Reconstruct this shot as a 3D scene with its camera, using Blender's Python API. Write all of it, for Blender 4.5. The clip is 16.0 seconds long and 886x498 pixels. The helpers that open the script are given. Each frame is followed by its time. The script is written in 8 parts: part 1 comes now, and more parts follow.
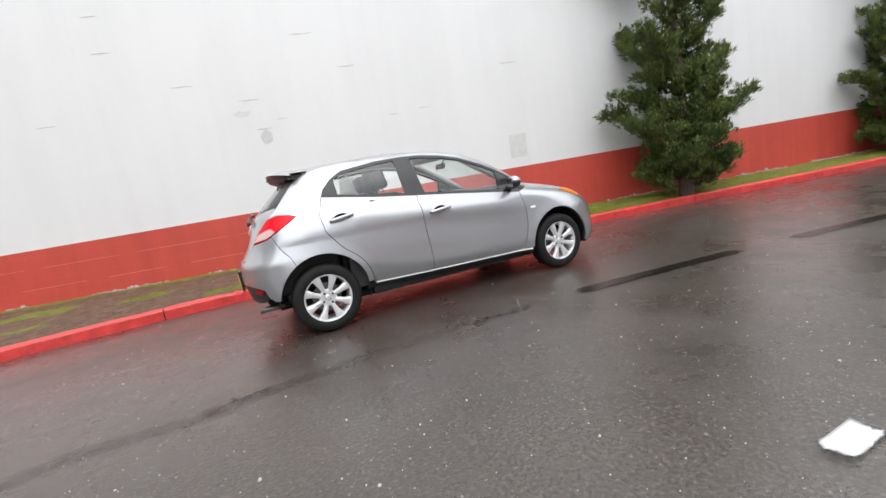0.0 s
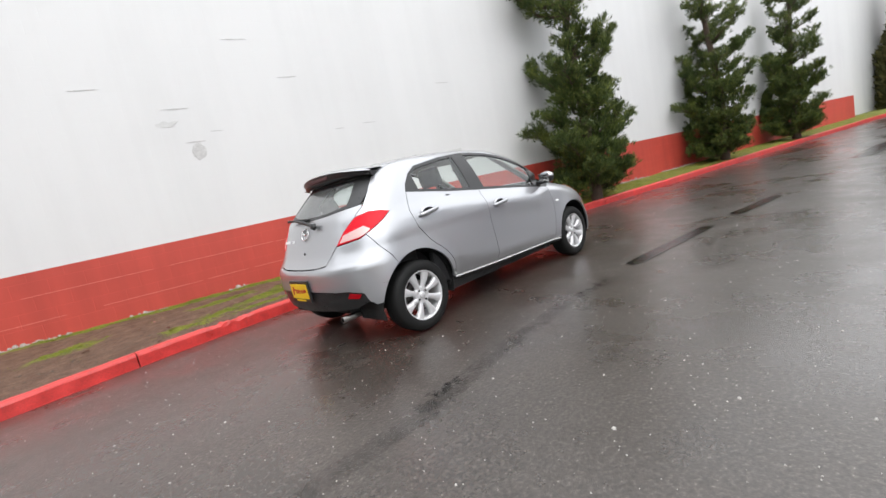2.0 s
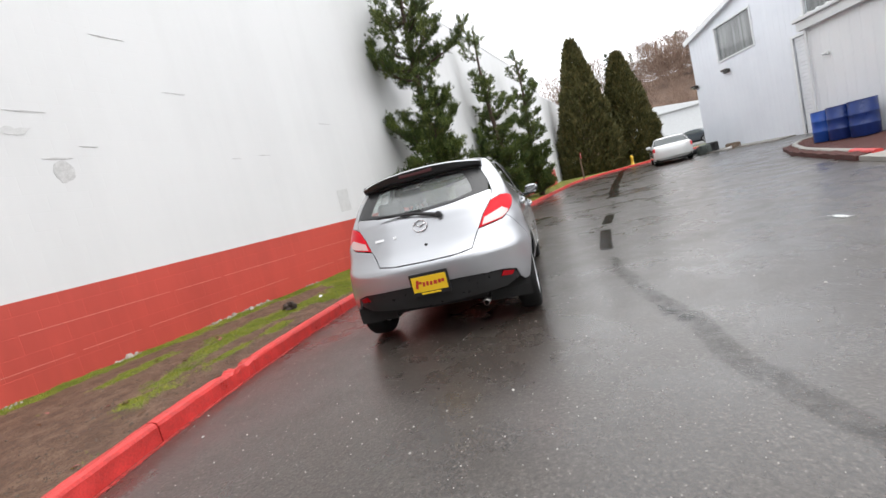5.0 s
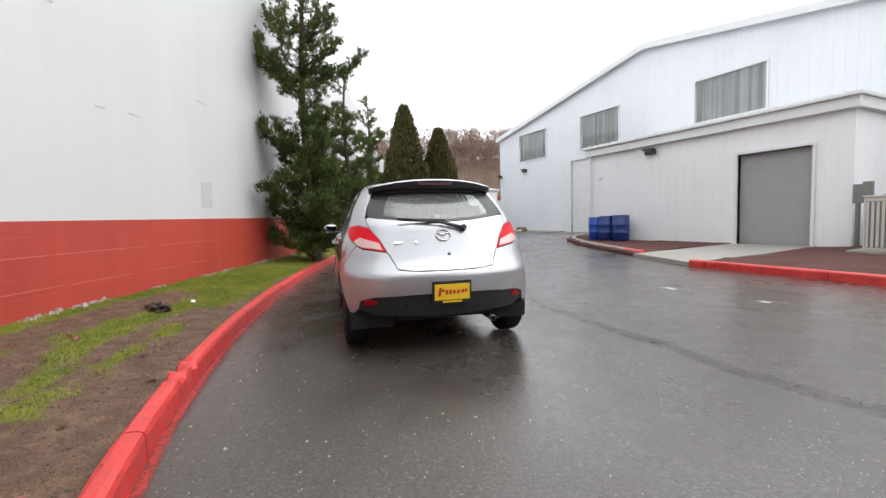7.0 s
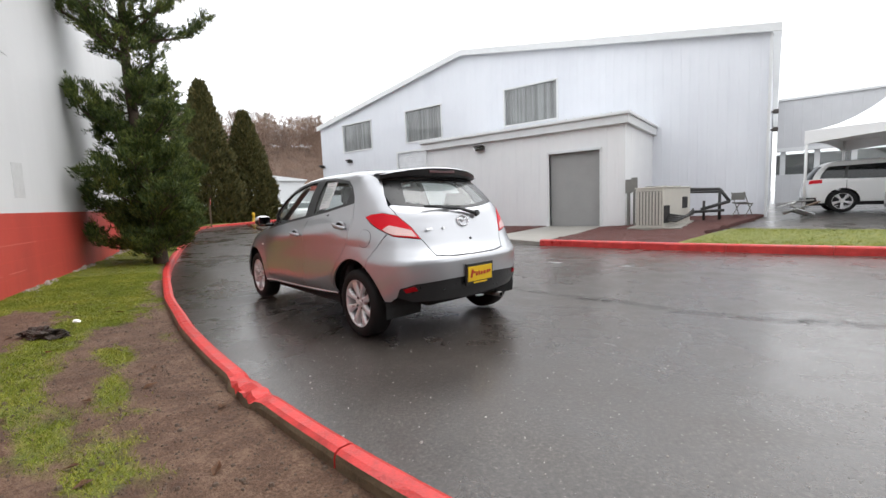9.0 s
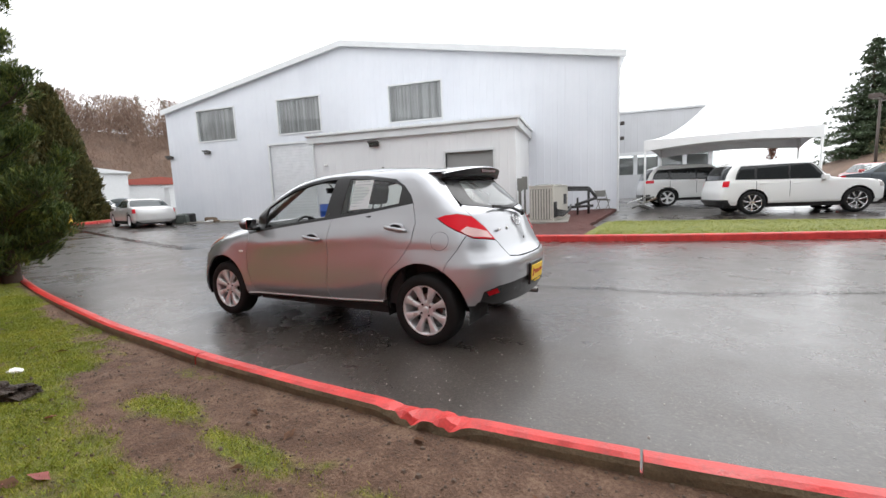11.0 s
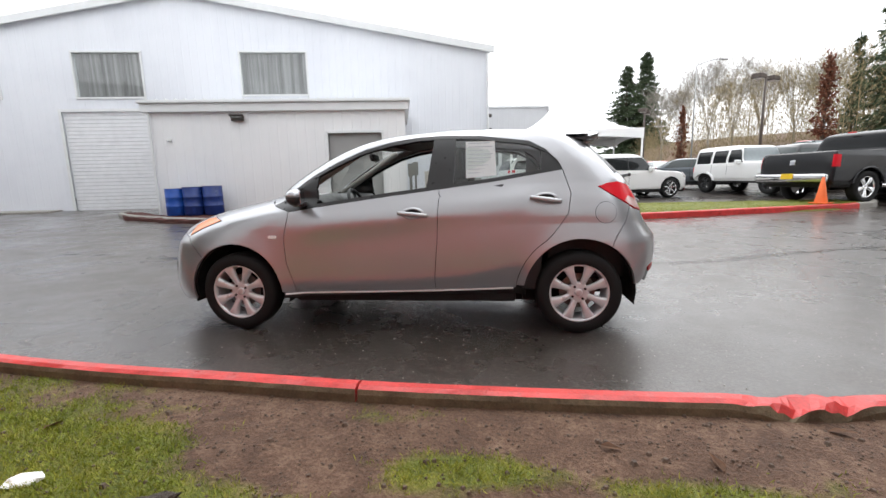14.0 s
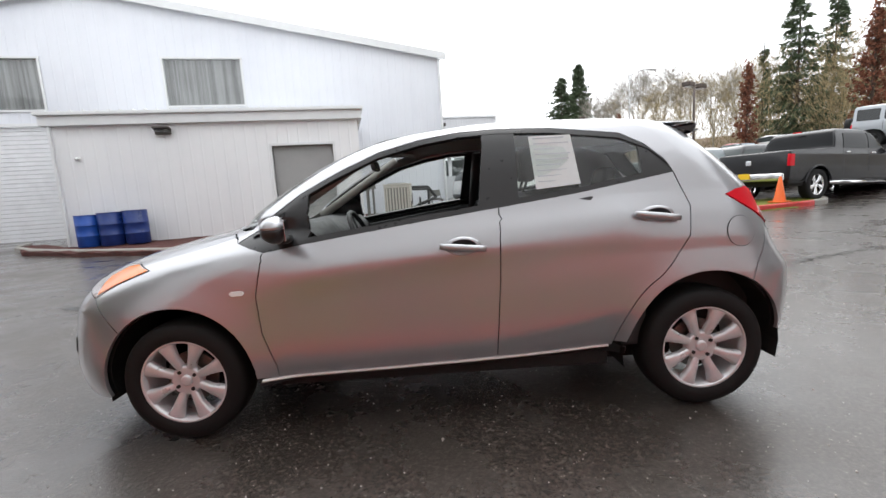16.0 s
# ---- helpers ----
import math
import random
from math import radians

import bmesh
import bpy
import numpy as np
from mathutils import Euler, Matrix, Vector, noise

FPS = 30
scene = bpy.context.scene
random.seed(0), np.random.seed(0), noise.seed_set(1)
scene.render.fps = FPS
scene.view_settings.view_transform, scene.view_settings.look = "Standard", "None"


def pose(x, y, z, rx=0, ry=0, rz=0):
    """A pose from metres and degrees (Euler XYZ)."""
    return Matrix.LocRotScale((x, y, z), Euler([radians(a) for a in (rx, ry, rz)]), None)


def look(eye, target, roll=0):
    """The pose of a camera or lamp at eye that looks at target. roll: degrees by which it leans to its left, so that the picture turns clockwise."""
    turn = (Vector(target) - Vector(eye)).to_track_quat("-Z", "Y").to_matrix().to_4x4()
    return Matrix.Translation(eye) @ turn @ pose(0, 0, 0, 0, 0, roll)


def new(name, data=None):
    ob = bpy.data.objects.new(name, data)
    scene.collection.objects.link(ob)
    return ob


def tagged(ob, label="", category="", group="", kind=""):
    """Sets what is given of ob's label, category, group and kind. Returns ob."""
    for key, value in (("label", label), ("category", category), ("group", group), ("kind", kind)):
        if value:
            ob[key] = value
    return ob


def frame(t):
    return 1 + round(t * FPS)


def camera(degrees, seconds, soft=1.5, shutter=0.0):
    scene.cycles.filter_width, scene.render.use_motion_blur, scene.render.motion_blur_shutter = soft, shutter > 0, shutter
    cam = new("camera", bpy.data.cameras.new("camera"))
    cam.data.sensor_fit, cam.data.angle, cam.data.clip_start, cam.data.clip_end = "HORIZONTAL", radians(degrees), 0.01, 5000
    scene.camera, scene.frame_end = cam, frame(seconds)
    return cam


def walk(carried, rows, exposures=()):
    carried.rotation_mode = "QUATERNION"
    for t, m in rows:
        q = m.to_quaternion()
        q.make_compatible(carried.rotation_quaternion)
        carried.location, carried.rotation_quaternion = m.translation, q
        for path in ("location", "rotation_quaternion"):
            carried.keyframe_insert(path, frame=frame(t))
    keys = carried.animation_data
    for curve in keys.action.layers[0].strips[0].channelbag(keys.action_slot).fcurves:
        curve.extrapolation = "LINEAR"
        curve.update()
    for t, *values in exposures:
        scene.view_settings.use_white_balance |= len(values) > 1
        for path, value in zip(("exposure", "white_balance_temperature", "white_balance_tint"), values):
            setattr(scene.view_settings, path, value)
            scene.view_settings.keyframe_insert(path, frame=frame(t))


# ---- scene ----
cam = camera(91.6, 16.0)
PATH = [
    (0, (-1.729, -4.497, 1.059), (-0.943, -2.68, 0.777), -9.4),
    (0.5, (-2.165, -4.28, 1.057), (-1.263, -2.532, 0.698), -9.4),
    (1, (-2.621, -4.068, 1.055), (-1.519, -2.434, 0.711), -9.6),
    (1.5, (-3.043, -3.792, 1.094), (-1.818, -2.235, 0.818), -13.1),
    (2, (-3.416, -3.458, 1.102), (-2.064, -2.009, 0.829), -11.9),
    (2.5, (-3.822, -3.153, 1.119), (-2.328, -1.857, 0.819), -12.5),
    (3, (-4.14, -2.761, 1.108), (-2.573, -1.56, 0.789), -13.6),
    (3.5, (-4.447, -2.381, 1.091), (-2.727, -1.394, 0.829), -12.8),
    (6, (-5.229, 0.015, 1.106), (-3.24, 0.103, 0.919), -8.3),
    (6.5, (-5.191, 0.463, 1.073), (-3.204, 0.268, 0.957), -2.4),
    (7, (-5.139, 0.896, 1.079), (-3.208, 0.392, 0.943), -1.5),
    (7.5, (-5.088, 1.354, 1.133), (-3.241, 0.595, 1.029), -3.7),
    (8, (-4.874, 1.786, 1.104), (-3.126, 0.845, 0.863), -3.5),
    (8.5, (-4.684, 2.177, 1.097), (-3.049, 1.044, 0.893), -3.3),
    (9, (-4.445, 2.579, 1.099), (-2.938, 1.281, 0.893), -2.3),
    (9.5, (-4.102, 2.933, 1.121), (-2.641, 1.599, 0.825), -4.0),
    (10, (-3.773, 3.21, 1.156), (-2.486, 1.707, 0.866), -2.5),
    (12.5, (-1.812, 3.841, 1.216), (-1.135, 1.974, 0.979), -2.7),
    (13, (-1.399, 3.847, 1.117), (-0.867, 1.932, 0.895), -0.1),
    (13.5, (-1.006, 3.791, 1.095), (-0.597, 1.853, 0.821), 0.9),
    (14, (-0.657, 3.759, 1.093), (-0.427, 1.798, 0.773), -1.5),
    (14.5, (-0.397, 3.591, 1.09), (-0.277, 1.623, 0.76), -2.9),
    (15, (-0.221, 3.386, 1.102), (-0.294, 1.406, 0.826), -3.2),
    (15.5, (-0.065, 3.137, 1.096), (-0.209, 1.164, 0.807), -3.4),
    (16, (0.0, 2.759, 1.126), (-0.021, 0.778, 0.849), -3.6),
]
walk(cam, [(t, look(eye, target, roll)) for t, eye, target, roll in PATH], [(0.0, 1.18), (3.5, 1.19), (6.0, 1.12), (8.5, 1.02), (10.0, 1.02), (12.5, 1.1), (16.0, 1.14)])

# ---- light: an even overcast sky and a very wide, weak sun ----
SUN_UP, SUN_TURN = radians(64), radians(200)
world = bpy.data.worlds.new("overcast_sky")
scene.world = world
world.use_nodes = True
wn, wl = world.node_tree.nodes, world.node_tree.links
wn.clear()
sky = wn.new("ShaderNodeTexSky")
sky.sky_type, sky.sun_disc = "NISHITA", False
sky.sun_elevation, sky.sun_rotation, sky.air_density, sky.dust_density = SUN_UP, SUN_TURN, 1.0, 4.0
grey = wn.new("ShaderNodeHueSaturation")
grey.inputs["Saturation"].default_value = 0.12
cloud = wn.new("ShaderNodeMix")
cloud.data_type = "RGBA"
cloud.inputs[0].default_value = 0.75
cloud.inputs[7].default_value = (9.6, 9.85, 10.2, 1)
sky_out = wn.new("ShaderNodeBackground")
sky_out.inputs["Strength"].default_value = 0.115
sky_end = wn.new("ShaderNodeOutputWorld")
wl.new(sky.outputs[0], grey.inputs["Color"])
wl.new(grey.outputs[0], cloud.inputs[6])
wl.new(cloud.outputs[2], sky_out.inputs["Color"])
wl.new(sky_out.outputs[0], sky_end.inputs[0])
sun = new("sun", bpy.data.lights.new("sun", "SUN"))
sun.data.energy, sun.data.angle, sun.data.color = 0.6, radians(60), (1.0, 0.985, 0.96)
sun.matrix_world = look((0, 0, 30), (-math.sin(SUN_TURN) * math.cos(SUN_UP), -math.cos(SUN_TURN) * math.cos(SUN_UP), 30 - math.sin(SUN_UP)), 0)


# ---- materials ----
def material(name):
    m = bpy.data.materials.new(name)
    m.use_nodes = True
    return m, m.node_tree.nodes, m.node_tree.links, m.node_tree.nodes["Principled BSDF"]


def noise_node(n, l, scale, detail=4.0, rough=0.55, coords="Object", stretch=None):
    tc = n.new("ShaderNodeTexCoord")
    tex = n.new("ShaderNodeTexNoise")
    tex.inputs["Scale"].default_value, tex.inputs["Detail"].default_value, tex.inputs["Roughness"].default_value = scale, detail, rough
    if stretch:
        mp = n.new("ShaderNodeMapping")
        mp.inputs["Scale"].default_value = stretch
        l.new(tc.outputs[coords], mp.inputs[0])
        l.new(mp.outputs[0], tex.inputs["Vector"])
    else:
        l.new(tc.outputs[coords], tex.inputs["Vector"])
    return tex


def ramp(n, l, fac, stops):
    r = n.new("ShaderNodeValToRGB")
    while len(r.color_ramp.elements) < len(stops):
        r.color_ramp.elements.new(0.5)
    for e, (p, c) in zip(r.color_ramp.elements, stops):
        e.position, e.color = p, (*c, 1) if len(c) == 3 else c
    l.new(fac, r.inputs[0])
    return r


def grey3(v):
    return (v, v, v)


def bump(n, l, height, bsdf, strength=0.3, distance=0.01, after=None):
    b = n.new("ShaderNodeBump")
    b.inputs["Strength"].default_value, b.inputs["Distance"].default_value = strength, distance
    l.new(height, b.inputs["Height"])
    if after:
        l.new(after.outputs[0], b.inputs["Normal"])
    l.new(b.outputs[0], bsdf.inputs["Normal"])
    return b


def surface(name, colour, rough=0.6, metal=0.0, vary=0.15, scale=6.0, fine=80.0, relief=0.15, depth=0.004, coat=0.0, coords="Object", gloss_vary=0.1):
    """A material with its colour and gloss varied at two scales and a fine relief."""
    m, n, l, b = material(name)
    big, small = noise_node(n, l, scale, 5, 0.6, coords), noise_node(n, l, fine, 3, 0.6, coords)
    mix = n.new("ShaderNodeMath")
    mix.operation = "MULTIPLY_ADD"
    mix.inputs[1].default_value = 0.35
    l.new(small.outputs[0], mix.inputs[0])
    scaled = n.new("ShaderNodeMath")
    scaled.operation = "MULTIPLY"
    scaled.inputs[1].default_value = 0.65
    l.new(big.outputs[0], scaled.inputs[0])
    l.new(scaled.outputs[0], mix.inputs[2])
    lo, hi = [max(0, c * (1 - vary)) for c in colour], [min(1, c * (1 + vary)) for c in colour]
    r = ramp(n, l, mix.outputs[0], [(0.3, lo), (0.7, hi)])
    l.new(r.outputs[0], b.inputs["Base Color"])
    g = ramp(n, l, big.outputs[0], [(0.3, grey3(max(0.02, rough - gloss_vary))), (0.7, grey3(min(1, rough + gloss_vary)))])
    l.new(g.outputs[0], b.inputs["Roughness"])
    b.inputs["Metallic"].default_value = metal
    b.inputs["Coat Weight"].default_value = coat
    b.inputs["Coat Roughness"].default_value = 0.04
    if relief:
        bump(n, l, small.outputs[0], b, relief, depth)
    return m


def thin_glass(name, tint, sheen=0.0, shine_base=0.08):
    m, n, l, b = material(name)
    n.remove(b)
    clear, shine, mix, fres = n.new("ShaderNodeBsdfTransparent"), n.new("ShaderNodeBsdfGlossy"), n.new("ShaderNodeMixShader"), n.new("ShaderNodeLayerWeight")
    clear.inputs[0].default_value = (*tint, 1)
    shine.inputs["Roughness"].default_value = 0.01
    fres.inputs[0].default_value = 0.5
    steep, gain = n.new("ShaderNodeMath"), n.new("ShaderNodeMath")
    steep.operation, gain.operation = "POWER", "MULTIPLY_ADD"
    steep.inputs[1].default_value, gain.inputs[1].default_value, gain.inputs[2].default_value = 4.0, 0.85, shine_base
    l.new(fres.outputs["Facing"], steep.inputs[0])
    l.new(steep.outputs[0], gain.inputs[0])
    l.new(gain.outputs[0], mix.inputs[0])
    l.new(clear.outputs[0], mix.inputs[1])
    l.new(shine.outputs[0], mix.inputs[2])
    last = mix
    # pale diffuse film painted over the pane in place of reflected sky
    if sheen:
        film, last = n.new("ShaderNodeBsdfDiffuse"), n.new("ShaderNodeMixShader")
        film.inputs[0].default_value = (0.75, 0.78, 0.77, 1)
        drops = ramp(n, l, noise_node(n, l, 14, 3, 0.6).outputs[0], [(0.3, grey3(sheen * 0.93)), (0.7, grey3(sheen * 1.07))])
        l.new(drops.outputs[0], last.inputs[0])
        l.new(mix.outputs[0], last.inputs[1])
        l.new(film.outputs[0], last.inputs[2])
    l.new(last.outputs[0], n["Material Output"].inputs[0])
    return m


def asphalt_material():
    m, n, l, b = material("wet_asphalt")
    wet, stones, grit, patch = noise_node(n, l, 0.35, 5, 0.6), noise_node(n, l, 55, 3, 0.7), noise_node(n, l, 190, 2, 0.6), noise_node(n, l, 1.6, 6, 0.65)
    # palest stop: light stones, brightened to paint in wet glints
    base = ramp(n, l, stones.outputs[0], [(0.30, (0.026, 0.021, 0.018)), (0.55, (0.056, 0.047, 0.041)), (0.69, (0.100, 0.087, 0.078)), (0.745, (0.36, 0.335, 0.31))])
    dirt = n.new("ShaderNodeMix")
    dirt.data_type, dirt.blend_type = "RGBA", "MULTIPLY"
    dirt.inputs[0].default_value = 1.0
    tone = ramp(n, l, patch.outputs[0], [(0.3, (0.78, 0.76, 0.74)), (0.7, (1.12, 1.1, 1.08))])
    l.new(base.outputs[0], dirt.inputs[6])
    l.new(tone.outputs[0], dirt.inputs[7])
    l.new(dirt.outputs[2], b.inputs["Base Color"])
    add = n.new("ShaderNodeMath")
    add.operation = "ADD"
    l.new(wet.outputs[0], add.inputs[0])
    l.new(patch.outputs[0], add.inputs[1])
    r = ramp(n, l, add.outputs[0], [(0.40, grey3(0.20)), (0.5, grey3(0.30)), (0.6, grey3(0.42))])
    half = n.new("ShaderNodeMath")
    half.operation = "MULTIPLY"
    half.inputs[1].default_value = 0.5
    l.new(add.outputs[0], half.inputs[0])
    l.new(half.outputs[0], r.inputs[0])
    l.new(r.outputs[0], b.inputs["Roughness"])
    b.inputs["IOR"].default_value = 1.52
    film = ramp(n, l, half.outputs[0], [(0.38, grey3(0.75)), (0.60, grey3(0.40))])
    l.new(film.outputs[0], b.inputs["Coat Weight"])
    b.inputs["Coat Roughness"].default_value, b.inputs["Coat IOR"].default_value = 0.22, 1.33
    one = bump(n, l, stones.outputs[0], b, 0.42, 0.006)
    bump(n, l, grit.outputs[0], b, 0.24, 0.003, one)
    return m


def ground_cover_material():
    """Trodden wet soil and mossy grass in patches."""
    m, n, l, b = material("soil_and_grass")
    big, mid, small = noise_node(n, l, 0.55, 4, 0.6), noise_node(n, l, 3.2, 6, 0.7), noise_node(n, l, 60, 4, 0.7)
    wet = noise_node(n, l, 7, 5, 0.7)
    tint = n.new("ShaderNodeMath")
    tint.operation = "MULTIPLY_ADD"
    tint.inputs[1].default_value = 0.55
    l.new(wet.outputs[0], tint.inputs[0])
    part_fine = n.new("ShaderNodeMath")
    part_fine.operation = "MULTIPLY"
    part_fine.inputs[1].default_value = 0.5
    l.new(small.outputs[0], part_fine.inputs[0])
    l.new(part_fine.outputs[0], tint.inputs[2])
    soil = ramp(n, l, tint.outputs[0], [(0.34, (0.043, 0.019, 0.010)), (0.52, (0.116, 0.060, 0.034)), (0.68, (0.23, 0.142, 0.092))])
    grass = ramp(n, l, tint.outputs[0], [(0.34, (0.045, 0.062, 0.008)), (0.52, (0.140, 0.160, 0.018)), (0.68, (0.27, 0.235, 0.04))])
    attr = n.new("ShaderNodeAttribute")
    attr.attribute_name = "turf"
    add = n.new("ShaderNodeMath")
    add.operation = "MULTIPLY_ADD"
    add.inputs[1].default_value = 0.5
    l.new(mid.outputs[0], add.inputs[0])
    l.new(attr.outputs["Fac"], add.inputs[2])
    f = ramp(n, l, add.outputs[0], [(0.55, grey3(0)), (0.95, grey3(1))])
    mix = n.new("ShaderNodeMix")
    mix.data_type = "RGBA"
    l.new(f.outputs[0], mix.inputs[0])
    l.new(soil.outputs[0], mix.inputs[6])
    l.new(grass.outputs[0], mix.inputs[7])
    l.new(mix.outputs[2], b.inputs["Base Color"])
    b.inputs["Roughness"].default_value = 0.75
    bump(n, l, small.outputs[0], b, 0.9, 0.03)
    return m


def block_wall_material(name, colour, dirt, joints=1.0, relief=0.35):
    """Painted concrete block: courses show as faint lines, with cracks, patches and runs."""
    m, n, l, b = material(name)
    tc, mp, br = n.new("ShaderNodeTexCoord"), n.new("ShaderNodeMapping"), n.new("ShaderNodeTexBrick")
    mp.inputs["Rotation"].default_value = (radians(-90), 0, 0)
    l.new(tc.outputs["Object"], mp.inputs[0])
    l.new(mp.outputs[0], br.inputs["Vector"])
    for key, value in (("Scale", 1.0), ("Mortar Size", 0.006), ("Mortar Smooth", 0.6), ("Brick Width", 0.406), ("Row Height", 0.203)):
        br.inputs[key].default_value = value
    br.inputs["Color1"].default_value, br.inputs["Color2"].default_value, br.inputs["Mortar"].default_value = (1, 1, 1, 1), (0.96, 0.96, 0.96, 1), (0, 0, 0, 1)
    big, runs, grain = noise_node(n, l, 0.5, 5, 0.6), noise_node(n, l, 1.0, 5, 0.6, stretch=(2.2, 2.2, 0.12)), noise_node(n, l, 45, 4, 0.65)
    add = n.new("ShaderNodeMath")
    add.operation = "ADD"
    l.new(big.outputs[0], add.inputs[0])
    l.new(runs.outputs[0], add.inputs[1])
    half = n.new("ShaderNodeMath")
    half.operation = "MULTIPLY"
    half.inputs[1].default_value = 0.5
    l.new(add.outputs[0], half.inputs[0])
    r = ramp(n, l, half.outputs[0], [(0.33, [c * (1 - dirt) for c in colour]), (0.55, colour)])
    joint, tone = n.new("ShaderNodeMix"), ramp(n, l, br.outputs["Fac"], [(0.0, (1, 1, 1)), (1.0, grey3(joints))])
    joint.data_type, joint.blend_type = "RGBA", "MULTIPLY"
    joint.inputs[0].default_value = 1.0
    l.new(r.outputs[0], joint.inputs[6])
    l.new(tone.outputs[0], joint.inputs[7])
    l.new(joint.outputs[2], b.inputs["Base Color"])
    b.inputs["Roughness"].default_value = 0.55
    h = n.new("ShaderNodeMath")
    h.operation = "MULTIPLY_ADD"
    h.inputs[1].default_value = 0.35
    l.new(grain.outputs[0], h.inputs[0])
    l.new(br.outputs[0], h.inputs[2])
    bump(n, l, h.outputs[0], b, relief, 0.004)
    return m


def metal_cladding_material(name, low, high):
    m, n, l, b = material(name)
    runs, big = noise_node(n, l, 1.0, 5, 0.65, stretch=(1.6, 1.6, 0.10)), noise_node(n, l, 0.4, 4, 0.6)
    add = n.new("ShaderNodeMath")
    add.operation = "MULTIPLY_ADD"
    add.inputs[1].default_value = 0.5
    l.new(runs.outputs[0], add.inputs[0])
    l.new(big.outputs[0], add.inputs[2])
    r = ramp(n, l, add.outputs[0], [(0.50, low), (0.85, high)])
    l.new(r.outputs[0], b.inputs["Base Color"])
    b.inputs["Roughness"].default_value = 0.45
    return m


def paint_material(name, colour, metal, flake=0.0, rough=0.32, coat=1.0):
    """Car paint: a metallic or plain base under a clear coat, wet with drops."""
    m, n, l, b = material(name)
    spark, soft = noise_node(n, l, 900, 2, 0.5), noise_node(n, l, 2.5, 4, 0.6)
    r = ramp(n, l, spark.outputs[0], [(0.3, [c * (1 - flake) for c in colour]), (0.7, [min(1, c * (1 + flake)) for c in colour])])
    l.new(r.outputs[0], b.inputs["Base Color"])
    g = ramp(n, l, soft.outputs[0], [(0.1, grey3(rough - 0.03)), (0.9, grey3(rough + 0.04))])
    l.new(g.outputs[0], b.inputs["Roughness"])
    b.inputs["Metallic"].default_value = metal
    b.inputs["Coat Weight"].default_value, b.inputs["Coat Roughness"].default_value, b.inputs["Coat IOR"].default_value = coat, 0.03, 1.5
    return m


ASPHALT, COVER = asphalt_material(), ground_cover_material()
WALL_WHITE = block_wall_material("white_block_paint", (0.66, 0.66, 0.66), 0.06, relief=0.14)
WALL_RED = block_wall_material("red_block_paint", (0.50, 0.062, 0.042), 0.25, 1.10)
CLADDING = metal_cladding_material("white_painted_steel_cladding", (0.64, 0.66, 0.71), (0.70, 0.72, 0.765))
CLADDING_WARM = metal_cladding_material("cream_white_steel_cladding", (0.70, 0.706, 0.72), (0.76, 0.763, 0.77))
KERB_RED = surface("red_kerb_paint", (0.52, 0.040, 0.036), 0.40, vary=0.38, scale=7, fine=70, relief=0.45, depth=0.006, gloss_vary=0.15)
KERB_BARE = surface("mossy_bare_concrete", (0.135, 0.105, 0.062), 0.85, vary=0.5, scale=9, fine=80, relief=0.5, depth=0.008)
CONCRETE = surface("wet_concrete", (0.27, 0.255, 0.23), 0.45, vary=0.2, scale=2.5, fine=90, relief=0.25)
BARK_MULCH = surface("red_bark_mulch", (0.085, 0.022, 0.016), 0.8, vary=0.6, scale=14, fine=110, relief=1.0, depth=0.03)
TRIM_WHITE = surface("white_trim_paint", (0.67, 0.68, 0.685), 0.45, vary=0.06, scale=3, relief=0.05)
DOOR_GREY = surface("grey_steel_door", (0.30, 0.30, 0.295), 0.5, vary=0.08, scale=2, relief=0.05)
DOOR_WHITE = surface("white_roller_door", (0.70, 0.71, 0.73), 0.45, vary=0.1, scale=3, relief=0.05)
SILVER = paint_material("silver_metallic_paint", (0.43, 0.435, 0.455), 0.70, 0.06, 0.30)
WHITE_PAINT = paint_material("white_car_paint", (0.78, 0.78, 0.77), 0.0, 0.0, 0.35)
BLACK_PAINT = paint_material("black_car_paint", (0.018, 0.018, 0.02), 0.1, 0.1, 0.3)
BLACK_TRIM = surface("black_satin_trim", (0.018, 0.018, 0.019), 0.35, vary=0.2, scale=20, fine=300, relief=0.05, depth=0.001)
RUBBER = surface("tyre_rubber", (0.013, 0.013, 0.013), 0.65, vary=0.25, scale=15, fine=200, relief=0.2, depth=0.002)
RUBBER.node_tree.nodes["Principled BSDF"].inputs["Specular IOR Level"].default_value = 0.2
CHROME = surface("chrome", (0.75, 0.75, 0.76), 0.08, metal=1.0, vary=0.03, relief=0, gloss_vary=0.03)
ALLOY = surface("silver_alloy", (0.66, 0.66, 0.67), 0.35, metal=0.45, vary=0.06, scale=12, relief=0.03, depth=0.001)
DARK = surface("black_underbody", (0.012, 0.012, 0.012), 0.85, vary=0.3, scale=8, relief=0.2)
CABIN = surface("black_cabin_plastic", (0.03, 0.03, 0.032), 0.6, vary=0.2, scale=18, fine=300, relief=0.1, depth=0.001)
CLOTH = surface("charcoal_seat_cloth", (0.035, 0.036, 0.04), 0.9, vary=0.3, scale=30, fine=400, relief=0.3, depth=0.001)
LINER = surface("grey_headliner", (0.30, 0.29, 0.27), 0.9, vary=0.08, scale=20, fine=400, relief=0.1, depth=0.001)
GLASS = thin_glass("clear_car_glass", (0.88, 0.92, 0.90))
SHEEN_GLASS = thin_glass("sky_sheen_glass", (0.66, 0.74, 0.73), 0.13, 0.10)
PANE_GLASS = thin_glass("window_pane_glass", (0.80, 0.83, 0.83))


# ---- building blocks for meshes ----
def thing(name, label, category, group="", kind="", at=None):
    ob = new(name)
    ob.empty_display_size = 0.2
    if at is not None:
        ob.matrix_world = at
    return tagged(ob, label, category, group, kind)


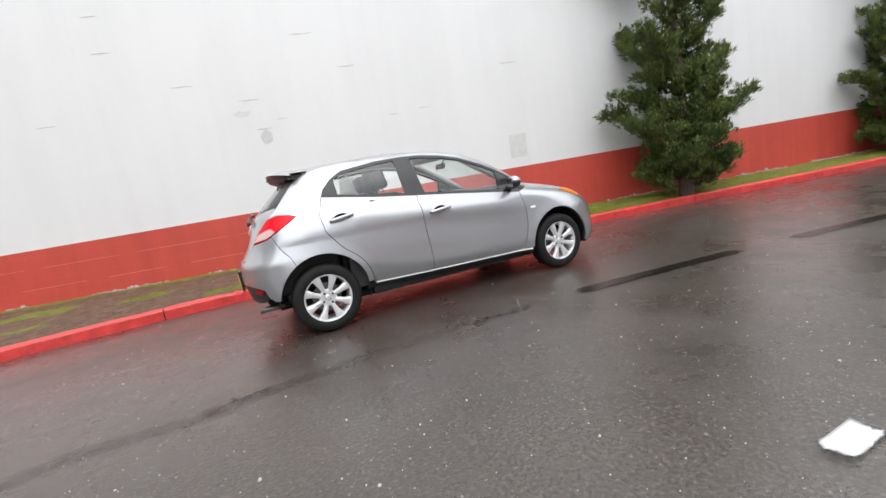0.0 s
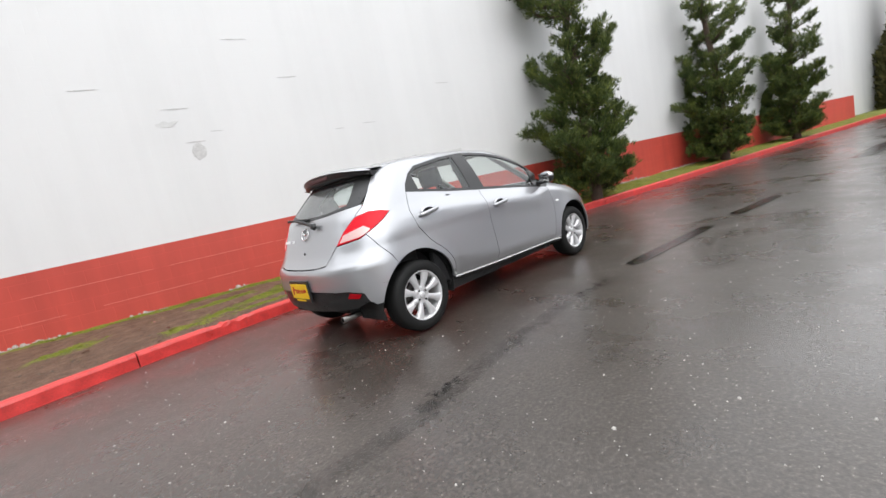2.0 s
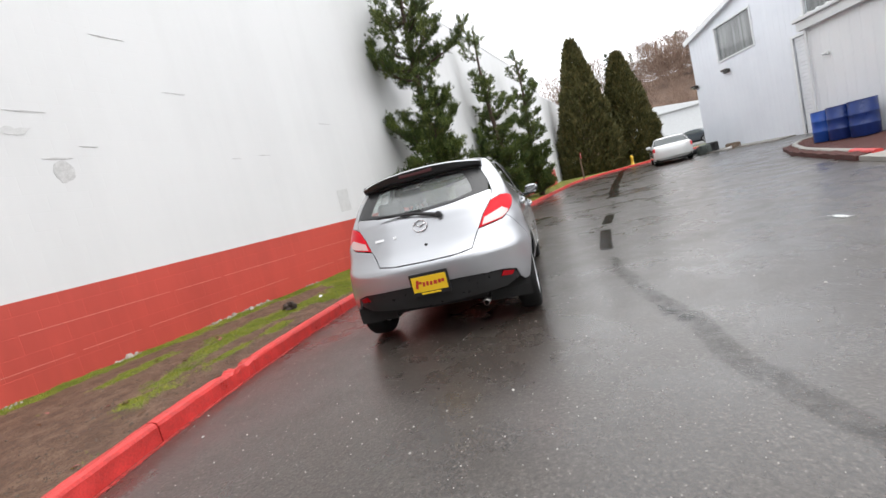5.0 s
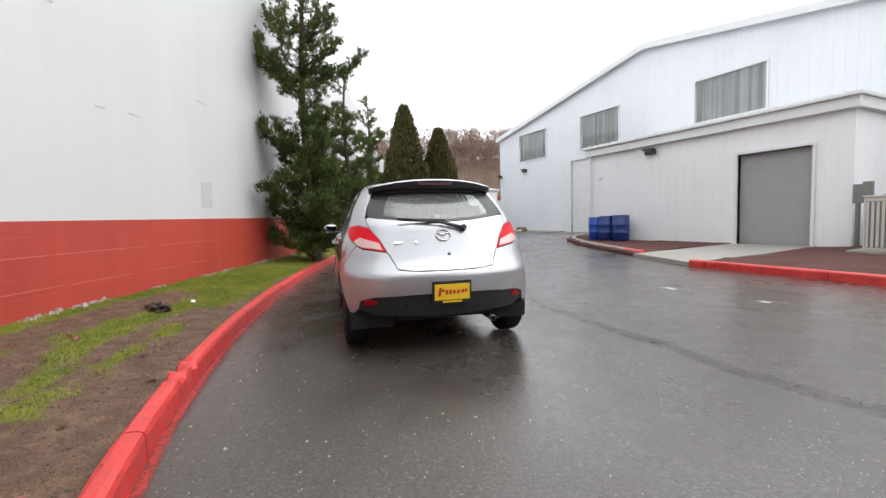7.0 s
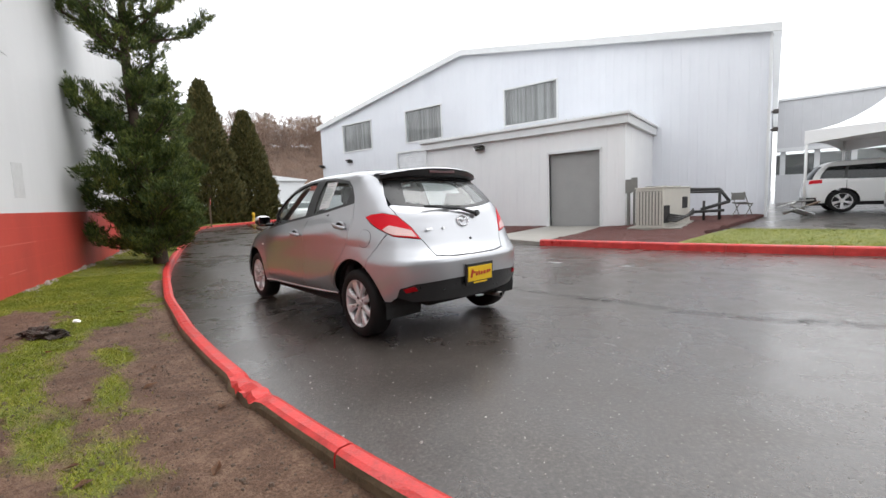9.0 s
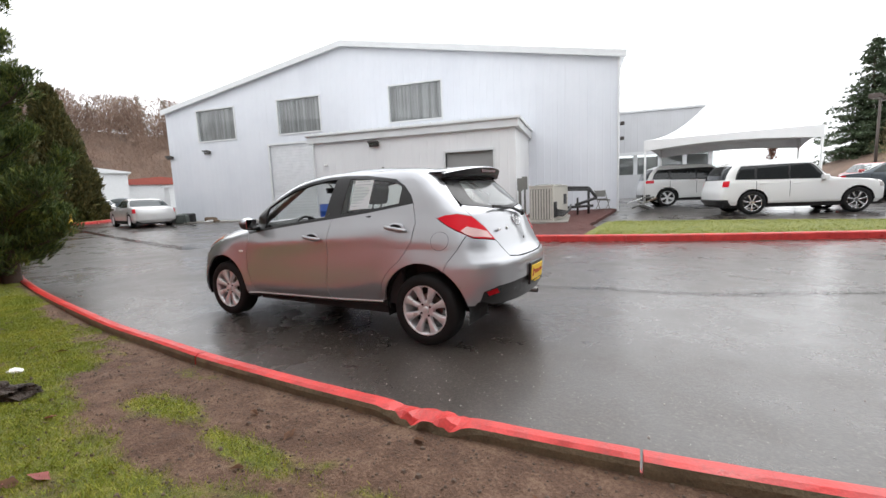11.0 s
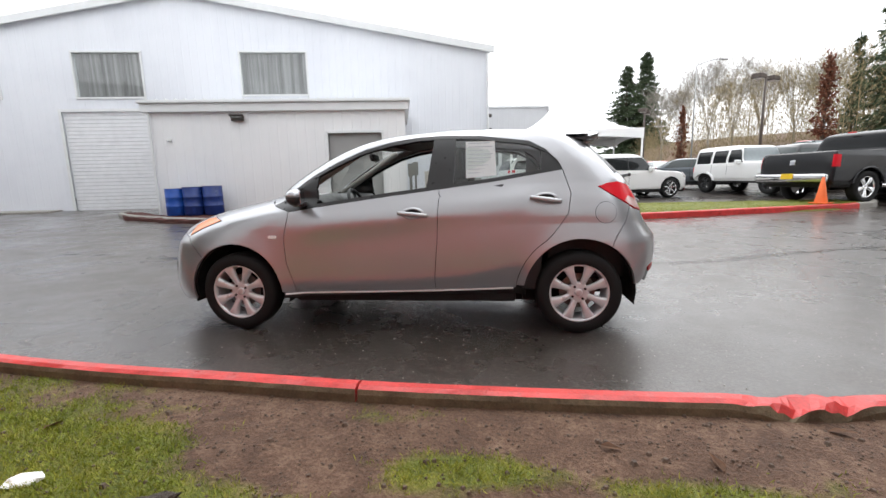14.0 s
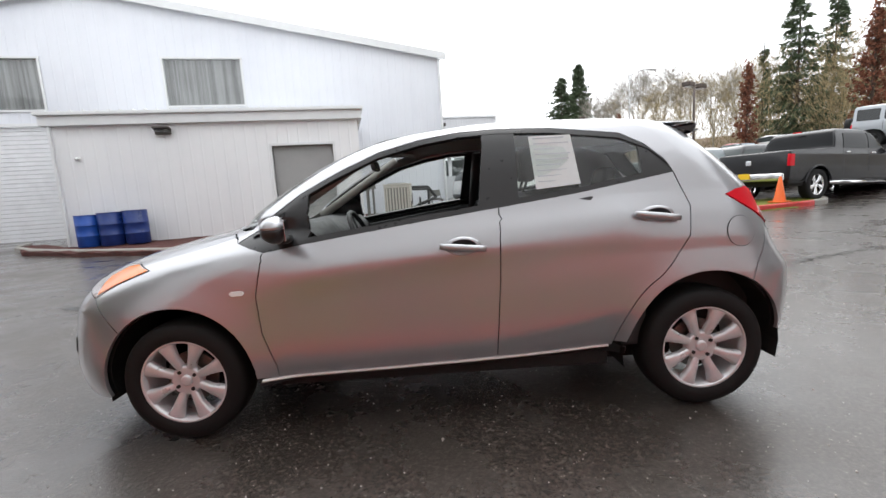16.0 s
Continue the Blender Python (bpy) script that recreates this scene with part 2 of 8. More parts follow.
def part(name, bm, mat, parent=None, label="", smooth=False):
    """Links a bmesh as one mesh object under a thing or a part. mat: one material or a list of them."""
    me = bpy.data.meshes.new(name)
    if smooth:
        for f in bm.faces:
            f.smooth = True
    bm.to_mesh(me)
    bm.free()
    for one in (mat if isinstance(mat, (list, tuple)) else [mat]):
        me.materials.append(one)
    ob = new(name, me)
    if parent is not None:
        ob.parent = parent
    if label:
        ob["label"] = label
    return ob


def solid(name, bm, mat, label, category, group="", kind="", at=None, smooth=False):
    ob = part(name, bm, mat, None, "", smooth)
    if at is not None:
        ob.matrix_world = at
    return tagged(ob, label, category, group, kind)


def box(bm, size, m=Matrix(), bevel=0.0, segments=2):
    made = bmesh.ops.create_cube(bm, size=1.0)["verts"]
    bmesh.ops.scale(bm, vec=size, verts=made)
    if bevel:
        edges = list({e for v in made for e in v.link_edges})
        done = bmesh.ops.bevel(bm, geom=edges, offset=bevel, segments=segments, profile=0.6, affect="EDGES")
        made = list({v for f in done["faces"] for v in f.verts} | {v for v in made if v.is_valid})
    bmesh.ops.transform(bm, matrix=m, verts=made)
    return made


def box_from(bm, lo, hi, bevel=0.0, m=Matrix()):
    lo, hi = Vector(lo), Vector(hi)
    return box(bm, hi - lo, m @ Matrix.Translation((lo + hi) / 2), bevel)


def rod(bm, a, b, r0, r1=None, sides=8, caps=True):
    a, b = Vector(a), Vector(b)
    r1 = r0 if r1 is None else r1
    turn = (b - a).to_track_quat("Z", "Y").to_matrix().to_4x4()
    made = bmesh.ops.create_cone(bm, cap_ends=caps, segments=sides, radius1=r0, radius2=r1, depth=(b - a).length)["verts"]
    bmesh.ops.transform(bm, matrix=Matrix.Translation((a + b) / 2) @ turn, verts=made)
    return made


def lathe(bm, profile, segments=32, axis="Y", m=Matrix()):
    """Turns (radius, along) pairs about an axis."""
    rings = []
    for k in range(segments):
        a = 2 * math.pi * k / segments
        ring = []
        for r, h in profile:
            p = (r * math.cos(a), h, r * math.sin(a)) if axis == "Y" else (r * math.cos(a), r * math.sin(a), h)
            ring.append(bm.verts.new(m @ Vector(p)))
        rings.append(ring)
    for k in range(segments):
        p, q = rings[k], rings[(k + 1) % segments]
        for i in range(len(profile) - 1):
            bm.faces.new((p[i], q[i], q[i + 1], p[i + 1]))
    return rings


def plate(bm, outline, depth, m=Matrix()):
    """A flat plate: a closed outline in x and z, thick along y."""
    front = [bm.verts.new(m @ Vector((x, 0, z))) for x, z in outline]
    back = [bm.verts.new(m @ Vector((x, depth, z))) for x, z in outline]
    bm.faces.new(front)
    bm.faces.new(back[::-1])
    for i in range(len(outline)):
        j = (i + 1) % len(outline)
        bm.faces.new((front[j], front[i], back[i], back[j]))
    bmesh.ops.recalc_face_normals(bm, faces=bm.faces)


def curve_through(xs, ys):
    """A smooth monotone curve through the given pairs, as a function."""
    xs, ys = np.array(xs, float), np.array(ys, float)
    h, d = np.diff(xs), np.diff(ys) / np.diff(xs)
    m = np.zeros_like(ys)
    for i in range(1, len(xs) - 1):
        if d[i - 1] * d[i] > 0:
            w1, w2 = 2 * h[i] + h[i - 1], h[i] + 2 * h[i - 1]
            m[i] = (w1 + w2) / (w1 / d[i - 1] + w2 / d[i])
    m[0], m[-1] = d[0], d[-1]

    def at(x):
        if x <= xs[0]:
            return float(ys[0])
        if x >= xs[-1]:
            return float(ys[-1])
        i = int(np.searchsorted(xs, x) - 1)
        t = (x - xs[i]) / h[i]
        return float((1 + 2 * t) * (1 - t) ** 2 * ys[i] + t * (1 - t) ** 2 * h[i] * m[i] + t * t * (3 - 2 * t) * ys[i + 1] + t * t * (t - 1) * h[i] * m[i + 1])
    return at


# ---- the lie of the land ----
def soft_plus(v, k=1.5):
    return math.log1p(math.exp(min(40, v / k))) * k if v < 40 * k else v


def land(x, y):
    """Height of the pavement: it climbs gently past the car, towards the shed and up the lot."""
    rise = 0.010 * (soft_plus(x - 8) - soft_plus(x - 60)) + 0.030 * (soft_plus(-y - 8) - soft_plus(-y - 22))
    return rise + 0.15 * (soft_plus(-x - 14) - soft_plus(-x - 30)) * min(1.0, max(0.0, (-y - 6) / 5))


WALL_P, WALL_A = Vector((-1.128, 4.141, 0)), -13.3
SHED_P, SHED_A = Vector((9.35, -13.58, 0)), 11.8


def wall_y(x):
    return WALL_P.y + (x - WALL_P.x) * math.tan(radians(WALL_A))


def kerb_y(x):
    """Road edge of the red kerb along the wall."""
    return KERB_LINE(x)


KERB_LINE = curve_through([-9.0, -6.0, -4.6, -3.7, -2.9, -2.1, -1.2, -0.3, 0.6, 1.4, 2.4, 4.4, 9.0, 14.0, 20.0, 24.0, 26.0, 27.4, 28.6, 30.0, 60.0],
                          [-0.78, 0.97, 1.49, 1.65, 1.765, 1.83, 1.85, 1.835, 1.775, 1.72, 1.60, 1.32, 0.40, -0.75, -2.2, -3.2, -4.0, -5.0, -6.7, -9.5, -75.0])
KERB_W, KERB_H = 0.11, 0.14


def sheet(name, xs, ys, height, mat, label, category):
    bm = bmesh.new()
    grid = [[bm.verts.new((x, y, height(x, y))) for y in ys] for x in xs]
    for i in range(len(xs) - 1):
        for j in range(len(ys) - 1):
            bm.faces.new((grid[i][j], grid[i + 1][j], grid[i + 1][j + 1], grid[i][j + 1]))
    return solid(name, bm, mat, label, category, kind="structure", smooth=True)


def spread(lo, mid_lo, mid_hi, hi, step, grow=1.35):
    out = list(np.arange(mid_lo, mid_hi + 1e-6, step))
    d, v = step, mid_hi
    while v < hi:
        d *= grow
        v = min(hi, v + d)
        out.append(v)
    d, v = step, mid_lo
    while v > lo:
        d *= grow
        v = max(lo, v - d)
        out.insert(0, v)
    return out


def pavement_height(x, y):
    dip = 0.006 * noise.noise((x * 0.5, y * 0.5, 0)) if abs(x) < 40 and abs(y) < 40 else 0
    return land(x, y) + dip - 0.006


ground = sheet("ground", spread(-900, -22, 40, 900, 0.6), spread(-900, -26, 12, 900, 0.6), pavement_height, ASPHALT, "wet dark grey asphalt pavement with worn patches", "pavement")


def strip_height(x, y):
    """The planting strip between kerb and wall: trodden hollow behind the kerb, higher at the wall."""
    k = kerb_y(x) + KERB_W
    f = max(0.0, min(1.0, (y - k) / max(0.3, wall_y(x) - k)))
    low = 0.068 if x < 2 else 0.068 + 0.042 * min(1.0, (x - 2) / 3)
    return land(x, y) + low + (0.19 - low) * f ** 1.05 + (0.020 * noise.noise((x * 1.7, y * 1.7, 3)) + 0.012 * noise.noise((x * 6, y * 6, 5)) + 0.010 * noise.noise((x * 13, y * 13, 6))) * min(1, 6 * f + 0.25)


# grassy patches of the strip: middle and half sizes
TURF_PATCHES = ((-.45, 2.92, .60, .20), (1.15, 2.30, .40, .20), (.70, 2.55, .34, .22), (-1.25, 2.90, .36, .13), (.25, 2.75, .42, .20), (1.0, 2.48, .50, .30), (-.55, 2.41, .40, .085), (-1.25, 2.48, .26, .06),
                (-1.8, 2.76, .22, .08), (-2.32, 2.60, .16, .07), (-3.4, 3.42, .70, .17), (-1.5, 3.50, .55, .13), (-5.1, 3.95, .9, .24), (-4.7, 2.85, .45, .10))


def turf_at(x, y):
    """How grassy the strip is, 0 to 1: bare along the kerb and in trodden patches."""
    d, e = y - kerb_y(x) - KERB_W, wall_y(x) - y
    t = -0.02 + 0.50 * noise.noise((x * 0.9, y * 1.3, 11)) + 0.42 * noise.noise((x * 2.3, y * 3.0, 13)) + 0.35 * noise.noise((x * 6.5, y * 8.5, 15)) + 0.2 * noise.noise((x * 19, y * 19, 17))
    for cx, cy, rx, ry in TURF_PATCHES:
        q = ((x - cx) / rx) ** 2 + ((y - cy) / ry) ** 2
        if q < 9:
            t += 0.95 * math.exp(-q)
    if x > 1.2:
        t += 1.0 * min(1.0, (x - 1.2) / 0.8) * max(0.0, min(1.0, (d - 0.10 + 0.06 * (x - 2)) / 0.25))
    if e < 0.34:
        t += 0.9 * min(1.0, (0.34 - e) / 0.15)
    elif e < 0.75 and x < 1.9:
        t -= 0.30
    return max(0.0, min(1.0, t))


def build_strip():
    bm = bmesh.new()
    turf = bm.verts.layers.float.new("turf")
    xs = list(np.arange(-9, 9, 0.06)) + list(np.arange(9, 34, 0.25))
    rows = 46
    prev = None
    for x in xs:
        lo = kerb_y(x) + KERB_W - 0.03
        hi = max(wall_y(x) if x < 27 else wall_y(x) + 3, lo + 0.6) + 0.03
        col = []
        for j in range(rows + 1):
            y = lo + (hi - lo) * j / rows
            v = bm.verts.new((x, y, strip_height(x, y)))
            v[turf] = turf_at(x, y)
            col.append(v)
        if prev:
            for j in range(rows):
                bm.faces.new((prev[j], col[j], col[j + 1], prev[j + 1]))
        prev = col
    return solid("planting_strip", bm, COVER, "trodden muddy soil with mossy grass patches beside the wall", "planting strip", kind="structure", smooth=True)


build_strip()


def sweep_kerb(bm, pts, heights, width, height):
    """A kerb length through plan points on its road edge; the other edge lies to the left of the way."""
    profile = [(0.0, -0.06), (0.0, height - 0.035), (0.012, height - 0.012), (0.035, height), (width - 0.03, height), (width - 0.008, height - 0.012), (width, height - 0.035), (width, -0.06)]
    rings = []
    for i, p in enumerate(pts):
        a, b = pts[max(0, i - 1)], pts[min(len(pts) - 1, i + 1)]
        d = Vector((b[0] - a[0], b[1] - a[1])).normalized()
        nrm = Vector((-d.y, d.x))
        ring = []
        for k, (o, h) in enumerate(profile):
            wob = 0.004 * noise.noise((p[0] * 3 + k, p[1] * 3, 9)) + 0.003 * noise.noise((p[0] * 13, p[1] * 13 + k, 4))
            hurt = math.exp(-((p[0] + 1.95) / 0.22) ** 4) if height == KERB_H and p[1] > 0 and h > 0.05 else 0.0
            chip = hurt * (0.022 + 0.04 * noise.noise((p[0] * 10, k * 1.7, 2)) + 0.02 * noise.noise((p[0] * 33, k * 1.7, 5)))
            out = o + wob + hurt * (0.028 * (o / width) + 0.02 * noise.noise((p[0] * 11, k, 8)) + 0.01 * noise.noise((p[0] * 31, k * 2.1, 8)))
            ring.append(bm.verts.new((p[0] + nrm.x * out, p[1] + nrm.y * out, heights(p[0], p[1]) + h + wob - chip * (0.4 + o / width))))
        rings.append(ring)
    for r, s in zip(rings, rings[1:]):
        for k in range(len(profile) - 1):
            bm.faces.new((r[k], s[k], s[k + 1], r[k + 1]))
    for r, flip in ((rings[0], False), (rings[-1], True)):
        bm.faces.new(r[::-1] if flip else r)
    for r, s in zip(rings, rings[1:]):
        bare = [f for f in list(r[5].link_faces) + list(r[6].link_faces) if s[6] in f.verts and (s[7] in f.verts or (s[5] in f.verts and s[4] not in f.verts))]
        for f in bare:
            f.material_index = 1
    bmesh.ops.recalc_face_normals(bm, faces=bm.faces)


def build_kerb():
    kerb = thing("kerb", "red-painted concrete kerb, chipped and worn, along the planting strip", "kerb", kind="structure")
    joints = [-8.9, -5.9, -2.9, -0.02, 2.95, 6.0, 9.0, 12.0, 15.0, 18.0, 21.0, 23.0, 25.0, 26.5, 27.5, 28.2, 28.8, 29.4, 30.0, 31.0, 32.5]
    for a, b in zip(joints, joints[1:]):
        bm = bmesh.new()
        n = max(6, int((b - a) / (0.03 if -3 <= a < 0 else 0.08))) if b < 10 else 10
        pts = [(a + 0.006 + (b - a - 0.012) * i / n, kerb_y(a + 0.006 + (b - a - 0.012) * i / n)) for i in range(n + 1)]
        sweep_kerb(bm, pts, land, KERB_W, KERB_H)
        part("kerb_length", bm, [KERB_RED, KERB_BARE], kerb, smooth=False)


build_kerb()


# ---- the block wall ----
def build_wall():
    length0, length1, height, thick = -22.0, 28.2, 7.45, 0.3
    m = pose(WALL_P.x, WALL_P.y, 0, 0, 0, WALL_A)
    wall = thing("wall_block", "tall white painted block wall with a red base band", "wall", kind="structure", at=m)
    bm = bmesh.new()
    box_from(bm, (length0, 0.0, -0.5), (length1, thick, height))
    part("masonry", bm, WALL_WHITE, wall)
    bm = bmesh.new()
    plate(bm, [(length0, -0.4), (length1, -0.4), (length1, 1.42), (14.0, 1.30), (0.0, 1.16), (length0, 0.98)], 0.004, Matrix.Translation((0, -0.004, 0)))
    part("red_band", bm, WALL_RED, wall, "red painted base band")
    bm = bmesh.new()
    box_from(bm, (length0, -0.02, height), (length1 + 0.02, thick + 0.02, height + 0.06))
    part("coping", bm, TRIM_WHITE, wall)
    bm = bmesh.new()
    box_from(bm, (length1, 0.5, -0.5), (length1 + 16, 0.8, 7.0))
    part("masonry", bm, WALL_WHITE, wall)


build_wall()
# plain wall added to the west, unseen behind the camera's whole way, dims the tailgate
bm = bmesh.new()
box_from(bm, (-17.0, -5.5, -0.5), (-16.6, wall_y(-16.8) - 0.02, 12.0))
solid("wall_west", bm, surface("grey_render", (0.20, 0.20, 0.195), 0.85, vary=0.15, scale=0.8, fine=40, relief=0.2), "plain grey rendered wall, unseen, added to dim reflections", "wall", kind="structure")


# ---- the steel shed ----
def shed_matrix(k=0.0):
    """x runs along the front from its third window, y points out of the front to the road."""
    n = Vector((-math.sin(radians(SHED_A)), math.cos(radians(SHED_A)), 0))
    p = SHED_P + n * k
    return pose(p.x, p.y, 0, 0, 0, SHED_A)


SHED_L, SHED_R, SHED_EAVE, SHED_APEX, SHED_TOP, SHED_DEPTH = 14.0, -10.04, 6.50, 2.36, 8.60, 30.0
SHED_HOLES = [(9.17, 11.70, 4.66, 6.29), (3.86, 6.35, 4.65, 6.32), (-2.53, 0.04, 4.70, 6.32), (2.9, 7.06, -0.6, 4.10)]


def roof_at(u):
    return SHED_TOP + (SHED_EAVE - SHED_TOP) * ((u - SHED_APEX) / (SHED_L - SHED_APEX) if u > SHED_APEX else (SHED_APEX - u) / (SHED_APEX - SHED_R))


def rib_panel(bm, u0, u1, z0, z1, y, step=0.3, rib=0.006):
    """Ribbed cladding from u0 to u1: trapezoid ribs that stand out along y. z0, z1: functions of u."""
    us = []
    u = u0
    while u < u1 - 1e-6:
        e = min(u1, (math.floor(u / step + 1e-6) + 1) * step)
        base = math.floor(u / step + 1e-6) * step
        for f, o in ((0.0, 0), (0.40, 0), (0.46, rib), (0.54, rib), (0.60, 0)):
            v = base + f * step
            if u0 <= v < u1:
                us.append((v, o))
        u = e
    if not us or us[0][0] > u0 + 1e-6:
        us.insert(0, (u0, 0))
    us.append((u1, 0))
    prev = None
    for v, o in us:
        pair = (bm.verts.new((v, y + o, z0(v))), bm.verts.new((v, y + o, z1(v))))
        if prev:
            bm.faces.new((prev[0], prev[1], pair[1], pair[0]))
        prev = pair


def clad_wall(owner, lo, hi, top, holes, y, step=0.3, mat=CLADDING):
    """Front cladding as one sheet over and one under each row of openings."""
    cuts = sorted({lo, hi} | {h[0] for h in holes} | {h[1] for h in holes})
    for a, b in zip(cuts, cuts[1:]):
        if b - a < 1e-6:
            continue
        over = sorted([(h[2], h[3]) for h in holes if h[0] <= a + 1e-6 and h[1] >= b - 1e-6])
        z = -0.6
        for h0, h1 in over:
            if h0 > z + 1e-6:
                bm = bmesh.new()
                rib_panel(bm, a, b, lambda u, z=z: z, lambda u, h0=h0: h0, y, step)
                part("cladding_sheet", bm, mat, owner)
            z = h1
        bm = bmesh.new()
        rib_panel(bm, a, b, lambda u, z=z: z, top, y, step)
        part("cladding_sheet", bm, mat, owner)


def frame_bars(bm, u0, u1, z0, z1, y0, y1, w):
    for lo, hi in (((u0 - w, y0, z1), (u1 + w, y1, z1 + w)), ((u0 - w, y0, z0 - w), (u1 + w, y1, z0)), ((u0 - w, y0, z0), (u0, y1, z1)), ((u1, y0, z0), (u1 + w, y1, z1))):
        box_from(bm, lo, hi)


def build_shed():
    shed = thing("shed", "large white ribbed steel shed with a low gable roof", "building", kind="", at=shed_matrix())
    clad_wall(shed, SHED_R, SHED_L, roof_at, SHED_HOLES, 0.0)
    for u, side in ((SHED_R, 1), (SHED_L, -1)):
        bm = bmesh.new()
        rib_panel(bm, 0.0, SHED_DEPTH, lambda v: -0.6, lambda v: SHED_EAVE, 0.0)
        for v in bm.verts:
            v.co = Vector((u - side * v.co.y, -v.co.x, v.co.z))
        part("side_wall", bm, CLADDING, shed)
    bm = bmesh.new()
    for a, b in ((SHED_R - 0.25, SHED_APEX), (SHED_APEX, SHED_L + 0.09)):
        za, zb = (roof_at(SHED_R) - 0.04, SHED_TOP) if b == SHED_APEX else (SHED_TOP, roof_at(SHED_L) - 0.04)
        vs = [bm.verts.new(p) for p in ((a, 0.2, za + 0.02), (b, 0.2, zb + 0.02), (b, -SHED_DEPTH, zb + 0.02), (a, -SHED_DEPTH, za + 0.02))]
        f = bm.faces.new(vs)
    made = bmesh.ops.solidify(bm, geom=bm.faces[:], thickness=0.05)
    part("roof", bm, TRIM_WHITE, shed)
    bm = bmesh.new()
    for a, b, za, zb in ((SHED_R - 0.25, SHED_APEX, roof_at(SHED_R) - 0.04, SHED_TOP), (SHED_APEX, SHED_L + 0.09, SHED_TOP, roof_at(SHED_L) - 0.04)):
        plate(bm, [(a, za - 0.2), (b, zb - 0.2), (b, zb + 0.07), (a, za + 0.07)], 0.05, Matrix.Translation((0, 0.2, 0)))
    part("fascia", bm, TRIM_WHITE, shed)
    for k, (u0, u1, z0, z1) in enumerate(SHED_HOLES[:3]):
        win = part("window", *window_mesh(u0, u1, z0, z1), shed)
        bm = bmesh.new()
        quad = [bm.verts.new(p) for p in ((u0, -0.05, z0), (u1, -0.05, z0), (u1, -0.05, z1), (u0, -0.05, z1))]
        bm.faces.new(quad)
        part("pane", bm, PANE_GLASS, win)
        bm = bmesh.new()
        prev = None
        for i in range(int((u1 - u0) / 0.045) + 1):
            u = min(u1, u0 + i * 0.045)
            o = 0.022 * math.sin(i * 0.9) + 0.012 * math.sin(i * 2.3) - 0.10
            pair = (bm.verts.new((u, o, z0)), bm.verts.new((u, o, z1)))
            if prev:
                bm.faces.new((prev[0], pair[0], pair[1], prev[1]))
            prev = pair
        part("curtain", bm, CURTAIN, win, "grey-brown hanging strip curtain", smooth=True)
    u0, u1, z0, z1 = SHED_HOLES[3]
    bm = bmesh.new()
    frame_bars(bm, u0, u1, -0.4, z1, 0.0, 0.05, 0.1)
    door = part("door_frame", bm, TRIM_WHITE, shed)
    for i in range(31):
        bm = bmesh.new()
        box_from(bm, (u0, -0.10, -0.4 + i * 0.145), (u1, -0.045, -0.4 + i * 0.145 + 0.136), 0.010)
        part("slat", bm, DOOR_WHITE, door)
    bm = bmesh.new()
    box_from(bm, (SHED_R + 0.1, -SHED_DEPTH, -0.6), (SHED_L - 0.1, -SHED_DEPTH + 0.1, SHED_EAVE))
    part("back_wall", bm, CLADDING, shed)
    bm = bmesh.new()
    rod(bm, (SHED_R + 0.02, 0.10, 0.2), (SHED_R + 0.02, 0.10, SHED_EAVE - 0.2), 0.05, sides=10)
    part("downpipe", bm, TRIM_WHITE, shed)
    return shed


def window_mesh(u0, u1, z0, z1):
    bm = bmesh.new()
    frame_bars(bm, u0, u1, z0, z1, -0.08, 0.045, 0.07)
    return bm, TRIM_WHITE


def curtain_material():
    m, n, l, b = material("grey_strip_curtain")
    strips, soft = noise_node(n, l, 1.0, 3, 0.7, stretch=(5.5, 0.1, 0.05)), noise_node(n, l, 1.5, 4, 0.6)
    add = n.new("ShaderNodeMath")
    add.operation = "MULTIPLY_ADD"
    add.inputs[1].default_value = 0.25
    l.new(soft.outputs[0], add.inputs[0])
    l.new(strips.outputs[0], add.inputs[2])
    r = ramp(n, l, add.outputs[0], [(0.44, (0.15, 0.145, 0.145)), (0.58, (0.24, 0.23, 0.23)), (0.74, (0.38, 0.37, 0.365))])
    l.new(r.outputs[0], b.inputs["Base Color"])
    b.inputs["Roughness"].default_value = 0.6
    return m


CURTAIN = curtain_material()
build_shed()

ANNEX_K, ANNEX_L, ANNEX_R, ANNEX_H = 3.95, 1.75, -6.42, 3.42


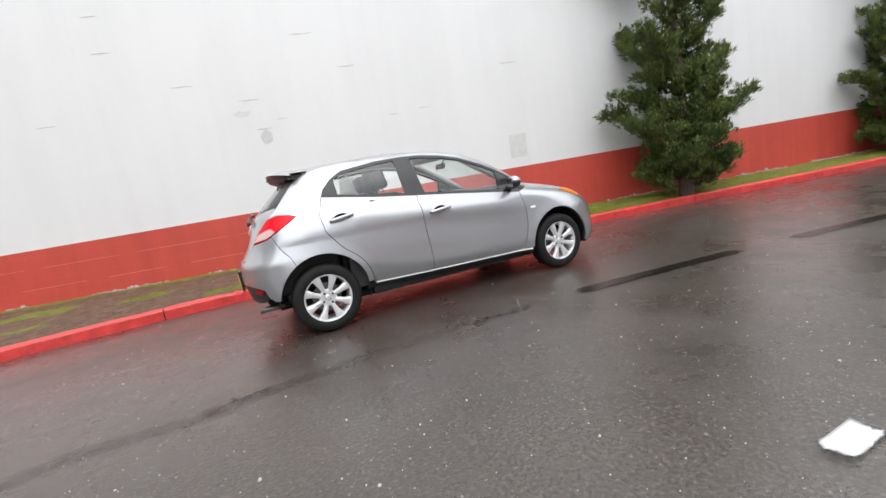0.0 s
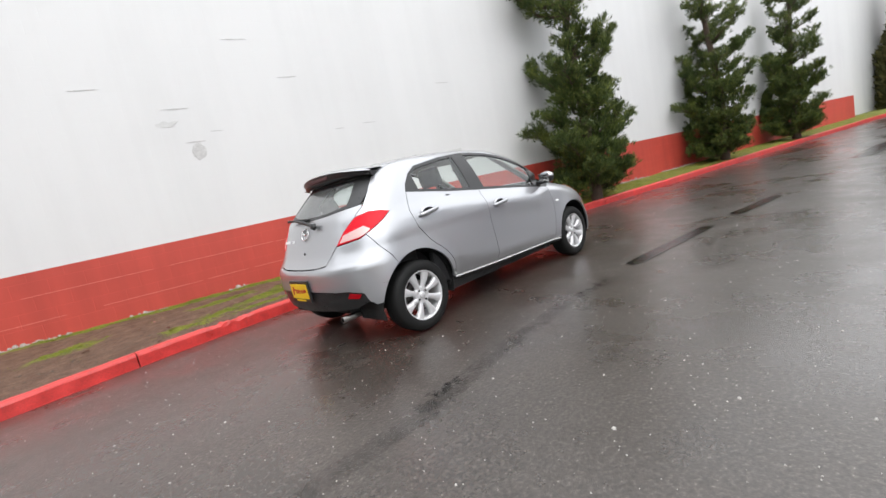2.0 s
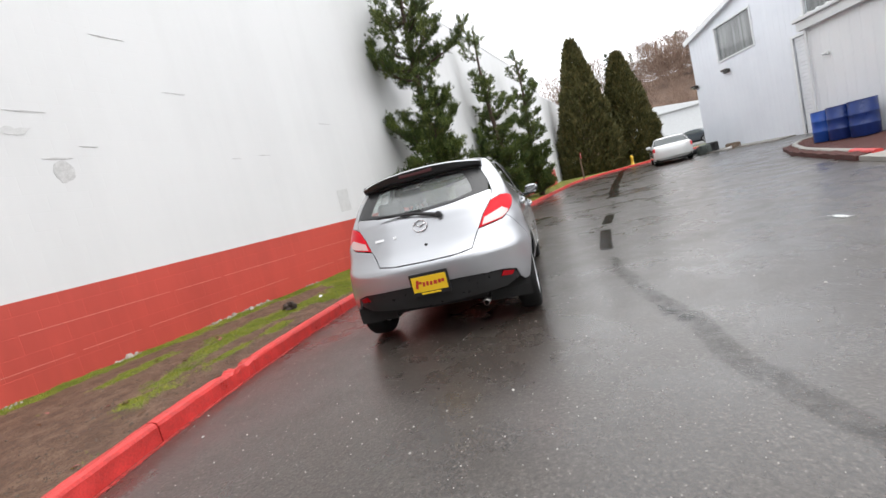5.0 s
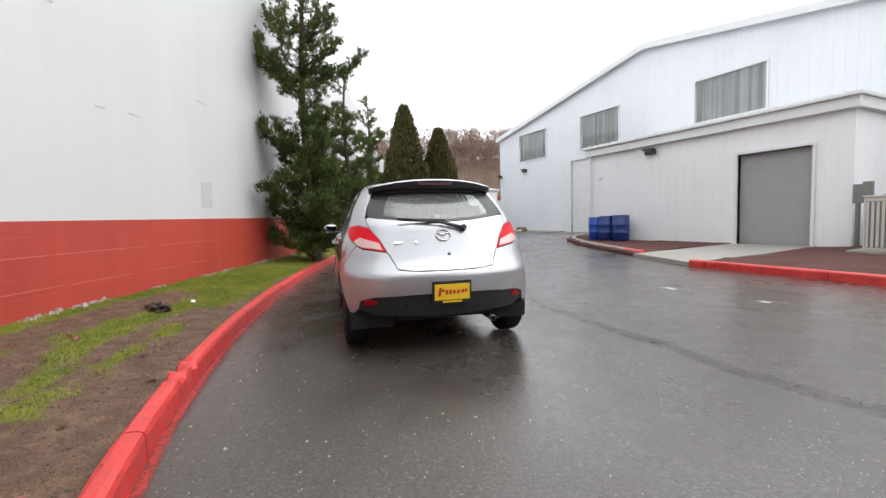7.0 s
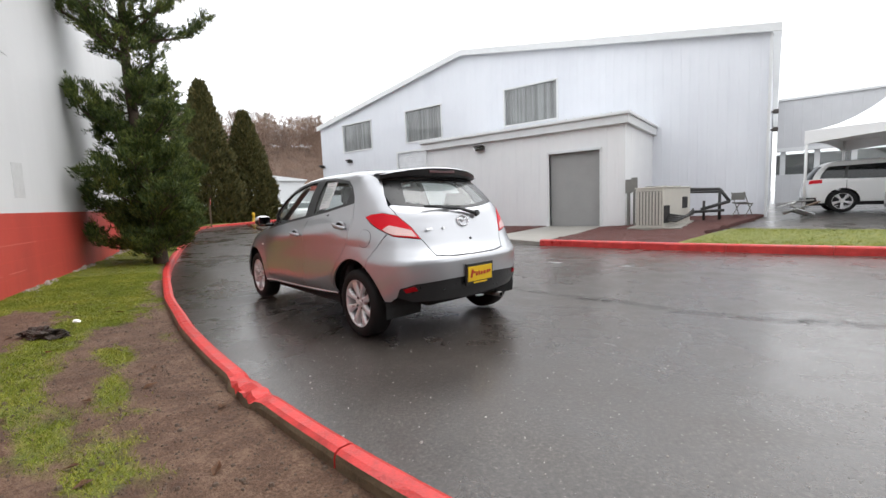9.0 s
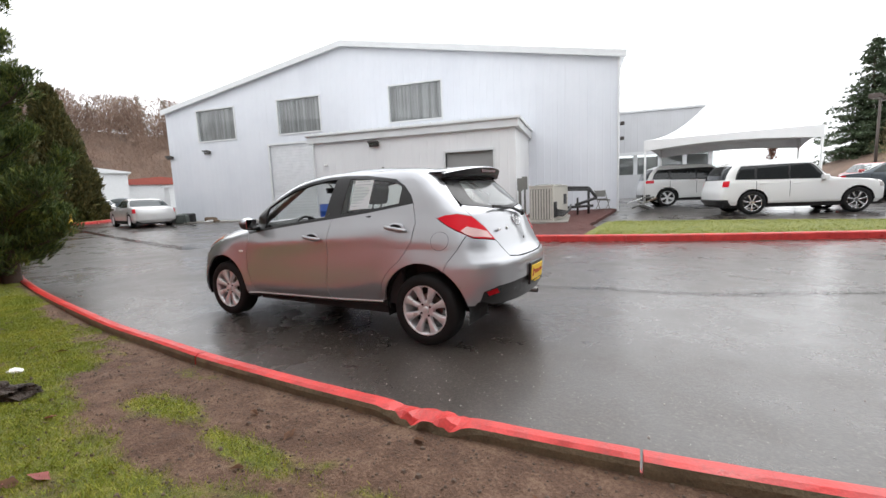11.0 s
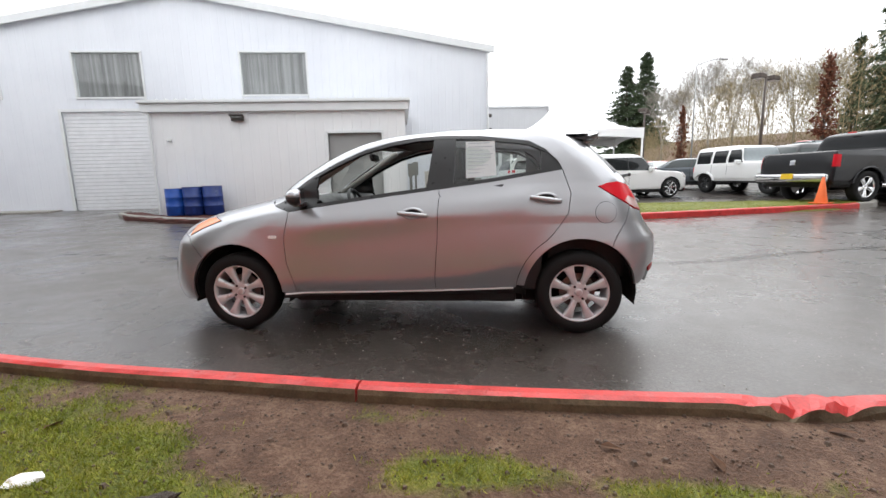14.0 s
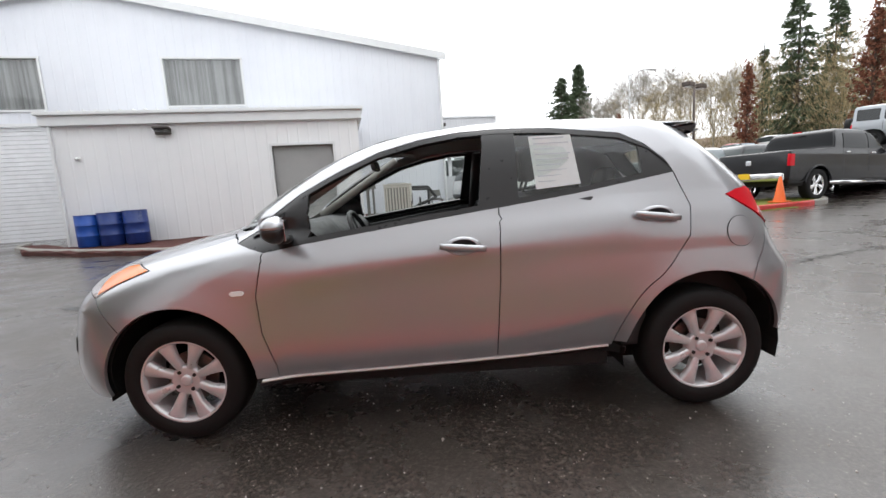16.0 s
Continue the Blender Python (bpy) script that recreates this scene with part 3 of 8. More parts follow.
def build_annex():
    annex = thing("annex", "low white ribbed steel annex with a flat overhanging roof", "building", at=shed_matrix(ANNEX_K))
    hole = (-5.62, -3.85, -0.6, 2.70)
    clad_wall(annex, ANNEX_R, ANNEX_L, lambda u: ANNEX_H, [hole], 0.0, 0.3, CLADDING_WARM)
    for u, side in ((ANNEX_R, 1), (ANNEX_L, -1)):
        bm = bmesh.new()
        rib_panel(bm, 0.0, ANNEX_K, lambda v: -0.6, lambda v: ANNEX_H, 0.0)
        for v in bm.verts:
            v.co = Vector((u - side * v.co.y, -v.co.x, v.co.z))
        part("side_wall", bm, CLADDING_WARM, annex)
    bm = bmesh.new()
    box_from(bm, (ANNEX_R - 0.13, -ANNEX_K, ANNEX_H), (ANNEX_L + 0.15, 0.16, ANNEX_H + 0.26), 0.01)
    box_from(bm, (ANNEX_R - 0.19, -ANNEX_K, ANNEX_H + 0.262), (ANNEX_L + 0.2, 0.24, ANNEX_H + 0.36), 0.02)
    roof = part("roof", bm, TRIM_WHITE, annex)
    bm = bmesh.new()
    for i in range(28):
        u = ANNEX_R + 0.1 + i * 0.295
        box_from(bm, (u, -ANNEX_K, ANNEX_H + 0.362), (u + 0.05, 0.22, ANNEX_H + 0.395))
    part("roof_rib", bm, TRIM_WHITE, roof)
    bm = bmesh.new()
    frame_bars(bm, hole[0], hole[1], -0.4, hole[3], 0.0, 0.05, 0.07)
    door = part("door_frame", bm, TRIM_WHITE, annex)
    bm = bmesh.new()
    box_from(bm, (hole[0], -0.16, -0.4), (hole[1], -0.12, hole[3]), 0.0)
    part("door", bm, DOOR_GREY, door, "plain grey steel door")
    bm = bmesh.new()
    rod(bm, (ANNEX_L - 0.05, 0.09, 0.1), (ANNEX_L - 0.05, 0.09, ANNEX_H), 0.04, sides=10)
    part("downpipe", bm, TRIM_WHITE, annex)


build_annex()


from mathutils.geometry import tessellate_polygon


# ---- cars: a body is a stack of plan outlines, cut into panels ----
class Shell:
    """Body surface Q(u, z): u runs from the rear middle (0) round the left side (1 to 2) to the front middle (3)."""

    def __init__(self, xr, xf, w, lr, lf, nr, nf, detail=None):
        self.xr, self.xf, self.w, self.lr, self.lf = [curve_through(*t) for t in (xr, xf, w, lr, lf)]
        self.nr, self.nf, self.detail = nr, nf, detail

    def ends(self, z):
        xr, xf = self.xr(z), self.xf(z)
        most = 0.5 * (xf - xr)
        return xr, xf, min(self.lr(z), most), min(self.lf(z), most)

    def at(self, u, z):
        xr, xf, lr, lf = self.ends(z)
        w = self.w(z)
        if u <= 1:
            a = max(0.0, u) * math.pi / 2
            s = math.sin(a) ** (2 / self.nr)
            x = xr + lr * (1 - max(0.0, math.cos(a)) ** (2 / self.nr))
        elif u <= 2:
            s, x = 1.0, xr + lr + (u - 1) * (xf - lf - xr - lr)
        else:
            a = max(0.0, 3 - u) * math.pi / 2
            s = math.sin(a) ** (2 / self.nf)
            x = xf - lf * (1 - max(0.0, math.cos(a)) ** (2 / self.nf))
        y = w * s
        if self.detail:
            y += self.detail(x, z) * s
        return Vector((x, max(0.0, y), z))

    def u_of_x(self, x, z):
        xr, xf, lr, lf = self.ends(z)
        if x < xr + lr:
            c = min(1.0, max(0.0, 1 - (x - xr) / lr))
            return math.acos(c ** (self.nr / 2)) / (math.pi / 2)
        if x > xf - lf:
            c = min(1.0, max(0.0, 1 - (xf - x) / lf))
            return 3 - math.acos(c ** (self.nf / 2)) / (math.pi / 2)
        return 1 + (x - xr - lr) / max(1e-6, xf - lf - xr - lr)

    def u_of_y(self, y, z):
        return math.asin(min(1.0, max(0.0, y / self.w(z))) ** (self.nr / 2)) / (math.pi / 2)

    def outline(self, pts, step=0.03):
        """Outline in (u, z) from marks ('x'|'y'|'u', value, z); straight in side view between two x marks."""
        out = []
        for (ka, a, za), (kb, b, zb) in zip(pts, pts[1:] + pts[:1]):
            conv = {"x": self.u_of_x, "y": self.u_of_y, "u": lambda v, z: v}
            n = max(1, int(math.hypot(b - a, zb - za) / step)) if ka == kb else 6
            ua, ub = conv[ka](a, za), conv[kb](b, zb)
            for i in range(n):
                f = i / n
                z = za + (zb - za) * f
                out.append((conv[ka](a + (b - a) * f, z) if ka == kb else ua + (ub - ua) * f, z))
        return out


def clip_line(poly, axis, value, above):
    out = []
    for p, q in zip(poly, poly[1:] + poly[:1]):
        ip, iq = (p[axis] >= value) == above, (q[axis] >= value) == above
        if ip:
            out.append(p)
        if ip != iq:
            f = (value - p[axis]) / (q[axis] - p[axis])
            r = [p[0] + (q[0] - p[0]) * f, p[1] + (q[1] - p[1]) * f]
            r[axis] = value
            out.append(tuple(r))
    return out


def area_of(poly):
    return 0.5 * sum(p[0] * q[1] - q[0] * p[1] for p, q in zip(poly, poly[1:] + poly[:1]))


def panel_mesh(bm, shell, outline, us, zs, offset=0.0, mirror=False, both=False):
    """Cuts the shell's surface along an outline into cells. both: the mirrored half is joined on."""
    lo, hi = min(p[1] for p in outline), max(p[1] for p in outline)
    true_n = bm.verts.layers.float_vector.get("true_n") or bm.verts.layers.float_vector.new("true_n")
    sides = (1, -1) if both else ((-1,) if mirror else (1,))
    for side in sides:
        seen = {}

        def vert(p):
            key = (round(p[0], 5), round(p[1], 5))
            if key not in seen:
                c = shell.at(*key)
                e = 6e-3
                at_u = min(2.99, max(0.01, key[0]))
                du = shell.at(at_u + e, key[1]) - shell.at(at_u - e, key[1])
                dz = shell.at(key[0], key[1] + e) - shell.at(key[0], key[1] - e)
                nrm = dz.cross(du)
                if nrm.length > 1e-9:
                    nrm.normalize()
                    if c.y < 1e-4:
                        nrm = Vector((nrm.x, 0, nrm.z)).normalized()
                    c = c + nrm * offset
                seen[key] = bm.verts.new((c.x, c.y * side, c.z))
                seen[key][true_n] = Vector((nrm.x, nrm.y * side, nrm.z))
            return seen[key]

        for tri in tessellate_polygon([[Vector((p[0], p[1], 0)) for p in outline]]):
            corner = [outline[k] for k in tri]
            if abs(area_of(corner)) < 1e-9:
                continue
            low, high = min(p[1] for p in corner), max(p[1] for p in corner)
            for z0, z1 in zip(zs, zs[1:]):
                if z1 <= low or z0 >= high:
                    continue
                band = clip_line(clip_line(corner, 1, z0, True), 1, z1, False)
                if len(band) < 3:
                    continue
                b0, b1 = min(p[0] for p in band), max(p[0] for p in band)
                for u0, u1 in zip(us, us[1:]):
                    if u1 <= b0 or u0 >= b1:
                        continue
                    cell = clip_line(clip_line(band, 0, u0, True), 0, u1, False)
                    if len(cell) < 3 or abs(area_of(cell)) < 1e-6:
                        continue
                    vs = []
                    for p in cell:
                        v = vert(p)
                        if v not in vs:
                            vs.append(v)
                    if len(vs) >= 3:
                        try:
                            bm.faces.new(vs)
                        except ValueError:
                            pass
    bmesh.ops.remove_doubles(bm, verts=bm.verts[:], dist=0.0022)
    bmesh.ops.dissolve_degenerate(bm, edges=bm.edges[:], dist=0.0024)
    bm.normal_update()
    for f in bm.faces:
        n = Vector()
        for v in f.verts:
            n += v[true_n]
        if f.normal.dot(n) < 0:
            f.normal_flip()
        f.smooth = True


def trim_panel(bm, gap=0.0025, rim=0.014):
    """Draws the panel's edge in by the gap and turns it inwards."""
    bm.normal_update()
    border = [e for e in bm.edges if len(e.link_faces) == 1]
    pull = {}
    layer = bm.verts.layers.float_vector.get("true_n")
    for e in border:
        loop = e.link_loops[0]
        d = loop.link_loop_next.vert.co - loop.vert.co
        nrm = (e.verts[0][layer] + e.verts[1][layer]).normalized()
        if loop.face.normal.dot(nrm) < 0:
            d = -d
        inward = nrm.cross(d)
        for v in e.verts:
            pull[v] = pull.get(v, Vector()) + inward
    normals = {v: v[layer].normalized() for v in pull}
    for v, p in pull.items():
        if p.length > 1e-6:
            v.co += p.normalized() * gap
    if rim:
        made = bmesh.ops.extrude_edge_only(bm, edges=border)["geom"]
        fresh = [g for g in made if isinstance(g, bmesh.types.BMVert)]
        old = {}
        for v in fresh:
            near = min((e.other_vert(v) for e in v.link_edges if e.other_vert(v) in normals), key=lambda o: (o.co - v.co).length, default=None)
            old[v] = near
        for v, o in old.items():
            if o is not None:
                v.co = o.co - normals[o] * rim
        for g in made:
            if isinstance(g, bmesh.types.BMFace):
                g.smooth = False
        for e in border:
            if e.is_valid:
                e.smooth = False


def arc(cx, cz, r, a0, a1, n=18):
    return [("x", cx + r * math.cos(radians(a0 + (a1 - a0) * i / n)), cz + r * math.sin(radians(a0 + (a1 - a0) * i / n))) for i in range(n + 1)]


def fine_levels(lo, hi, step, top, crown):
    out = list(np.arange(lo, hi, step))
    return out + [hi + (top - hi) * (1 - (1 - i / crown) ** 2) for i in range(crown + 1)]


def u_lines(a, b, c):
    return [i / a for i in range(a)] + [1 + i / b for i in range(b)] + [2 + i / c for i in range(c + 1)]


# the silver hatchback
WB, HUB_Y, WHEEL_R = 1.245, 0.80, 0.293
CREASE = curve_through([-1.0, -0.87, -0.65, -0.25, 0.3, 0.8], [0.55, 0.515, 0.462, 0.40, 0.365, 0.34])


SHOULDER = curve_through([-1.4, -1.1, -0.3, 0.4, 0.9, 1.1], [1.0, 0.965, 0.885, 0.815, 0.765, 0.75])


def hatch_detail(x, z):
    d = -0.010 * min(1.6, (x / 1.1) ** 2)
    if -0.95 < x < 0.85:
        c = CREASE(x)
        d -= 0.24 * (c - z + math.hypot(c - z, 0.022)) * min(1.0, (0.85 - x) / 0.15, (x + 0.95) / 0.15)
    for cx, r in ((WB, 0.36), (-WB, 0.375)):
        q = math.hypot(x - cx, z - 0.30) - r
        if q < 0.13 and z > 0.15:
            d += 0.013 * max(0.0, 1 - max(0.0, q) / 0.13) ** 1.5
    if -1.35 < x < 1.05:
        d += 0.022 * math.exp(-((z - SHOULDER(x)) / 0.10) ** 2) * min(1.0, (1.05 - x) / 0.5) ** 2 * min(1.0, (x + 1.35) / 0.5) ** 2
    if z > 0.78 and z < 1.05 and x < -0.6:
        d += 0.008 * math.sin(math.pi * (z - 0.78) / 0.27) * min(1.0, (-0.6 - x) / 0.5)
    return d


HATCH = Shell(
    xr=([.16, .24, .34, .42, .55, .63, .66, .70, .76, .85, .95, 1.04, 1.10, 1.20, 1.30, 1.36, 1.40, 1.43, 1.455, 1.47, 1.478],
        [-1.68, -1.79, -1.85, -1.872, -1.888, -1.884, -1.874, -1.845, -1.805, -1.762, -1.72, -1.68, -1.625, -1.525, -1.42, -1.36, -1.30, -1.15, -0.9, -0.65, -0.3]),
    xf=([.16, .24, .35, .50, .62, .70, .76, .82, .87, .91, .945, .97, .985, 1.05, 1.20, 1.30, 1.38, 1.41, 1.44, 1.46, 1.472, 1.478],
        [1.96, 2.03, 2.055, 2.06, 2.045, 1.99, 1.92, 1.80, 1.64, 1.47, 1.30, 1.18, 1.12, 1.03, .80, .61, .40, .29, .10, -.05, -.18, -.3]),
    w=([.16, .22, .30, .42, .55, .70, .82, .92, 1.0, 1.10, 1.20, 1.30, 1.36, 1.40, 1.425, 1.445, 1.46, 1.47, 1.478],
       [.775, .805, .828, .841, .8395, .834, .822, .795, .767, .734, .697, .648, .612, .578, .535, .46, .37, .25, .01]),
    lr=([.2, .6, .7, 1.0, 1.1, 1.3, 1.4, 1.478], [.5, .52, .5, .42, .36, .30, .35, .6]),
    lf=([.2, .4, .6, .9, .96, 1.0, 1.06, 1.2, 1.36, 1.41, 1.478], [.60, .68, .80, .9, .8, .62, .45, .40, .36, .45, .6]),
    nr=2.6, nf=2.3, detail=hatch_detail)
HATCH_U, HATCH_Z = u_lines(14, 46, 18), fine_levels(0.14, 1.38, 0.026, 1.478, 12)

DLO_LOW = [("x", .95, .93), ("x", .80, .888), ("x", .60, .918), ("x", .07, .985), ("x", -.29, 1.025), ("x", -.67, 1.07), ("x", -1.13, 1.14)]
DLO_TOP = [("x", .64, 1.14), ("x", .46, 1.23), ("x", .26, 1.315), ("x", .06, 1.365), ("x", -.13, 1.393), ("x", -.32, 1.400), ("x", -.58, 1.388), ("x", -.91, 1.342), ("x", -1.02, 1.28), ("x", -1.10, 1.20)]
DOOR_GAP_F = [("x", .80, .888), ("x", .845, .69), ("x", .835, .52), ("x", .785, .36), ("x", .785, .295)]
DOOR_GAP_B = [("x", -.29, 1.025), ("x", -.275, .70), ("x", -.25, .40), ("x", -.25, .315)]
DOOR_GAP_R = [("x", -1.13, 1.14), ("x", -1.18, .985), ("x", -1.16, .845), ("x", -1.07, .72)] + arc(-WB, .30, .43, 58, 6, 12) + [("x", -.815, .322)]
LAMP_LOW = [("x", -1.36, 1.02), ("x", -1.44, .968), ("x", -1.585, .885), ("y", .66, .86), ("y", .47, .83)]
LAMP_TOP = [("y", .47, .83), ("y", .52, .93), ("y", .60, 1.025), ("x", -1.50, 1.048), ("x", -1.42, 1.042), ("x", -1.36, 1.02)]
BUMP_R = [("x", -1.585, .885), ("x", -1.54, .78), ("x", -1.475, .69), ("x", -1.444, .62)]
HOOD_EDGE = [("x", 1.02, .962), ("x", 1.25, .925), ("x", 1.45, .885), ("x", 1.62, .835)]
BLACK_TOP = [("u", 0, .50), ("y", .30, .497), ("y", .60, .483), ("y", .70, .455)]
BLACK_LOW = [("y", .715, .38), ("y", .60, .33), ("u", 0, .305)]

HATCH_PANELS = {
    "front_fender": DOOR_GAP_F + arc(WB, .30, .36, 180, 45) + [("x", 1.60, .63), ("x", 1.69, .70), ("x", 1.55, .765), ("x", 1.38, .825), ("x", 1.50, .846)] + HOOD_EDGE[::-1] + [("x", .97, .945)] + DLO_LOW[:1],
    "front_door": DLO_LOW[1:5] + DOOR_GAP_B[1:] + DOOR_GAP_F[:0:-1],
    "rear_door": DLO_LOW[4:] + DOOR_GAP_R[1:] + DOOR_GAP_B[:0:-1],
    "body_side": DOOR_GAP_R[:-1] + [("x", -.87, .345)] + arc(-WB, .30, .375, 7, 122)[1:] + BUMP_R[::-1][1:] + LAMP_LOW[1::-1][:1] + [("x", -1.36, 1.02), ("x", -1.50, 1.048), ("y", .60, 1.025), ("y", .625, 1.10), ("y", .598, 1.20), ("y", .535, 1.33), ("u", .80, 1.40), ("u", 1.0, 1.425), ("u", 2.15, 1.425), ("u", 2.34, 1.40), ("u", 2.36, 1.2), ("u", 2.40, 1.05), ("u", 2.46, .985), ("x", 1.02, .965), ("x", .97, .948), ("x", .95, .93)] + DLO_TOP + [],
    # rocker is coloured black for the shade below the sill strip
    "rocker": [("x", .88, .292), ("x", -.815, .320), ("x", -.87, .30), ("x", -.87, .255), ("x", .89, .24)],
}
HATCH_CENTRE = {
    "hood": HOOD_EDGE + [("u", 2.60, .785), ("u", 2.8, .765), ("u", 3, .76), ("u", 3, .985), ("u", 2.46, .975)],
    "front_bumper": arc(WB, .30, .36, 45, -10, 12) + [("x", 1.62, .225), ("u", 2.55, .20), ("u", 3, .185), ("u", 3, .755), ("u", 2.8, .758), ("u", 2.66, .745), ("x", 1.80, .72), ("x", 1.69, .70), ("x", 1.60, .63)],
    "roof_panel": [("u", 0, 1.39), ("u", .55, 1.395), ("u", .80, 1.40), ("u", 1, 1.425), ("u", 2.15, 1.425), ("u", 2.34, 1.40), ("u", 2.6, 1.392), ("u", 3, 1.39), ("u", 3, 1.478), ("u", 0, 1.478)],
    "tailgate": [("u", 0, .68), ("y", .28, .684), ("y", .40, .70), ("y", .455, .81), ("y", .47, .83), ("y", .52, .93), ("y", .60, 1.025), ("y", .625, 1.10), ("y", .60, 1.112), ("y", .3, 1.075), ("u", 0, 1.06)],
    "tailgate_header": [("u", 0, 1.335), ("y", .3, 1.33), ("y", .535, 1.33), ("u", .80, 1.40), ("u", .55, 1.395), ("u", 0, 1.39)],
    "rear_bumper": [("u", 0, .675), ("y", .28, .68), ("y", .40, .695), ("y", .455, .805), ("y", .47, .828), ("y", .66, .858), ("x", -1.585, .883)] + BUMP_R[1:] + arc(-WB, .30, .375, 122, 172, 12)[1:] + [("x", -1.655, .35), ("y", .725, .375)] + BLACK_LOW[:1] + BLACK_TOP[::-1],
}


def wheel_thing(parent, x, y, side, r_tyre, r_rim, width, spokes, rim_mat, name="wheel", spoke_w=0.056, detail=True):
    """A wheel under its car: tyre, rim with spokes, hub cap, brake disc. side: 1 left, -1 right."""
    hub = part(name, *hub_mesh(r_rim, width, detail), parent)
    hub.matrix_basis = pose(x, y, r_tyre, 0, 0, 0 if side > 0 else 180)
    h = width / 2
    bm = bmesh.new()
    lathe(bm, [(r_rim - 0.004, -h * 0.86), (r_rim + 0.012, -h), (r_tyre - 0.05, -h * 1.02), (r_tyre - 0.018, -h * 0.93), (r_tyre - 0.004, -h * 0.72), (r_tyre, -h * 0.35), (r_tyre, h * 0.35),
               (r_tyre - 0.004, h * 0.72), (r_tyre - 0.018, h * 0.93), (r_tyre - 0.05, h * 1.02), (r_rim + 0.012, h), (r_rim - 0.004, h * 0.86)], 48)
    bmesh.ops.recalc_face_normals(bm, faces=bm.faces)
    part("tyre", bm, RUBBER, hub, smooth=True)
    bm = bmesh.new()
    lathe(bm, [(r_rim - 0.02, -h * 0.8), (r_rim - 0.016, h * 0.5), (r_rim - 0.008, h * 0.86), (r_rim + 0.002, h * 0.92), (r_rim + 0.006, h * 0.86)], 48)
    bmesh.ops.recalc_face_normals(bm, faces=bm.faces)
    rings = [(0.030, 0.62, 0.85), (0.07, 0.72, 0.62), (0.12, 0.84, 0.74), (r_rim - 0.03, 0.86, 1.1), (r_rim - 0.006, 0.84, 1.45)]
    for k in range(spokes):
        turn = Matrix.Rotation(2 * math.pi * (k + 0.5) / spokes, 4, "Y")
        rows = []
        for rr, out, wide in rings:
            w2, yy = spoke_w / 2 * wide, h * out
            rows.append([bm.verts.new(turn @ Vector(p)) for p in ((-w2 * 1.1, yy - 0.03, rr), (-w2, yy - 0.006, rr), (-w2 * 0.6, yy, rr), (w2 * 0.6, yy, rr), (w2, yy - 0.006, rr), (w2 * 1.1, yy - 0.03, rr))])
        for p, q in zip(rows, rows[1:]):
            for i in range(5):
                bm.faces.new((p[i], p[i + 1], q[i + 1], q[i]))
    lathe(bm, [(0.0, h * 0.60), (0.030, h * 0.62), (0.062, h * 0.70), (0.072, h * 0.66), (0.074, h * 0.3)], 32)
    bmesh.ops.recalc_face_normals(bm, faces=bm.faces)
    part("rim", bm, rim_mat, hub, smooth=True)
    if detail:
        bm = bmesh.new()
        lathe(bm, [(0.0, h * 0.74), (0.018, h * 0.74), (0.026, h * 0.71), (0.028, h * 0.6)], 24)
        bmesh.ops.recalc_face_normals(bm, faces=bm.faces)
        part("cap", bm, ALLOY, hub, smooth=True)
        for k in range(4):
            a = math.pi / 4 + k * math.pi / 2 + 0.2
            bm = bmesh.new()
            rod(bm, (0.05 * math.cos(a), h * 0.6, 0.05 * math.sin(a)), (0.05 * math.cos(a), h * 0.735, 0.05 * math.sin(a)), 0.0095, sides=6)
            part("wheel_nut", bm, BLACK_TRIM, hub)
    return hub


def hub_mesh(r_rim, width, detail):
    bm = bmesh.new()
    h = width / 2
    lathe(bm, [(0.0, -h * 0.1), (r_rim * 0.62, -h * 0.1), (r_rim * 0.62, h * 0.02), (0.05, h * 0.05), (0.05, h * 0.3), (0.0, h * 0.3)], 28)
    bmesh.ops.recalc_face_normals(bm, faces=bm.faces)
    return bm, DISC


DISC = surface("brake_disc_steel", (0.22, 0.21, 0.20), 0.4, metal=0.9, vary=0.2, scale=20, relief=0.05)
LENS_RED = paint_material("red_lamp_plastic", (0.62, 0.004, 0.016), 0.0, 0.05, 0.3, 0.10)
LENS_DIM = paint_material("dim_red_lamp_plastic", (0.05, 0.002, 0.004), 0.0, 0.05, 0.4, 0.0)
LENS_CLEAR = paint_material("clear_lamp_plastic", (0.50, 0.46, 0.45), 0.5, 0.1, 0.2)
LENS_PINK = paint_material("pale_rose_lamp_plastic", (0.66, 0.44, 0.42), 0.3, 0.2, 0.3, 0.5)
LENS_DEEP = paint_material("deep_red_reflector", (0.32, 0.003, 0.008), 0.0, 0.1, 0.3, 0.2)
LENS_AMBER = paint_material("amber_lamp_plastic", (0.75, 0.19, 0.012), 0.0, 0.05, 0.25, 0.3)
for lens in (LENS_RED, LENS_DEEP):
    lens.node_tree.nodes["Principled BSDF"].inputs["Specular IOR Level"].default_value = 0.15
PLATE_YELLOW = surface("yellow_plate", (0.80, 0.52, 0.02), 0.4, vary=0.05, relief=0)
PAPER = surface("white_paper", (0.88, 0.90, 0.90), 0.7, vary=0.04, relief=0)
INK = surface("grey_ink", (0.58, 0.61, 0.64), 0.7, vary=0.05, relief=0)
INK_RED = surface("red_ink", (0.45, 0.03, 0.02), 0.6, vary=0.05, relief=0)


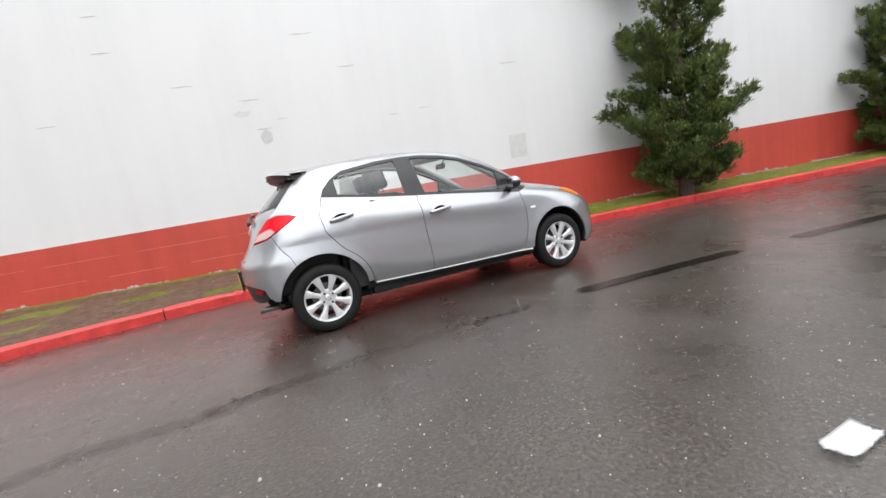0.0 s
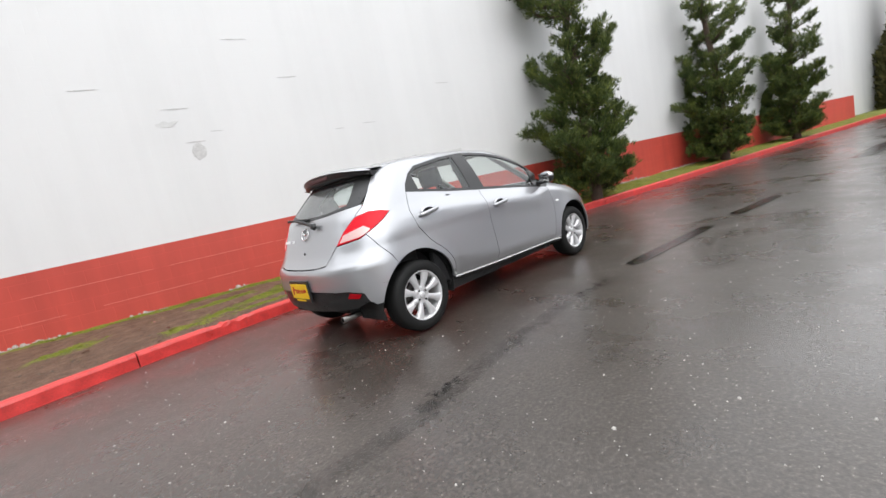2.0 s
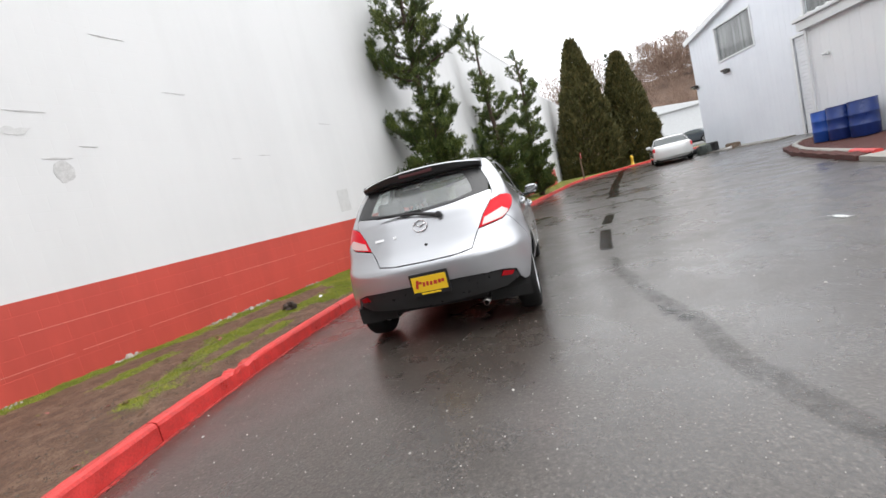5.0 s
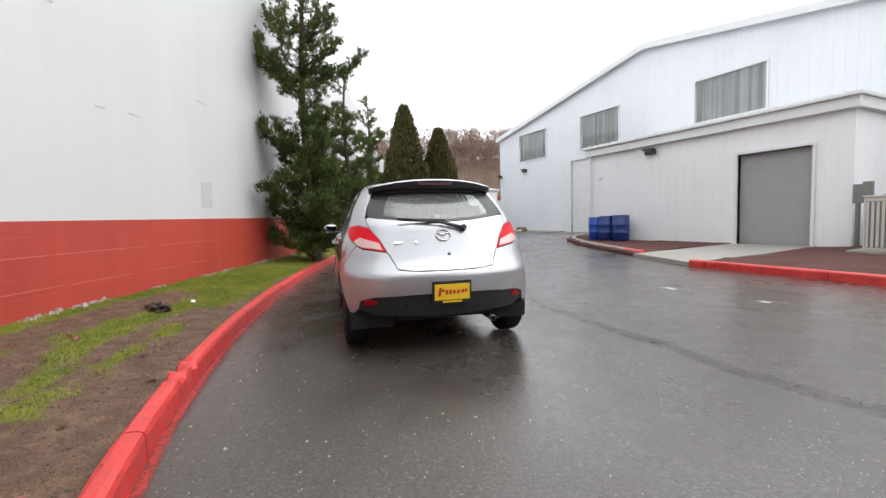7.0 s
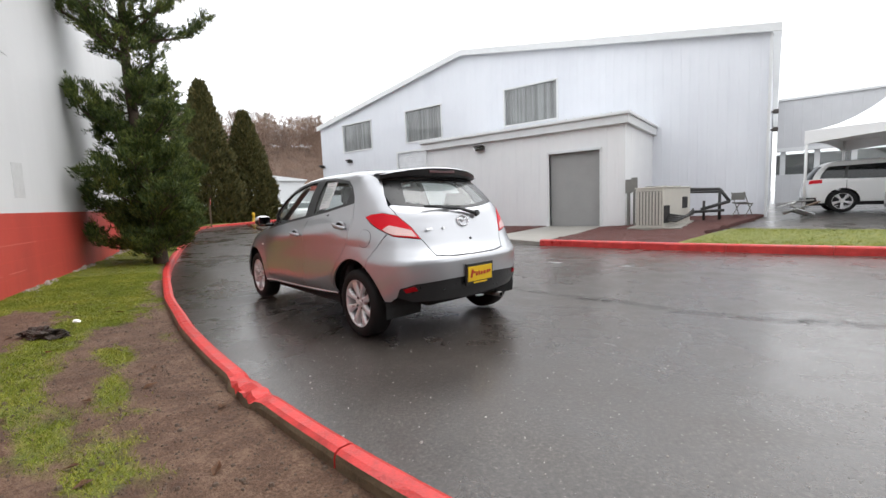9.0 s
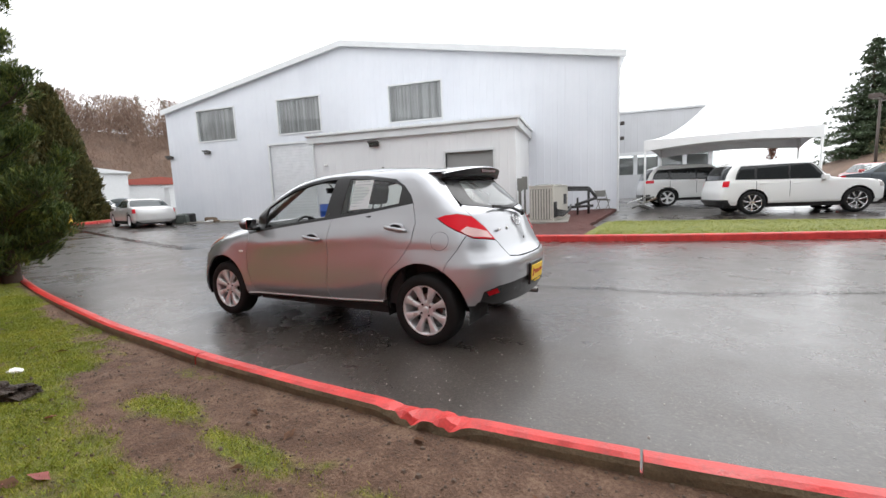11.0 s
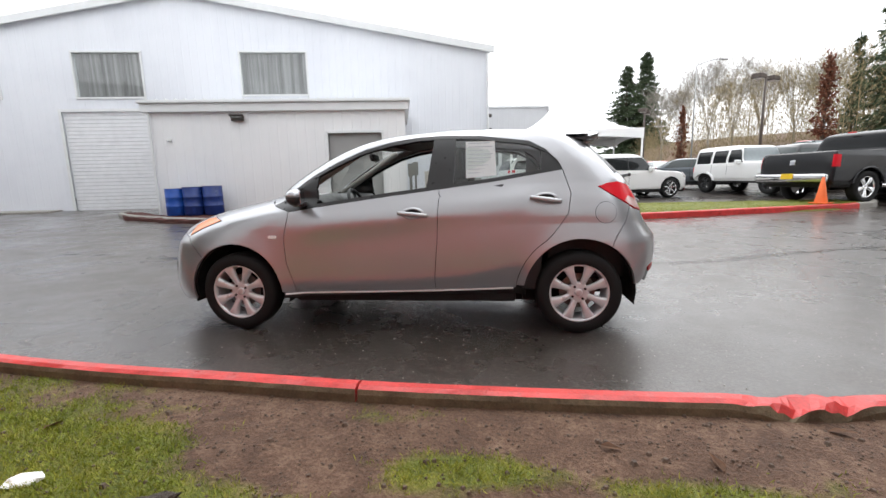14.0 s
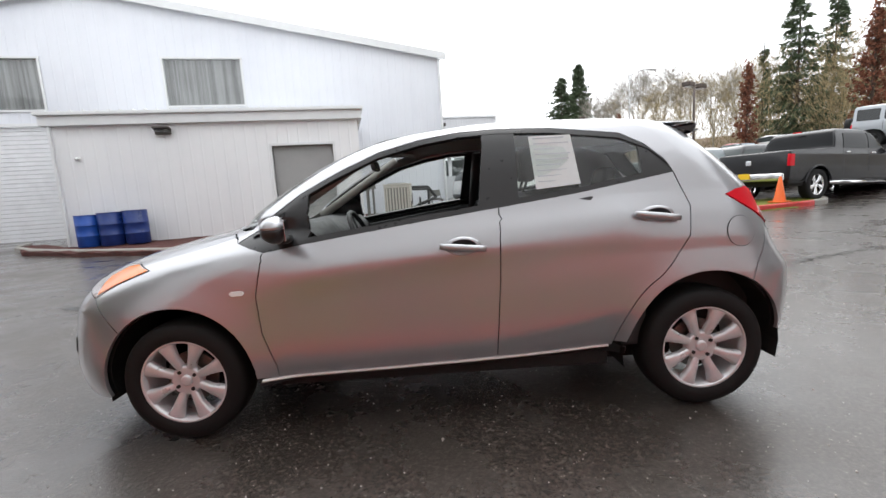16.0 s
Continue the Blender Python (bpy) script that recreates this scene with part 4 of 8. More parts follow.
def shell_part(name, shell, marks, us, zs, mat, parent, offset=0.0, mirror=False, both=False, gap=0.0025, rim=0.014, label="", step=0.03):
    bm = bmesh.new()
    panel_mesh(bm, shell, shell.outline(marks, step), us, zs, offset, mirror, both)
    if gap or rim:
        trim_panel(bm, gap, rim)
    layer = bm.verts.layers.float_vector.get("true_n")
    bm.normal_update()
    normals = []
    for f in bm.faces:
        for v in f.verts:
            n = v[layer]
            if f.smooth and n.length > 0.5:
                normals.append(n.normalized()[:])
            else:
                normals.append(f.normal[:])
    ob = part(name, bm, mat, parent, label)
    ob.data.normals_split_custom_set(normals)
    return ob


def seat_mesh(bm, m, width, back_h, head=True):
    box(bm, (0.50, width, 0.16), m @ pose(0.02, 0, 0.36, 0, -8, 0), 0.05, 3)
    for s in (1, -1):
        box(bm, (0.46, 0.08, 0.20), m @ pose(0.02, s * (width / 2 - 0.03), 0.38, 0, -8, 0), 0.035, 3)
        box(bm, (0.13, 0.08, back_h * 0.8), m @ pose(-0.25, s * (width / 2 - 0.035), 0.40 + back_h / 2, 0, -20, 0), 0.035, 3)
    box(bm, (0.13, width * 0.92, back_h), m @ pose(-0.30, 0, 0.42 + back_h / 2, 0, -20, 0), 0.05, 3)
    if head:
        for s in (-0.06, 0.06):
            rod(bm, m @ Vector((-0.42, s, 0.38 + back_h)), m @ Vector((-0.455, s, 0.48 + back_h)), 0.007)
        box(bm, (0.10, 0.25, 0.18), m @ pose(-0.455, 0, 0.545 + back_h, 0, -14, 0), 0.045, 3)


def build_hatchback():
    car = thing("hatchback_car", "silver five-door hatchback parked by the red kerb, driver window down", "car")
    args = (HATCH_U, HATCH_Z)
    rough_args = (u_lines(10, 26, 10), fine_levels(0.14, 1.38, 0.06, 1.478, 6))
    back = bmesh.new()
    for name, marks in HATCH_PANELS.items():
        for mirror in (False, True):
            shell_part(name, HATCH, marks, *args, BLACK_TRIM if name == "rocker" else SILVER, car, offset=-0.02 if name == "rocker" else 0.0, mirror=mirror)
            if name != "body_side":
                panel_mesh(back, HATCH, HATCH.outline(marks, 0.12), *rough_args, -0.032, mirror)
    for name, marks in HATCH_CENTRE.items():
        shell_part(name, HATCH, marks, *args, SILVER, car, both=True)
        if name != "roof_panel":
            panel_mesh(back, HATCH, HATCH.outline(marks, 0.12), *rough_args, -0.032, both=True)
    part("inner_body", back, DARK, car, "black inner body behind the panel gaps")
    shell_part("headliner", HATCH, HATCH_CENTRE["roof_panel"], *args, LINER, car, offset=-0.03, both=True, gap=0, rim=0)
    shell_part("rear_diffuser", HATCH, BLACK_TOP + BLACK_LOW, *args, BLACK_TRIM, car, offset=-0.012, both=True, label="black plastic lower bumper")
    pillar = [("u", 2.30, 1.40), ("u", 2.33, 1.2), ("u", 2.37, 1.05), ("x", 1.0, .975), ("x", .93, .95), ("x", .66, 1.145), ("x", .48, 1.235), ("x", .28, 1.32), ("x", .10, 1.37)]
    for mirror in (False, True):
        shell_part("pillar_lining", HATCH, pillar, *args, LINER, car, offset=-0.020, mirror=mirror, gap=0, rim=0)
    # glass
    shell_part("windscreen", HATCH, [("u", 3, .992), ("u", 2.46, .988), ("u", 2.40, 1.05), ("u", 2.36, 1.2), ("u", 2.345, 1.395), ("u", 2.6, 1.388), ("u", 3, 1.386)], *args, GLASS, car, offset=-0.004, both=True, gap=0, rim=0)
    glass_back = [("u", 0, 1.066), ("y", .3, 1.08), ("y", .60, 1.117), ("y", .60, 1.20), ("y", .535, 1.325), ("y", .3, 1.326), ("u", 0, 1.33)]
    inner_back = [("u", 0, 1.085), ("y", .3, 1.10), ("y", .47, 1.128), ("y", .45, 1.20), ("y", .40, 1.30), ("y", .3, 1.31), ("u", 0, 1.315)]
    shell_part("rear_window", HATCH, inner_back, *args, SHEEN_GLASS, car, offset=-0.003, both=True, gap=0, rim=0)
    shell_part("rear_window_border", HATCH, glass_back[:3] + glass_back[3:] + inner_back[::-1], *args, BLACK_TRIM, car, offset=-0.002, both=True, gap=0, rim=0.01)
    front_pane = [("x", .55, .945), ("x", .07, 1.005), ("x", -.20, 1.038), ("x", -.25, 1.370), ("x", -.13, 1.375), ("x", .06, 1.347), ("x", .26, 1.297), ("x", .46, 1.212), ("x", .60, 1.142), ("x", .60, .96)]
    rear_pane = [("x", -.38, 1.05), ("x", -.67, 1.088), ("x", -1.0, 1.135), ("x", -1.0, 1.27), ("x", -.905, 1.325), ("x", -.58, 1.37), ("x", -.40, 1.378)]
    for mirror in (False, True):
        low, top = DLO_LOW[1:], DLO_TOP
        for nm, marks, off in (("belt_moulding", low + [(k, v, z + .024) for k, v, z in low[::-1]], -0.001),
                               ("window_frame", top + [(k, v - (.016 if v < -.95 else 0), z - .024) for k, v, z in top[::-1]], -0.0015),
                               ("mirror_sail", [("x", .95, .93), ("x", .80, .888), ("x", .595, .919), ("x", .595, 1.165), ("x", .64, 1.14)], -0.0025),
                               ("centre_pillar", [("x", -.195, 1.005), ("x", -.385, 1.03), ("x", -.405, 1.399), ("x", -.25, 1.399)], -0.003),
                               ("quarter_trim", [("x", -.985, 1.105), ("x", -1.155, 1.128), ("x", -1.135, 1.205), ("x", -1.05, 1.30), ("x", -.97, 1.345), ("x", -.99, 1.26)], -0.006)):
            shell_part(nm, HATCH, marks, *args, BLACK_TRIM, car, offset=off, mirror=mirror, gap=0.0, rim=0.02)
        shell_part("side_window", HATCH, rear_pane, *args, GLASS, car, offset=-0.008, mirror=mirror, gap=0, rim=0)
        if mirror:
            shell_part("side_window", HATCH, front_pane, *args, GLASS, car, offset=-0.008, mirror=True, gap=0, rim=0)
        s = -1 if mirror else 1
        shell_part("tail_lamp", HATCH, LAMP_LOW + LAMP_TOP[1:-1], *args, LENS_RED, car, offset=0.004, mirror=mirror, gap=0.003, rim=0.02, label="red rear lamp")
        lens = car.children[-1]
        shell_part("lamp_window", HATCH, [("y", .50, .848), ("y", .66, .870), ("x", -1.580, .890), ("x", -1.545, .918), ("x", -1.572, .948), ("y", .64, .938), ("y", .525, .902)], *args, LENS_PINK, lens, offset=0.0065, mirror=mirror, gap=0.0, rim=0.01)
        lamp = shell_part("headlamp", HATCH, [("x", 1.38, .825), ("x", 1.50, .846), ("x", 1.62, .835), ("u", 2.60, .785), ("u", 2.66, .745), ("x", 1.80, .72), ("x", 1.69, .70), ("x", 1.55, .765)], *args, LENS_CLEAR, car, offset=0.002, mirror=mirror, gap=0.003, rim=0.02)
        shell_part("indicator", HATCH, [("x", 1.39, .824), ("x", 1.50, .842), ("x", 1.58, .830), ("x", 1.66, .790), ("x", 1.675, .715), ("x", 1.55, .768)], *args, LENS_AMBER, lamp, offset=0.005, mirror=mirror, gap=0.0, rim=0.01)
        # mirror
        bm = bmesh.new()
        bmesh.ops.create_icosphere(bm, subdivisions=3, radius=1)
        cap = pose(.695, s * .885, .992, 0, 0, s * 12)
        for v in bm.verts:
            c = v.co
            c.z = max(c.z, 0.08)
            flat = 1.0 if c.x > 0 else 0.55
            v.co = cap @ Vector((0.070 * c.x * flat, 0.088 * math.copysign(abs(c.y) ** 0.8, c.y), 0.062 * math.copysign(abs(c.z) ** 0.85, c.z)))
        head = part("door_mirror", bm, SILVER, car, smooth=True)
        bm = bmesh.new()
        bmesh.ops.create_icosphere(bm, subdivisions=3, radius=1)
        for v in bm.verts:
            c = v.co
            c.z = min(c.z, 0.12)
            flat = 1.0 if c.x > 0 else 0.58
            v.co = cap @ Vector((0.069 * c.x * flat, 0.087 * math.copysign(abs(c.y) ** 0.8, c.y), 0.060 * c.z))
        box(bm, (0.085, 0.10, 0.035), pose(.70, s * .82, .945, 0, 0, s * 8), 0.014, 2)
        part("mirror_foot", bm, BLACK_TRIM, head, smooth=True)
        bm = bmesh.new()
        box(bm, (0.004, 0.140, 0.088), cap @ pose(-.0395, 0, 0), 0.0015, 1)
        part("mirror_glass", bm, CHROME, head)
        # door handles
        for hx, hz, tilt in ((-.11, .862, 3), (-1.01, .945, 5)):
            c = HATCH.at(HATCH.u_of_x(hx, hz), hz)
            bm = bmesh.new()
            lathe(bm, [(0.0, 0.0015), (0.034, 0.0025), (0.050, 0.012), (0.055, 0.0125), (0.066, 0.0)], 32, "Y", Matrix.Diagonal((1.25, 1, 0.68, 1)))
            bmesh.ops.recalc_face_normals(bm, faces=bm.faces)
            # upper inside of the cup goes black, painting in the recess's shade
            for f in bm.faces:
                mid = f.calc_center_median()
                if mid.z > 0.004 and math.hypot(mid.x / 1.25, mid.z / 0.68) < 0.052:
                    f.material_index = 1
            cup = part("handle_cup", bm, [SILVER, BLACK_TRIM], car, "handle recess, its upper inside black for shade", smooth=True)
            cup.matrix_basis = pose(c.x, s * c.y, c.z, -3 * s, 0, 0) @ Matrix.Diagonal((1, s, 1, 1))
            bm = bmesh.new()
            prev = None
            for i in range(13):
                f = i / 12
                x, o, w2 = -0.105 + 0.21 * f, 0.016 + 0.020 * math.sin(math.pi * f) ** 0.6, 0.013 + 0.004 * math.sin(math.pi * f)
                ring = [bm.verts.new((x, o + dy, dz + 0.012 * (f - .5))) for dy, dz in ((0.012, 0), (0.006, w2), (-0.008, w2 * 0.9), (-0.012, 0), (-0.008, -w2 * 0.9), (0.006, -w2))]
                if prev:
                    for k in range(6):
                        bm.faces.new((prev[k], ring[k], ring[(k + 1) % 6], prev[(k + 1) % 6]))
                else:
                    bm.faces.new(ring)
                prev = ring
            bm.faces.new(prev[::-1])
            bmesh.ops.recalc_face_normals(bm, faces=bm.faces)
            grip = part("door_handle", bm, SILVER, car, smooth=True)
            grip.matrix_basis = pose(c.x, s * c.y, c.z, -3 * s, -tilt, 0) @ Matrix.Diagonal((1, s, 1, 1))
        # bright strip under the doors
        bm = bmesh.new()
        prev = None
        for i in range(25):
            x = .86 - 1.66 * i / 24
            z = .287 + .030 * (i / 24)
            y = HATCH.at(HATCH.u_of_x(x, z), z).y
            ring = [bm.verts.new((x, s * (y + o), z + h)) for o, h in ((-0.01, .006), (.008, .0055), (.011, .001), (.008, -.005), (-0.01, -.006))]
            if prev:
                for k in range(4):
                    bm.faces.new((prev[k], ring[k], ring[k + 1], prev[k + 1]))
            prev = ring
        bmesh.ops.recalc_face_normals(bm, faces=bm.faces)
        part("sill_strip", bm, WHITE_PAINT, car, "pale sill strip", smooth=True)
        shell_part("fog_recess", HATCH, [("u", 2.44, .43), ("u", 2.60, .42), ("u", 2.60, .49), ("u", 2.48, .50)], *args, BLACK_TRIM, car, offset=0.003, mirror=mirror, gap=0, rim=0.01)
        # reflectors in the rear bumper
        shell_part("rear_reflector", HATCH, [("y", .575, .432), ("y", .66, .420), ("y", .68, .45), ("y", .60, .468)], *args, LENS_DEEP, car, offset=0.002, mirror=mirror, gap=0, rim=0.01)
        # wheel wells
        for cx in (WB, -WB):
            bm = bmesh.new()
            for i in range(17):
                a = radians(-14 + 208 * i / 16)
                for y in (.42, .765):
                    bm.verts.new((cx + .385 * math.cos(a), s * y, .30 + .385 * math.sin(a)))
            bm.verts.ensure_lookup_table()
            for i in range(16):
                bm.faces.new((bm.verts[2 * i], bm.verts[2 * i + 1], bm.verts[2 * i + 3], bm.verts[2 * i + 2]))
            bm.faces.new([bm.verts[2 * i] for i in range(17)])
            part("wheel_well", bm, DARK, car)
            wheel_thing(car, cx, s * (HUB_Y - 0.085), s, WHEEL_R, 0.200, 0.185, 8, ALLOY)
    # fuel flap on the left, side markers
    ring = [("x", -1.405 + .072 * math.cos(i * math.pi / 14), .848 + .072 * math.sin(i * math.pi / 14)) for i in range(28)]
    shell_part("fuel_flap_seam", HATCH, ring, *args, BLACK_TRIM, car, offset=0.0012, gap=0, rim=0)
    shell_part("fuel_flap", HATCH, ring, *args, SILVER, car, offset=0.003, gap=0.003, rim=0.003)
    for mirror in (False, True):
        shell_part("side_marker", HATCH, [("x", .905, .700), ("x", .955, .700), ("x", .965, .712), ("x", .955, .722), ("x", .905, .722), ("x", .895, .712)], *args, PAPER, car, offset=0.005, mirror=mirror, gap=0, rim=0.006)
    # spoiler over the rear window
    bm = bmesh.new()
    rows = []
    for i in range(21):
        y = -0.56 + 1.12 * i / 20
        f = abs(y) / 0.56
        zt = 1.437 - 0.055 * f ** 2.2
        xt, xr0 = -1.49 + 0.16 * f ** 2.6, -1.20 + 0.02 * f
        rows.append([bm.verts.new(p) for p in ((xr0, y * 0.97, zt + 0.004), (-1.33, y * 0.985, zt + 0.002), (xt + 0.02, y, zt - 0.004), (xt, y, zt - 0.016))])
    for p, q in zip(rows, rows[1:]):
        for k in range(3):
            bm.faces.new((p[k], p[k + 1], q[k + 1], q[k]))
    bmesh.ops.recalc_face_normals(bm, faces=bm.faces)
    spoiler = part("spoiler", bm, SILVER, car, smooth=True)
    bm = bmesh.new()
    rows = []
    for i in range(21):
        y = -0.56 + 1.12 * i / 20
        f = abs(y) / 0.56
        zt = 1.437 - 0.055 * f ** 2.2
        xt = -1.49 + 0.16 * f ** 2.6
        rows.append([bm.verts.new(p) for p in ((xt + 0.002, y, zt - 0.017), (xt + 0.015, y * 0.995, zt - 0.075 * (1 - 0.35 * f)), (xt + 0.05, y * 0.985, zt - 0.092 * (1 - 0.3 * f)), (-1.36, y * 0.97, 1.345), (-1.22, y * 0.96, 1.36))])
    for p, q in zip(rows, rows[1:]):
        for k in range(4):
            bm.faces.new((p[k], p[k + 1], q[k + 1], q[k]))
    for row in (rows[0], rows[-1]):
        bm.faces.new(row)
    bmesh.ops.recalc_face_normals(bm, faces=bm.faces)
    part("spoiler_underside", bm, BLACK_TRIM, spoiler, "black lower face of the spoiler")
    bm = bmesh.new()
    box(bm, (0.010, 0.30, 0.030), pose(-1.480, 0, 1.392, 0, 12, 0), 0.004)
    part("brake_light", bm, LENS_DIM, spoiler, "dark red brake light strip")
    # wiper
    bm = bmesh.new()
    rod(bm, (-1.722, -.17, 1.012), (-1.705, .02, 1.062), 0.017, 0.013)
    rod(bm, (-1.705, .02, 1.062), (-1.668, .30, 1.088), 0.012, 0.008)
    box(bm, (0.022, 0.40, 0.022), pose(-1.672, .17, 1.082, 2.5, 0, 0), 0.006)
    lathe(bm, [(0, 0.03), (0.024, 0.028), (0.03, 0.0)], 16, "Z", pose(-1.715, -.175, 1.010, 0, -75, 0))
    part("rear_wiper", bm, BLACK_TRIM, car)
    # badge as a plain ring and bars
    bm = bmesh.new()
    b = HATCH.at(0.0, .955)
    m = pose(b.x - 0.009, 0, .955, 0, 23, 0)
    for i in range(28):
        a0, a1 = 2 * math.pi * i / 28, 2 * math.pi * (i + 1) / 28
        rod(bm, m @ Vector((0, .060 * math.cos(a0), .047 * math.sin(a0))), m @ Vector((0, .060 * math.cos(a1), .047 * math.sin(a1))), .006, sides=6)
    for e in (-1, 1):
        rod(bm, m @ Vector((0, 0, -.006)), m @ Vector((0, e * .050, .024)), .006, sides=6)
    part("badge", bm, CHROME, car, "plain chrome oval badge", smooth=True)
    for y0, w2 in ((.36, .10), (.23, .028)):
        bm = bmesh.new()
        c = HATCH.at(HATCH.u_of_y(y0, .905), .905)
        box(bm, (0.004, w2, 0.022), pose(c.x - 0.006, y0, .905, 0, 23, 10), 0.001, 1)
        part("name_bar", bm, ALLOY, car)
    bm = bmesh.new()
    c = HATCH.at(0.0, .80)
    lathe(bm, [(0, 0.004), (0.012, 0.004), (0.014, 0.0)], 16, "Z", pose(c.x, -.03, .80, 0, -90, 0))
    part("tailgate_lock", bm, BLACK_TRIM, car)
    bm = bmesh.new()
    box(bm, (0.05, 0.16, 0.03), pose(-1.80, -.02, .683), 0.008)
    part("tailgate_latch", bm, BLACK_TRIM, car)
    # plate
    bm = bmesh.new()
    box(bm, (0.02, 0.32, 0.185), pose(-1.893, -.015, .508, 0, -3, 0), 0.006)
    plate_ob = part("plate_frame", bm, BLACK_TRIM, car)
    bm = bmesh.new()
    box(bm, (0.006, 0.285, 0.125), pose(-1.905, -.015, .512, 0, -3, 0), 0.001, 1)
    part("plate", bm, PLATE_YELLOW, plate_ob, "yellow dealer plate with red and dark bars")
    bm = bmesh.new()
    for k, (y, z, wd, ht, tilt) in enumerate(((.10, .515, .022, .07, 14), (.075, .525, .03, .018, 6), (.045, .51, .02, .035, 8), (.015, .512, .02, .035, 8), (-.015, .51, .02, .03, 8), (-.05, .512, .026, .03, 8), (-.085, .515, .022, .03, 8), (-.112, .517, .022, .025, 8))):
        box(bm, (0.003, wd, ht), pose(-1.9085, y - .015, z, tilt, -3, 0), 0.0005, 1)
    part("plate_mark", bm, INK_RED, plate_ob)
    bm = bmesh.new()
    box(bm, (0.003, 0.16, 0.014), pose(-1.906, -.015, .436, 0, -3, 0))
    part("plate_footer", bm, PLATE_YELLOW, plate_ob)
    # exhaust
    bm = bmesh.new()
    lathe(bm, [(0.020, 0), (0.026, 0), (0.026, 0.25), (0.020, 0.25)], 20, "Z", pose(-1.79, -.40, .245, 0, 90, 0))
    bmesh.ops.recalc_face_normals(bm, faces=bm.faces)
    part("exhaust_pipe", bm, DISC, car, smooth=True)
    # underbody and floor
    bm = bmesh.new()
    box_from(bm, (-1.20, -.58, .18), (1.50, .58, .26), 0.02)
    box_from(bm, (-.82, -.70, .20), (.84, .70, .28), 0.02)
    box_from(bm, (-1.72, -.42, .26), (-.95, .42, .42), 0.05)
    box_from(bm, (.93, -.42, .2), (1.75, .42, .70), 0.05)
    part("underbody", bm, DARK, car)
    bm = bmesh.new()
    box_from(bm, (-1.55, -.62, .30), (.95, .62, .36), 0.01)
    box_from(bm, (-1.60, -.60, .36), (-1.05, .60, .72), 0.03)
    for s in (1, -1):
        box_from(bm, (-1.0, s * .70 - .03, .30), (.85, s * .70 + .03, .86), 0.02)
        box(bm, (1.3, 0.05, 0.09), pose(-.1, s * .735, .925, 0, 7.5, 0), 0.02)
    part("cabin_floor", bm, CABIN, car)
    # dashboard and wheel
    bm = bmesh.new()
    prev = None
    for i in range(13):
        y = -.70 + 1.40 * i / 12
        f = abs(y) / .7
        hump = 0.045 * math.exp(-((y - .34) / .17) ** 2)
        ring = [bm.verts.new(p) for p in ((1.02 - .14 * f * f, y, .955), (.80, y, .985), (.62 - .02 * f, y, .965 + hump), (.545, y, .90 + hump * .6), (.56, y, .74), (.62, y, .55), (.9, y, .5))]
        if prev:
            for k in range(6):
                bm.faces.new((prev[k], prev[k + 1], ring[k + 1], ring[k]))
        prev = ring
    bmesh.ops.recalc_face_normals(bm, faces=bm.faces)
    part("dashboard", bm, CABIN, car, smooth=True)
    bm = bmesh.new()
    m = pose(.40, .36, .86, 0, -66, 0)
    rings = []
    for i in range(32):
        a = 2 * math.pi * i / 32
        ring = []
        for k in range(8):
            b2 = 2 * math.pi * k / 8
            r = .182 + .014 * math.cos(b2)
            ring.append(bm.verts.new(m @ Vector((r * math.cos(a), r * math.sin(a), .014 * math.sin(b2)))))
        rings.append(ring)
    for i in range(32):
        for k in range(8):
            bm.faces.new((rings[i][k], rings[(i + 1) % 32][k], rings[(i + 1) % 32][(k + 1) % 8], rings[i][(k + 1) % 8]))
    for a in (200, 340, 90):
        box(bm, (.13, .035, .012), m @ pose(.11 * math.cos(radians(a)), .11 * math.sin(radians(a)), -.01, 0, 0, a), 0.004)
    lathe(bm, [(0, .02), (.05, .018), (.065, 0), (.065, -.03)], 20, "Z", m)
    bmesh.ops.recalc_face_normals(bm, faces=bm.faces)
    part("steering_wheel", bm, CABIN, car, smooth=True)
    for y in (.36, -.36):
        bm = bmesh.new()
        seat_mesh(bm, pose(-.05, y, .12), 0.50, .56)
        part("front_seat", bm, CLOTH, car, smooth=True)
    bm = bmesh.new()
    box(bm, (.48, 1.16, .16), pose(-.80, 0, .56, 0, -6, 0), .05, 3)
    box(bm, (.14, 1.16, .52), pose(-1.10, 0, .82, 0, -22, 0), .05, 3)
    for y in (.38, -.38):
        box(bm, (.09, .24, .15), pose(-1.22, y, 1.13, 0, -15, 0), .04, 3)
        rod(bm, (-1.20, y, 1.0), (-1.215, y, 1.08), .012)
    part("rear_bench", bm, CLOTH, car, smooth=True)
    bm = bmesh.new()
    box(bm, (.03, .22, .06), pose(.36, .02, 1.29, 0, 10, 0), .012, 2)
    rod(bm, (.37, .02, 1.31), (.43, .02, 1.365), .008)
    part("rear_view_mirror", bm, CABIN, car)
    for s in (1, -1):
        bm = bmesh.new()
        box(bm, (.012, .30, .12), pose(.18, s * .33, 1.375, 0, 78, 0), .004)
        part("sun_visor", bm, LINER, car)
        # inner pillar trims
        p0, p1 = HATCH.at(HATCH.u_of_x(.90, .98), .98), HATCH.at(HATCH.u_of_x(.30, 1.36), 1.36)
        bm = bmesh.new()
        rod(bm, (p0.x - .03, s * (p0.y - .05), p0.z), (p1.x - .03, s * (p1.y - .05), p1.z - .01), .032, .026, sides=8)
        part("windscreen_pillar_trim", bm, LINER, car, smooth=True)
        bm = bmesh.new()
        rod(bm, (-.30, s * .68, .95), (-.33, s * .53, 1.37), .045, .035, sides=8)
        part("centre_pillar_trim", bm, CABIN, car, smooth=True)
    # price sheet inside the left rear window
    bm = bmesh.new()
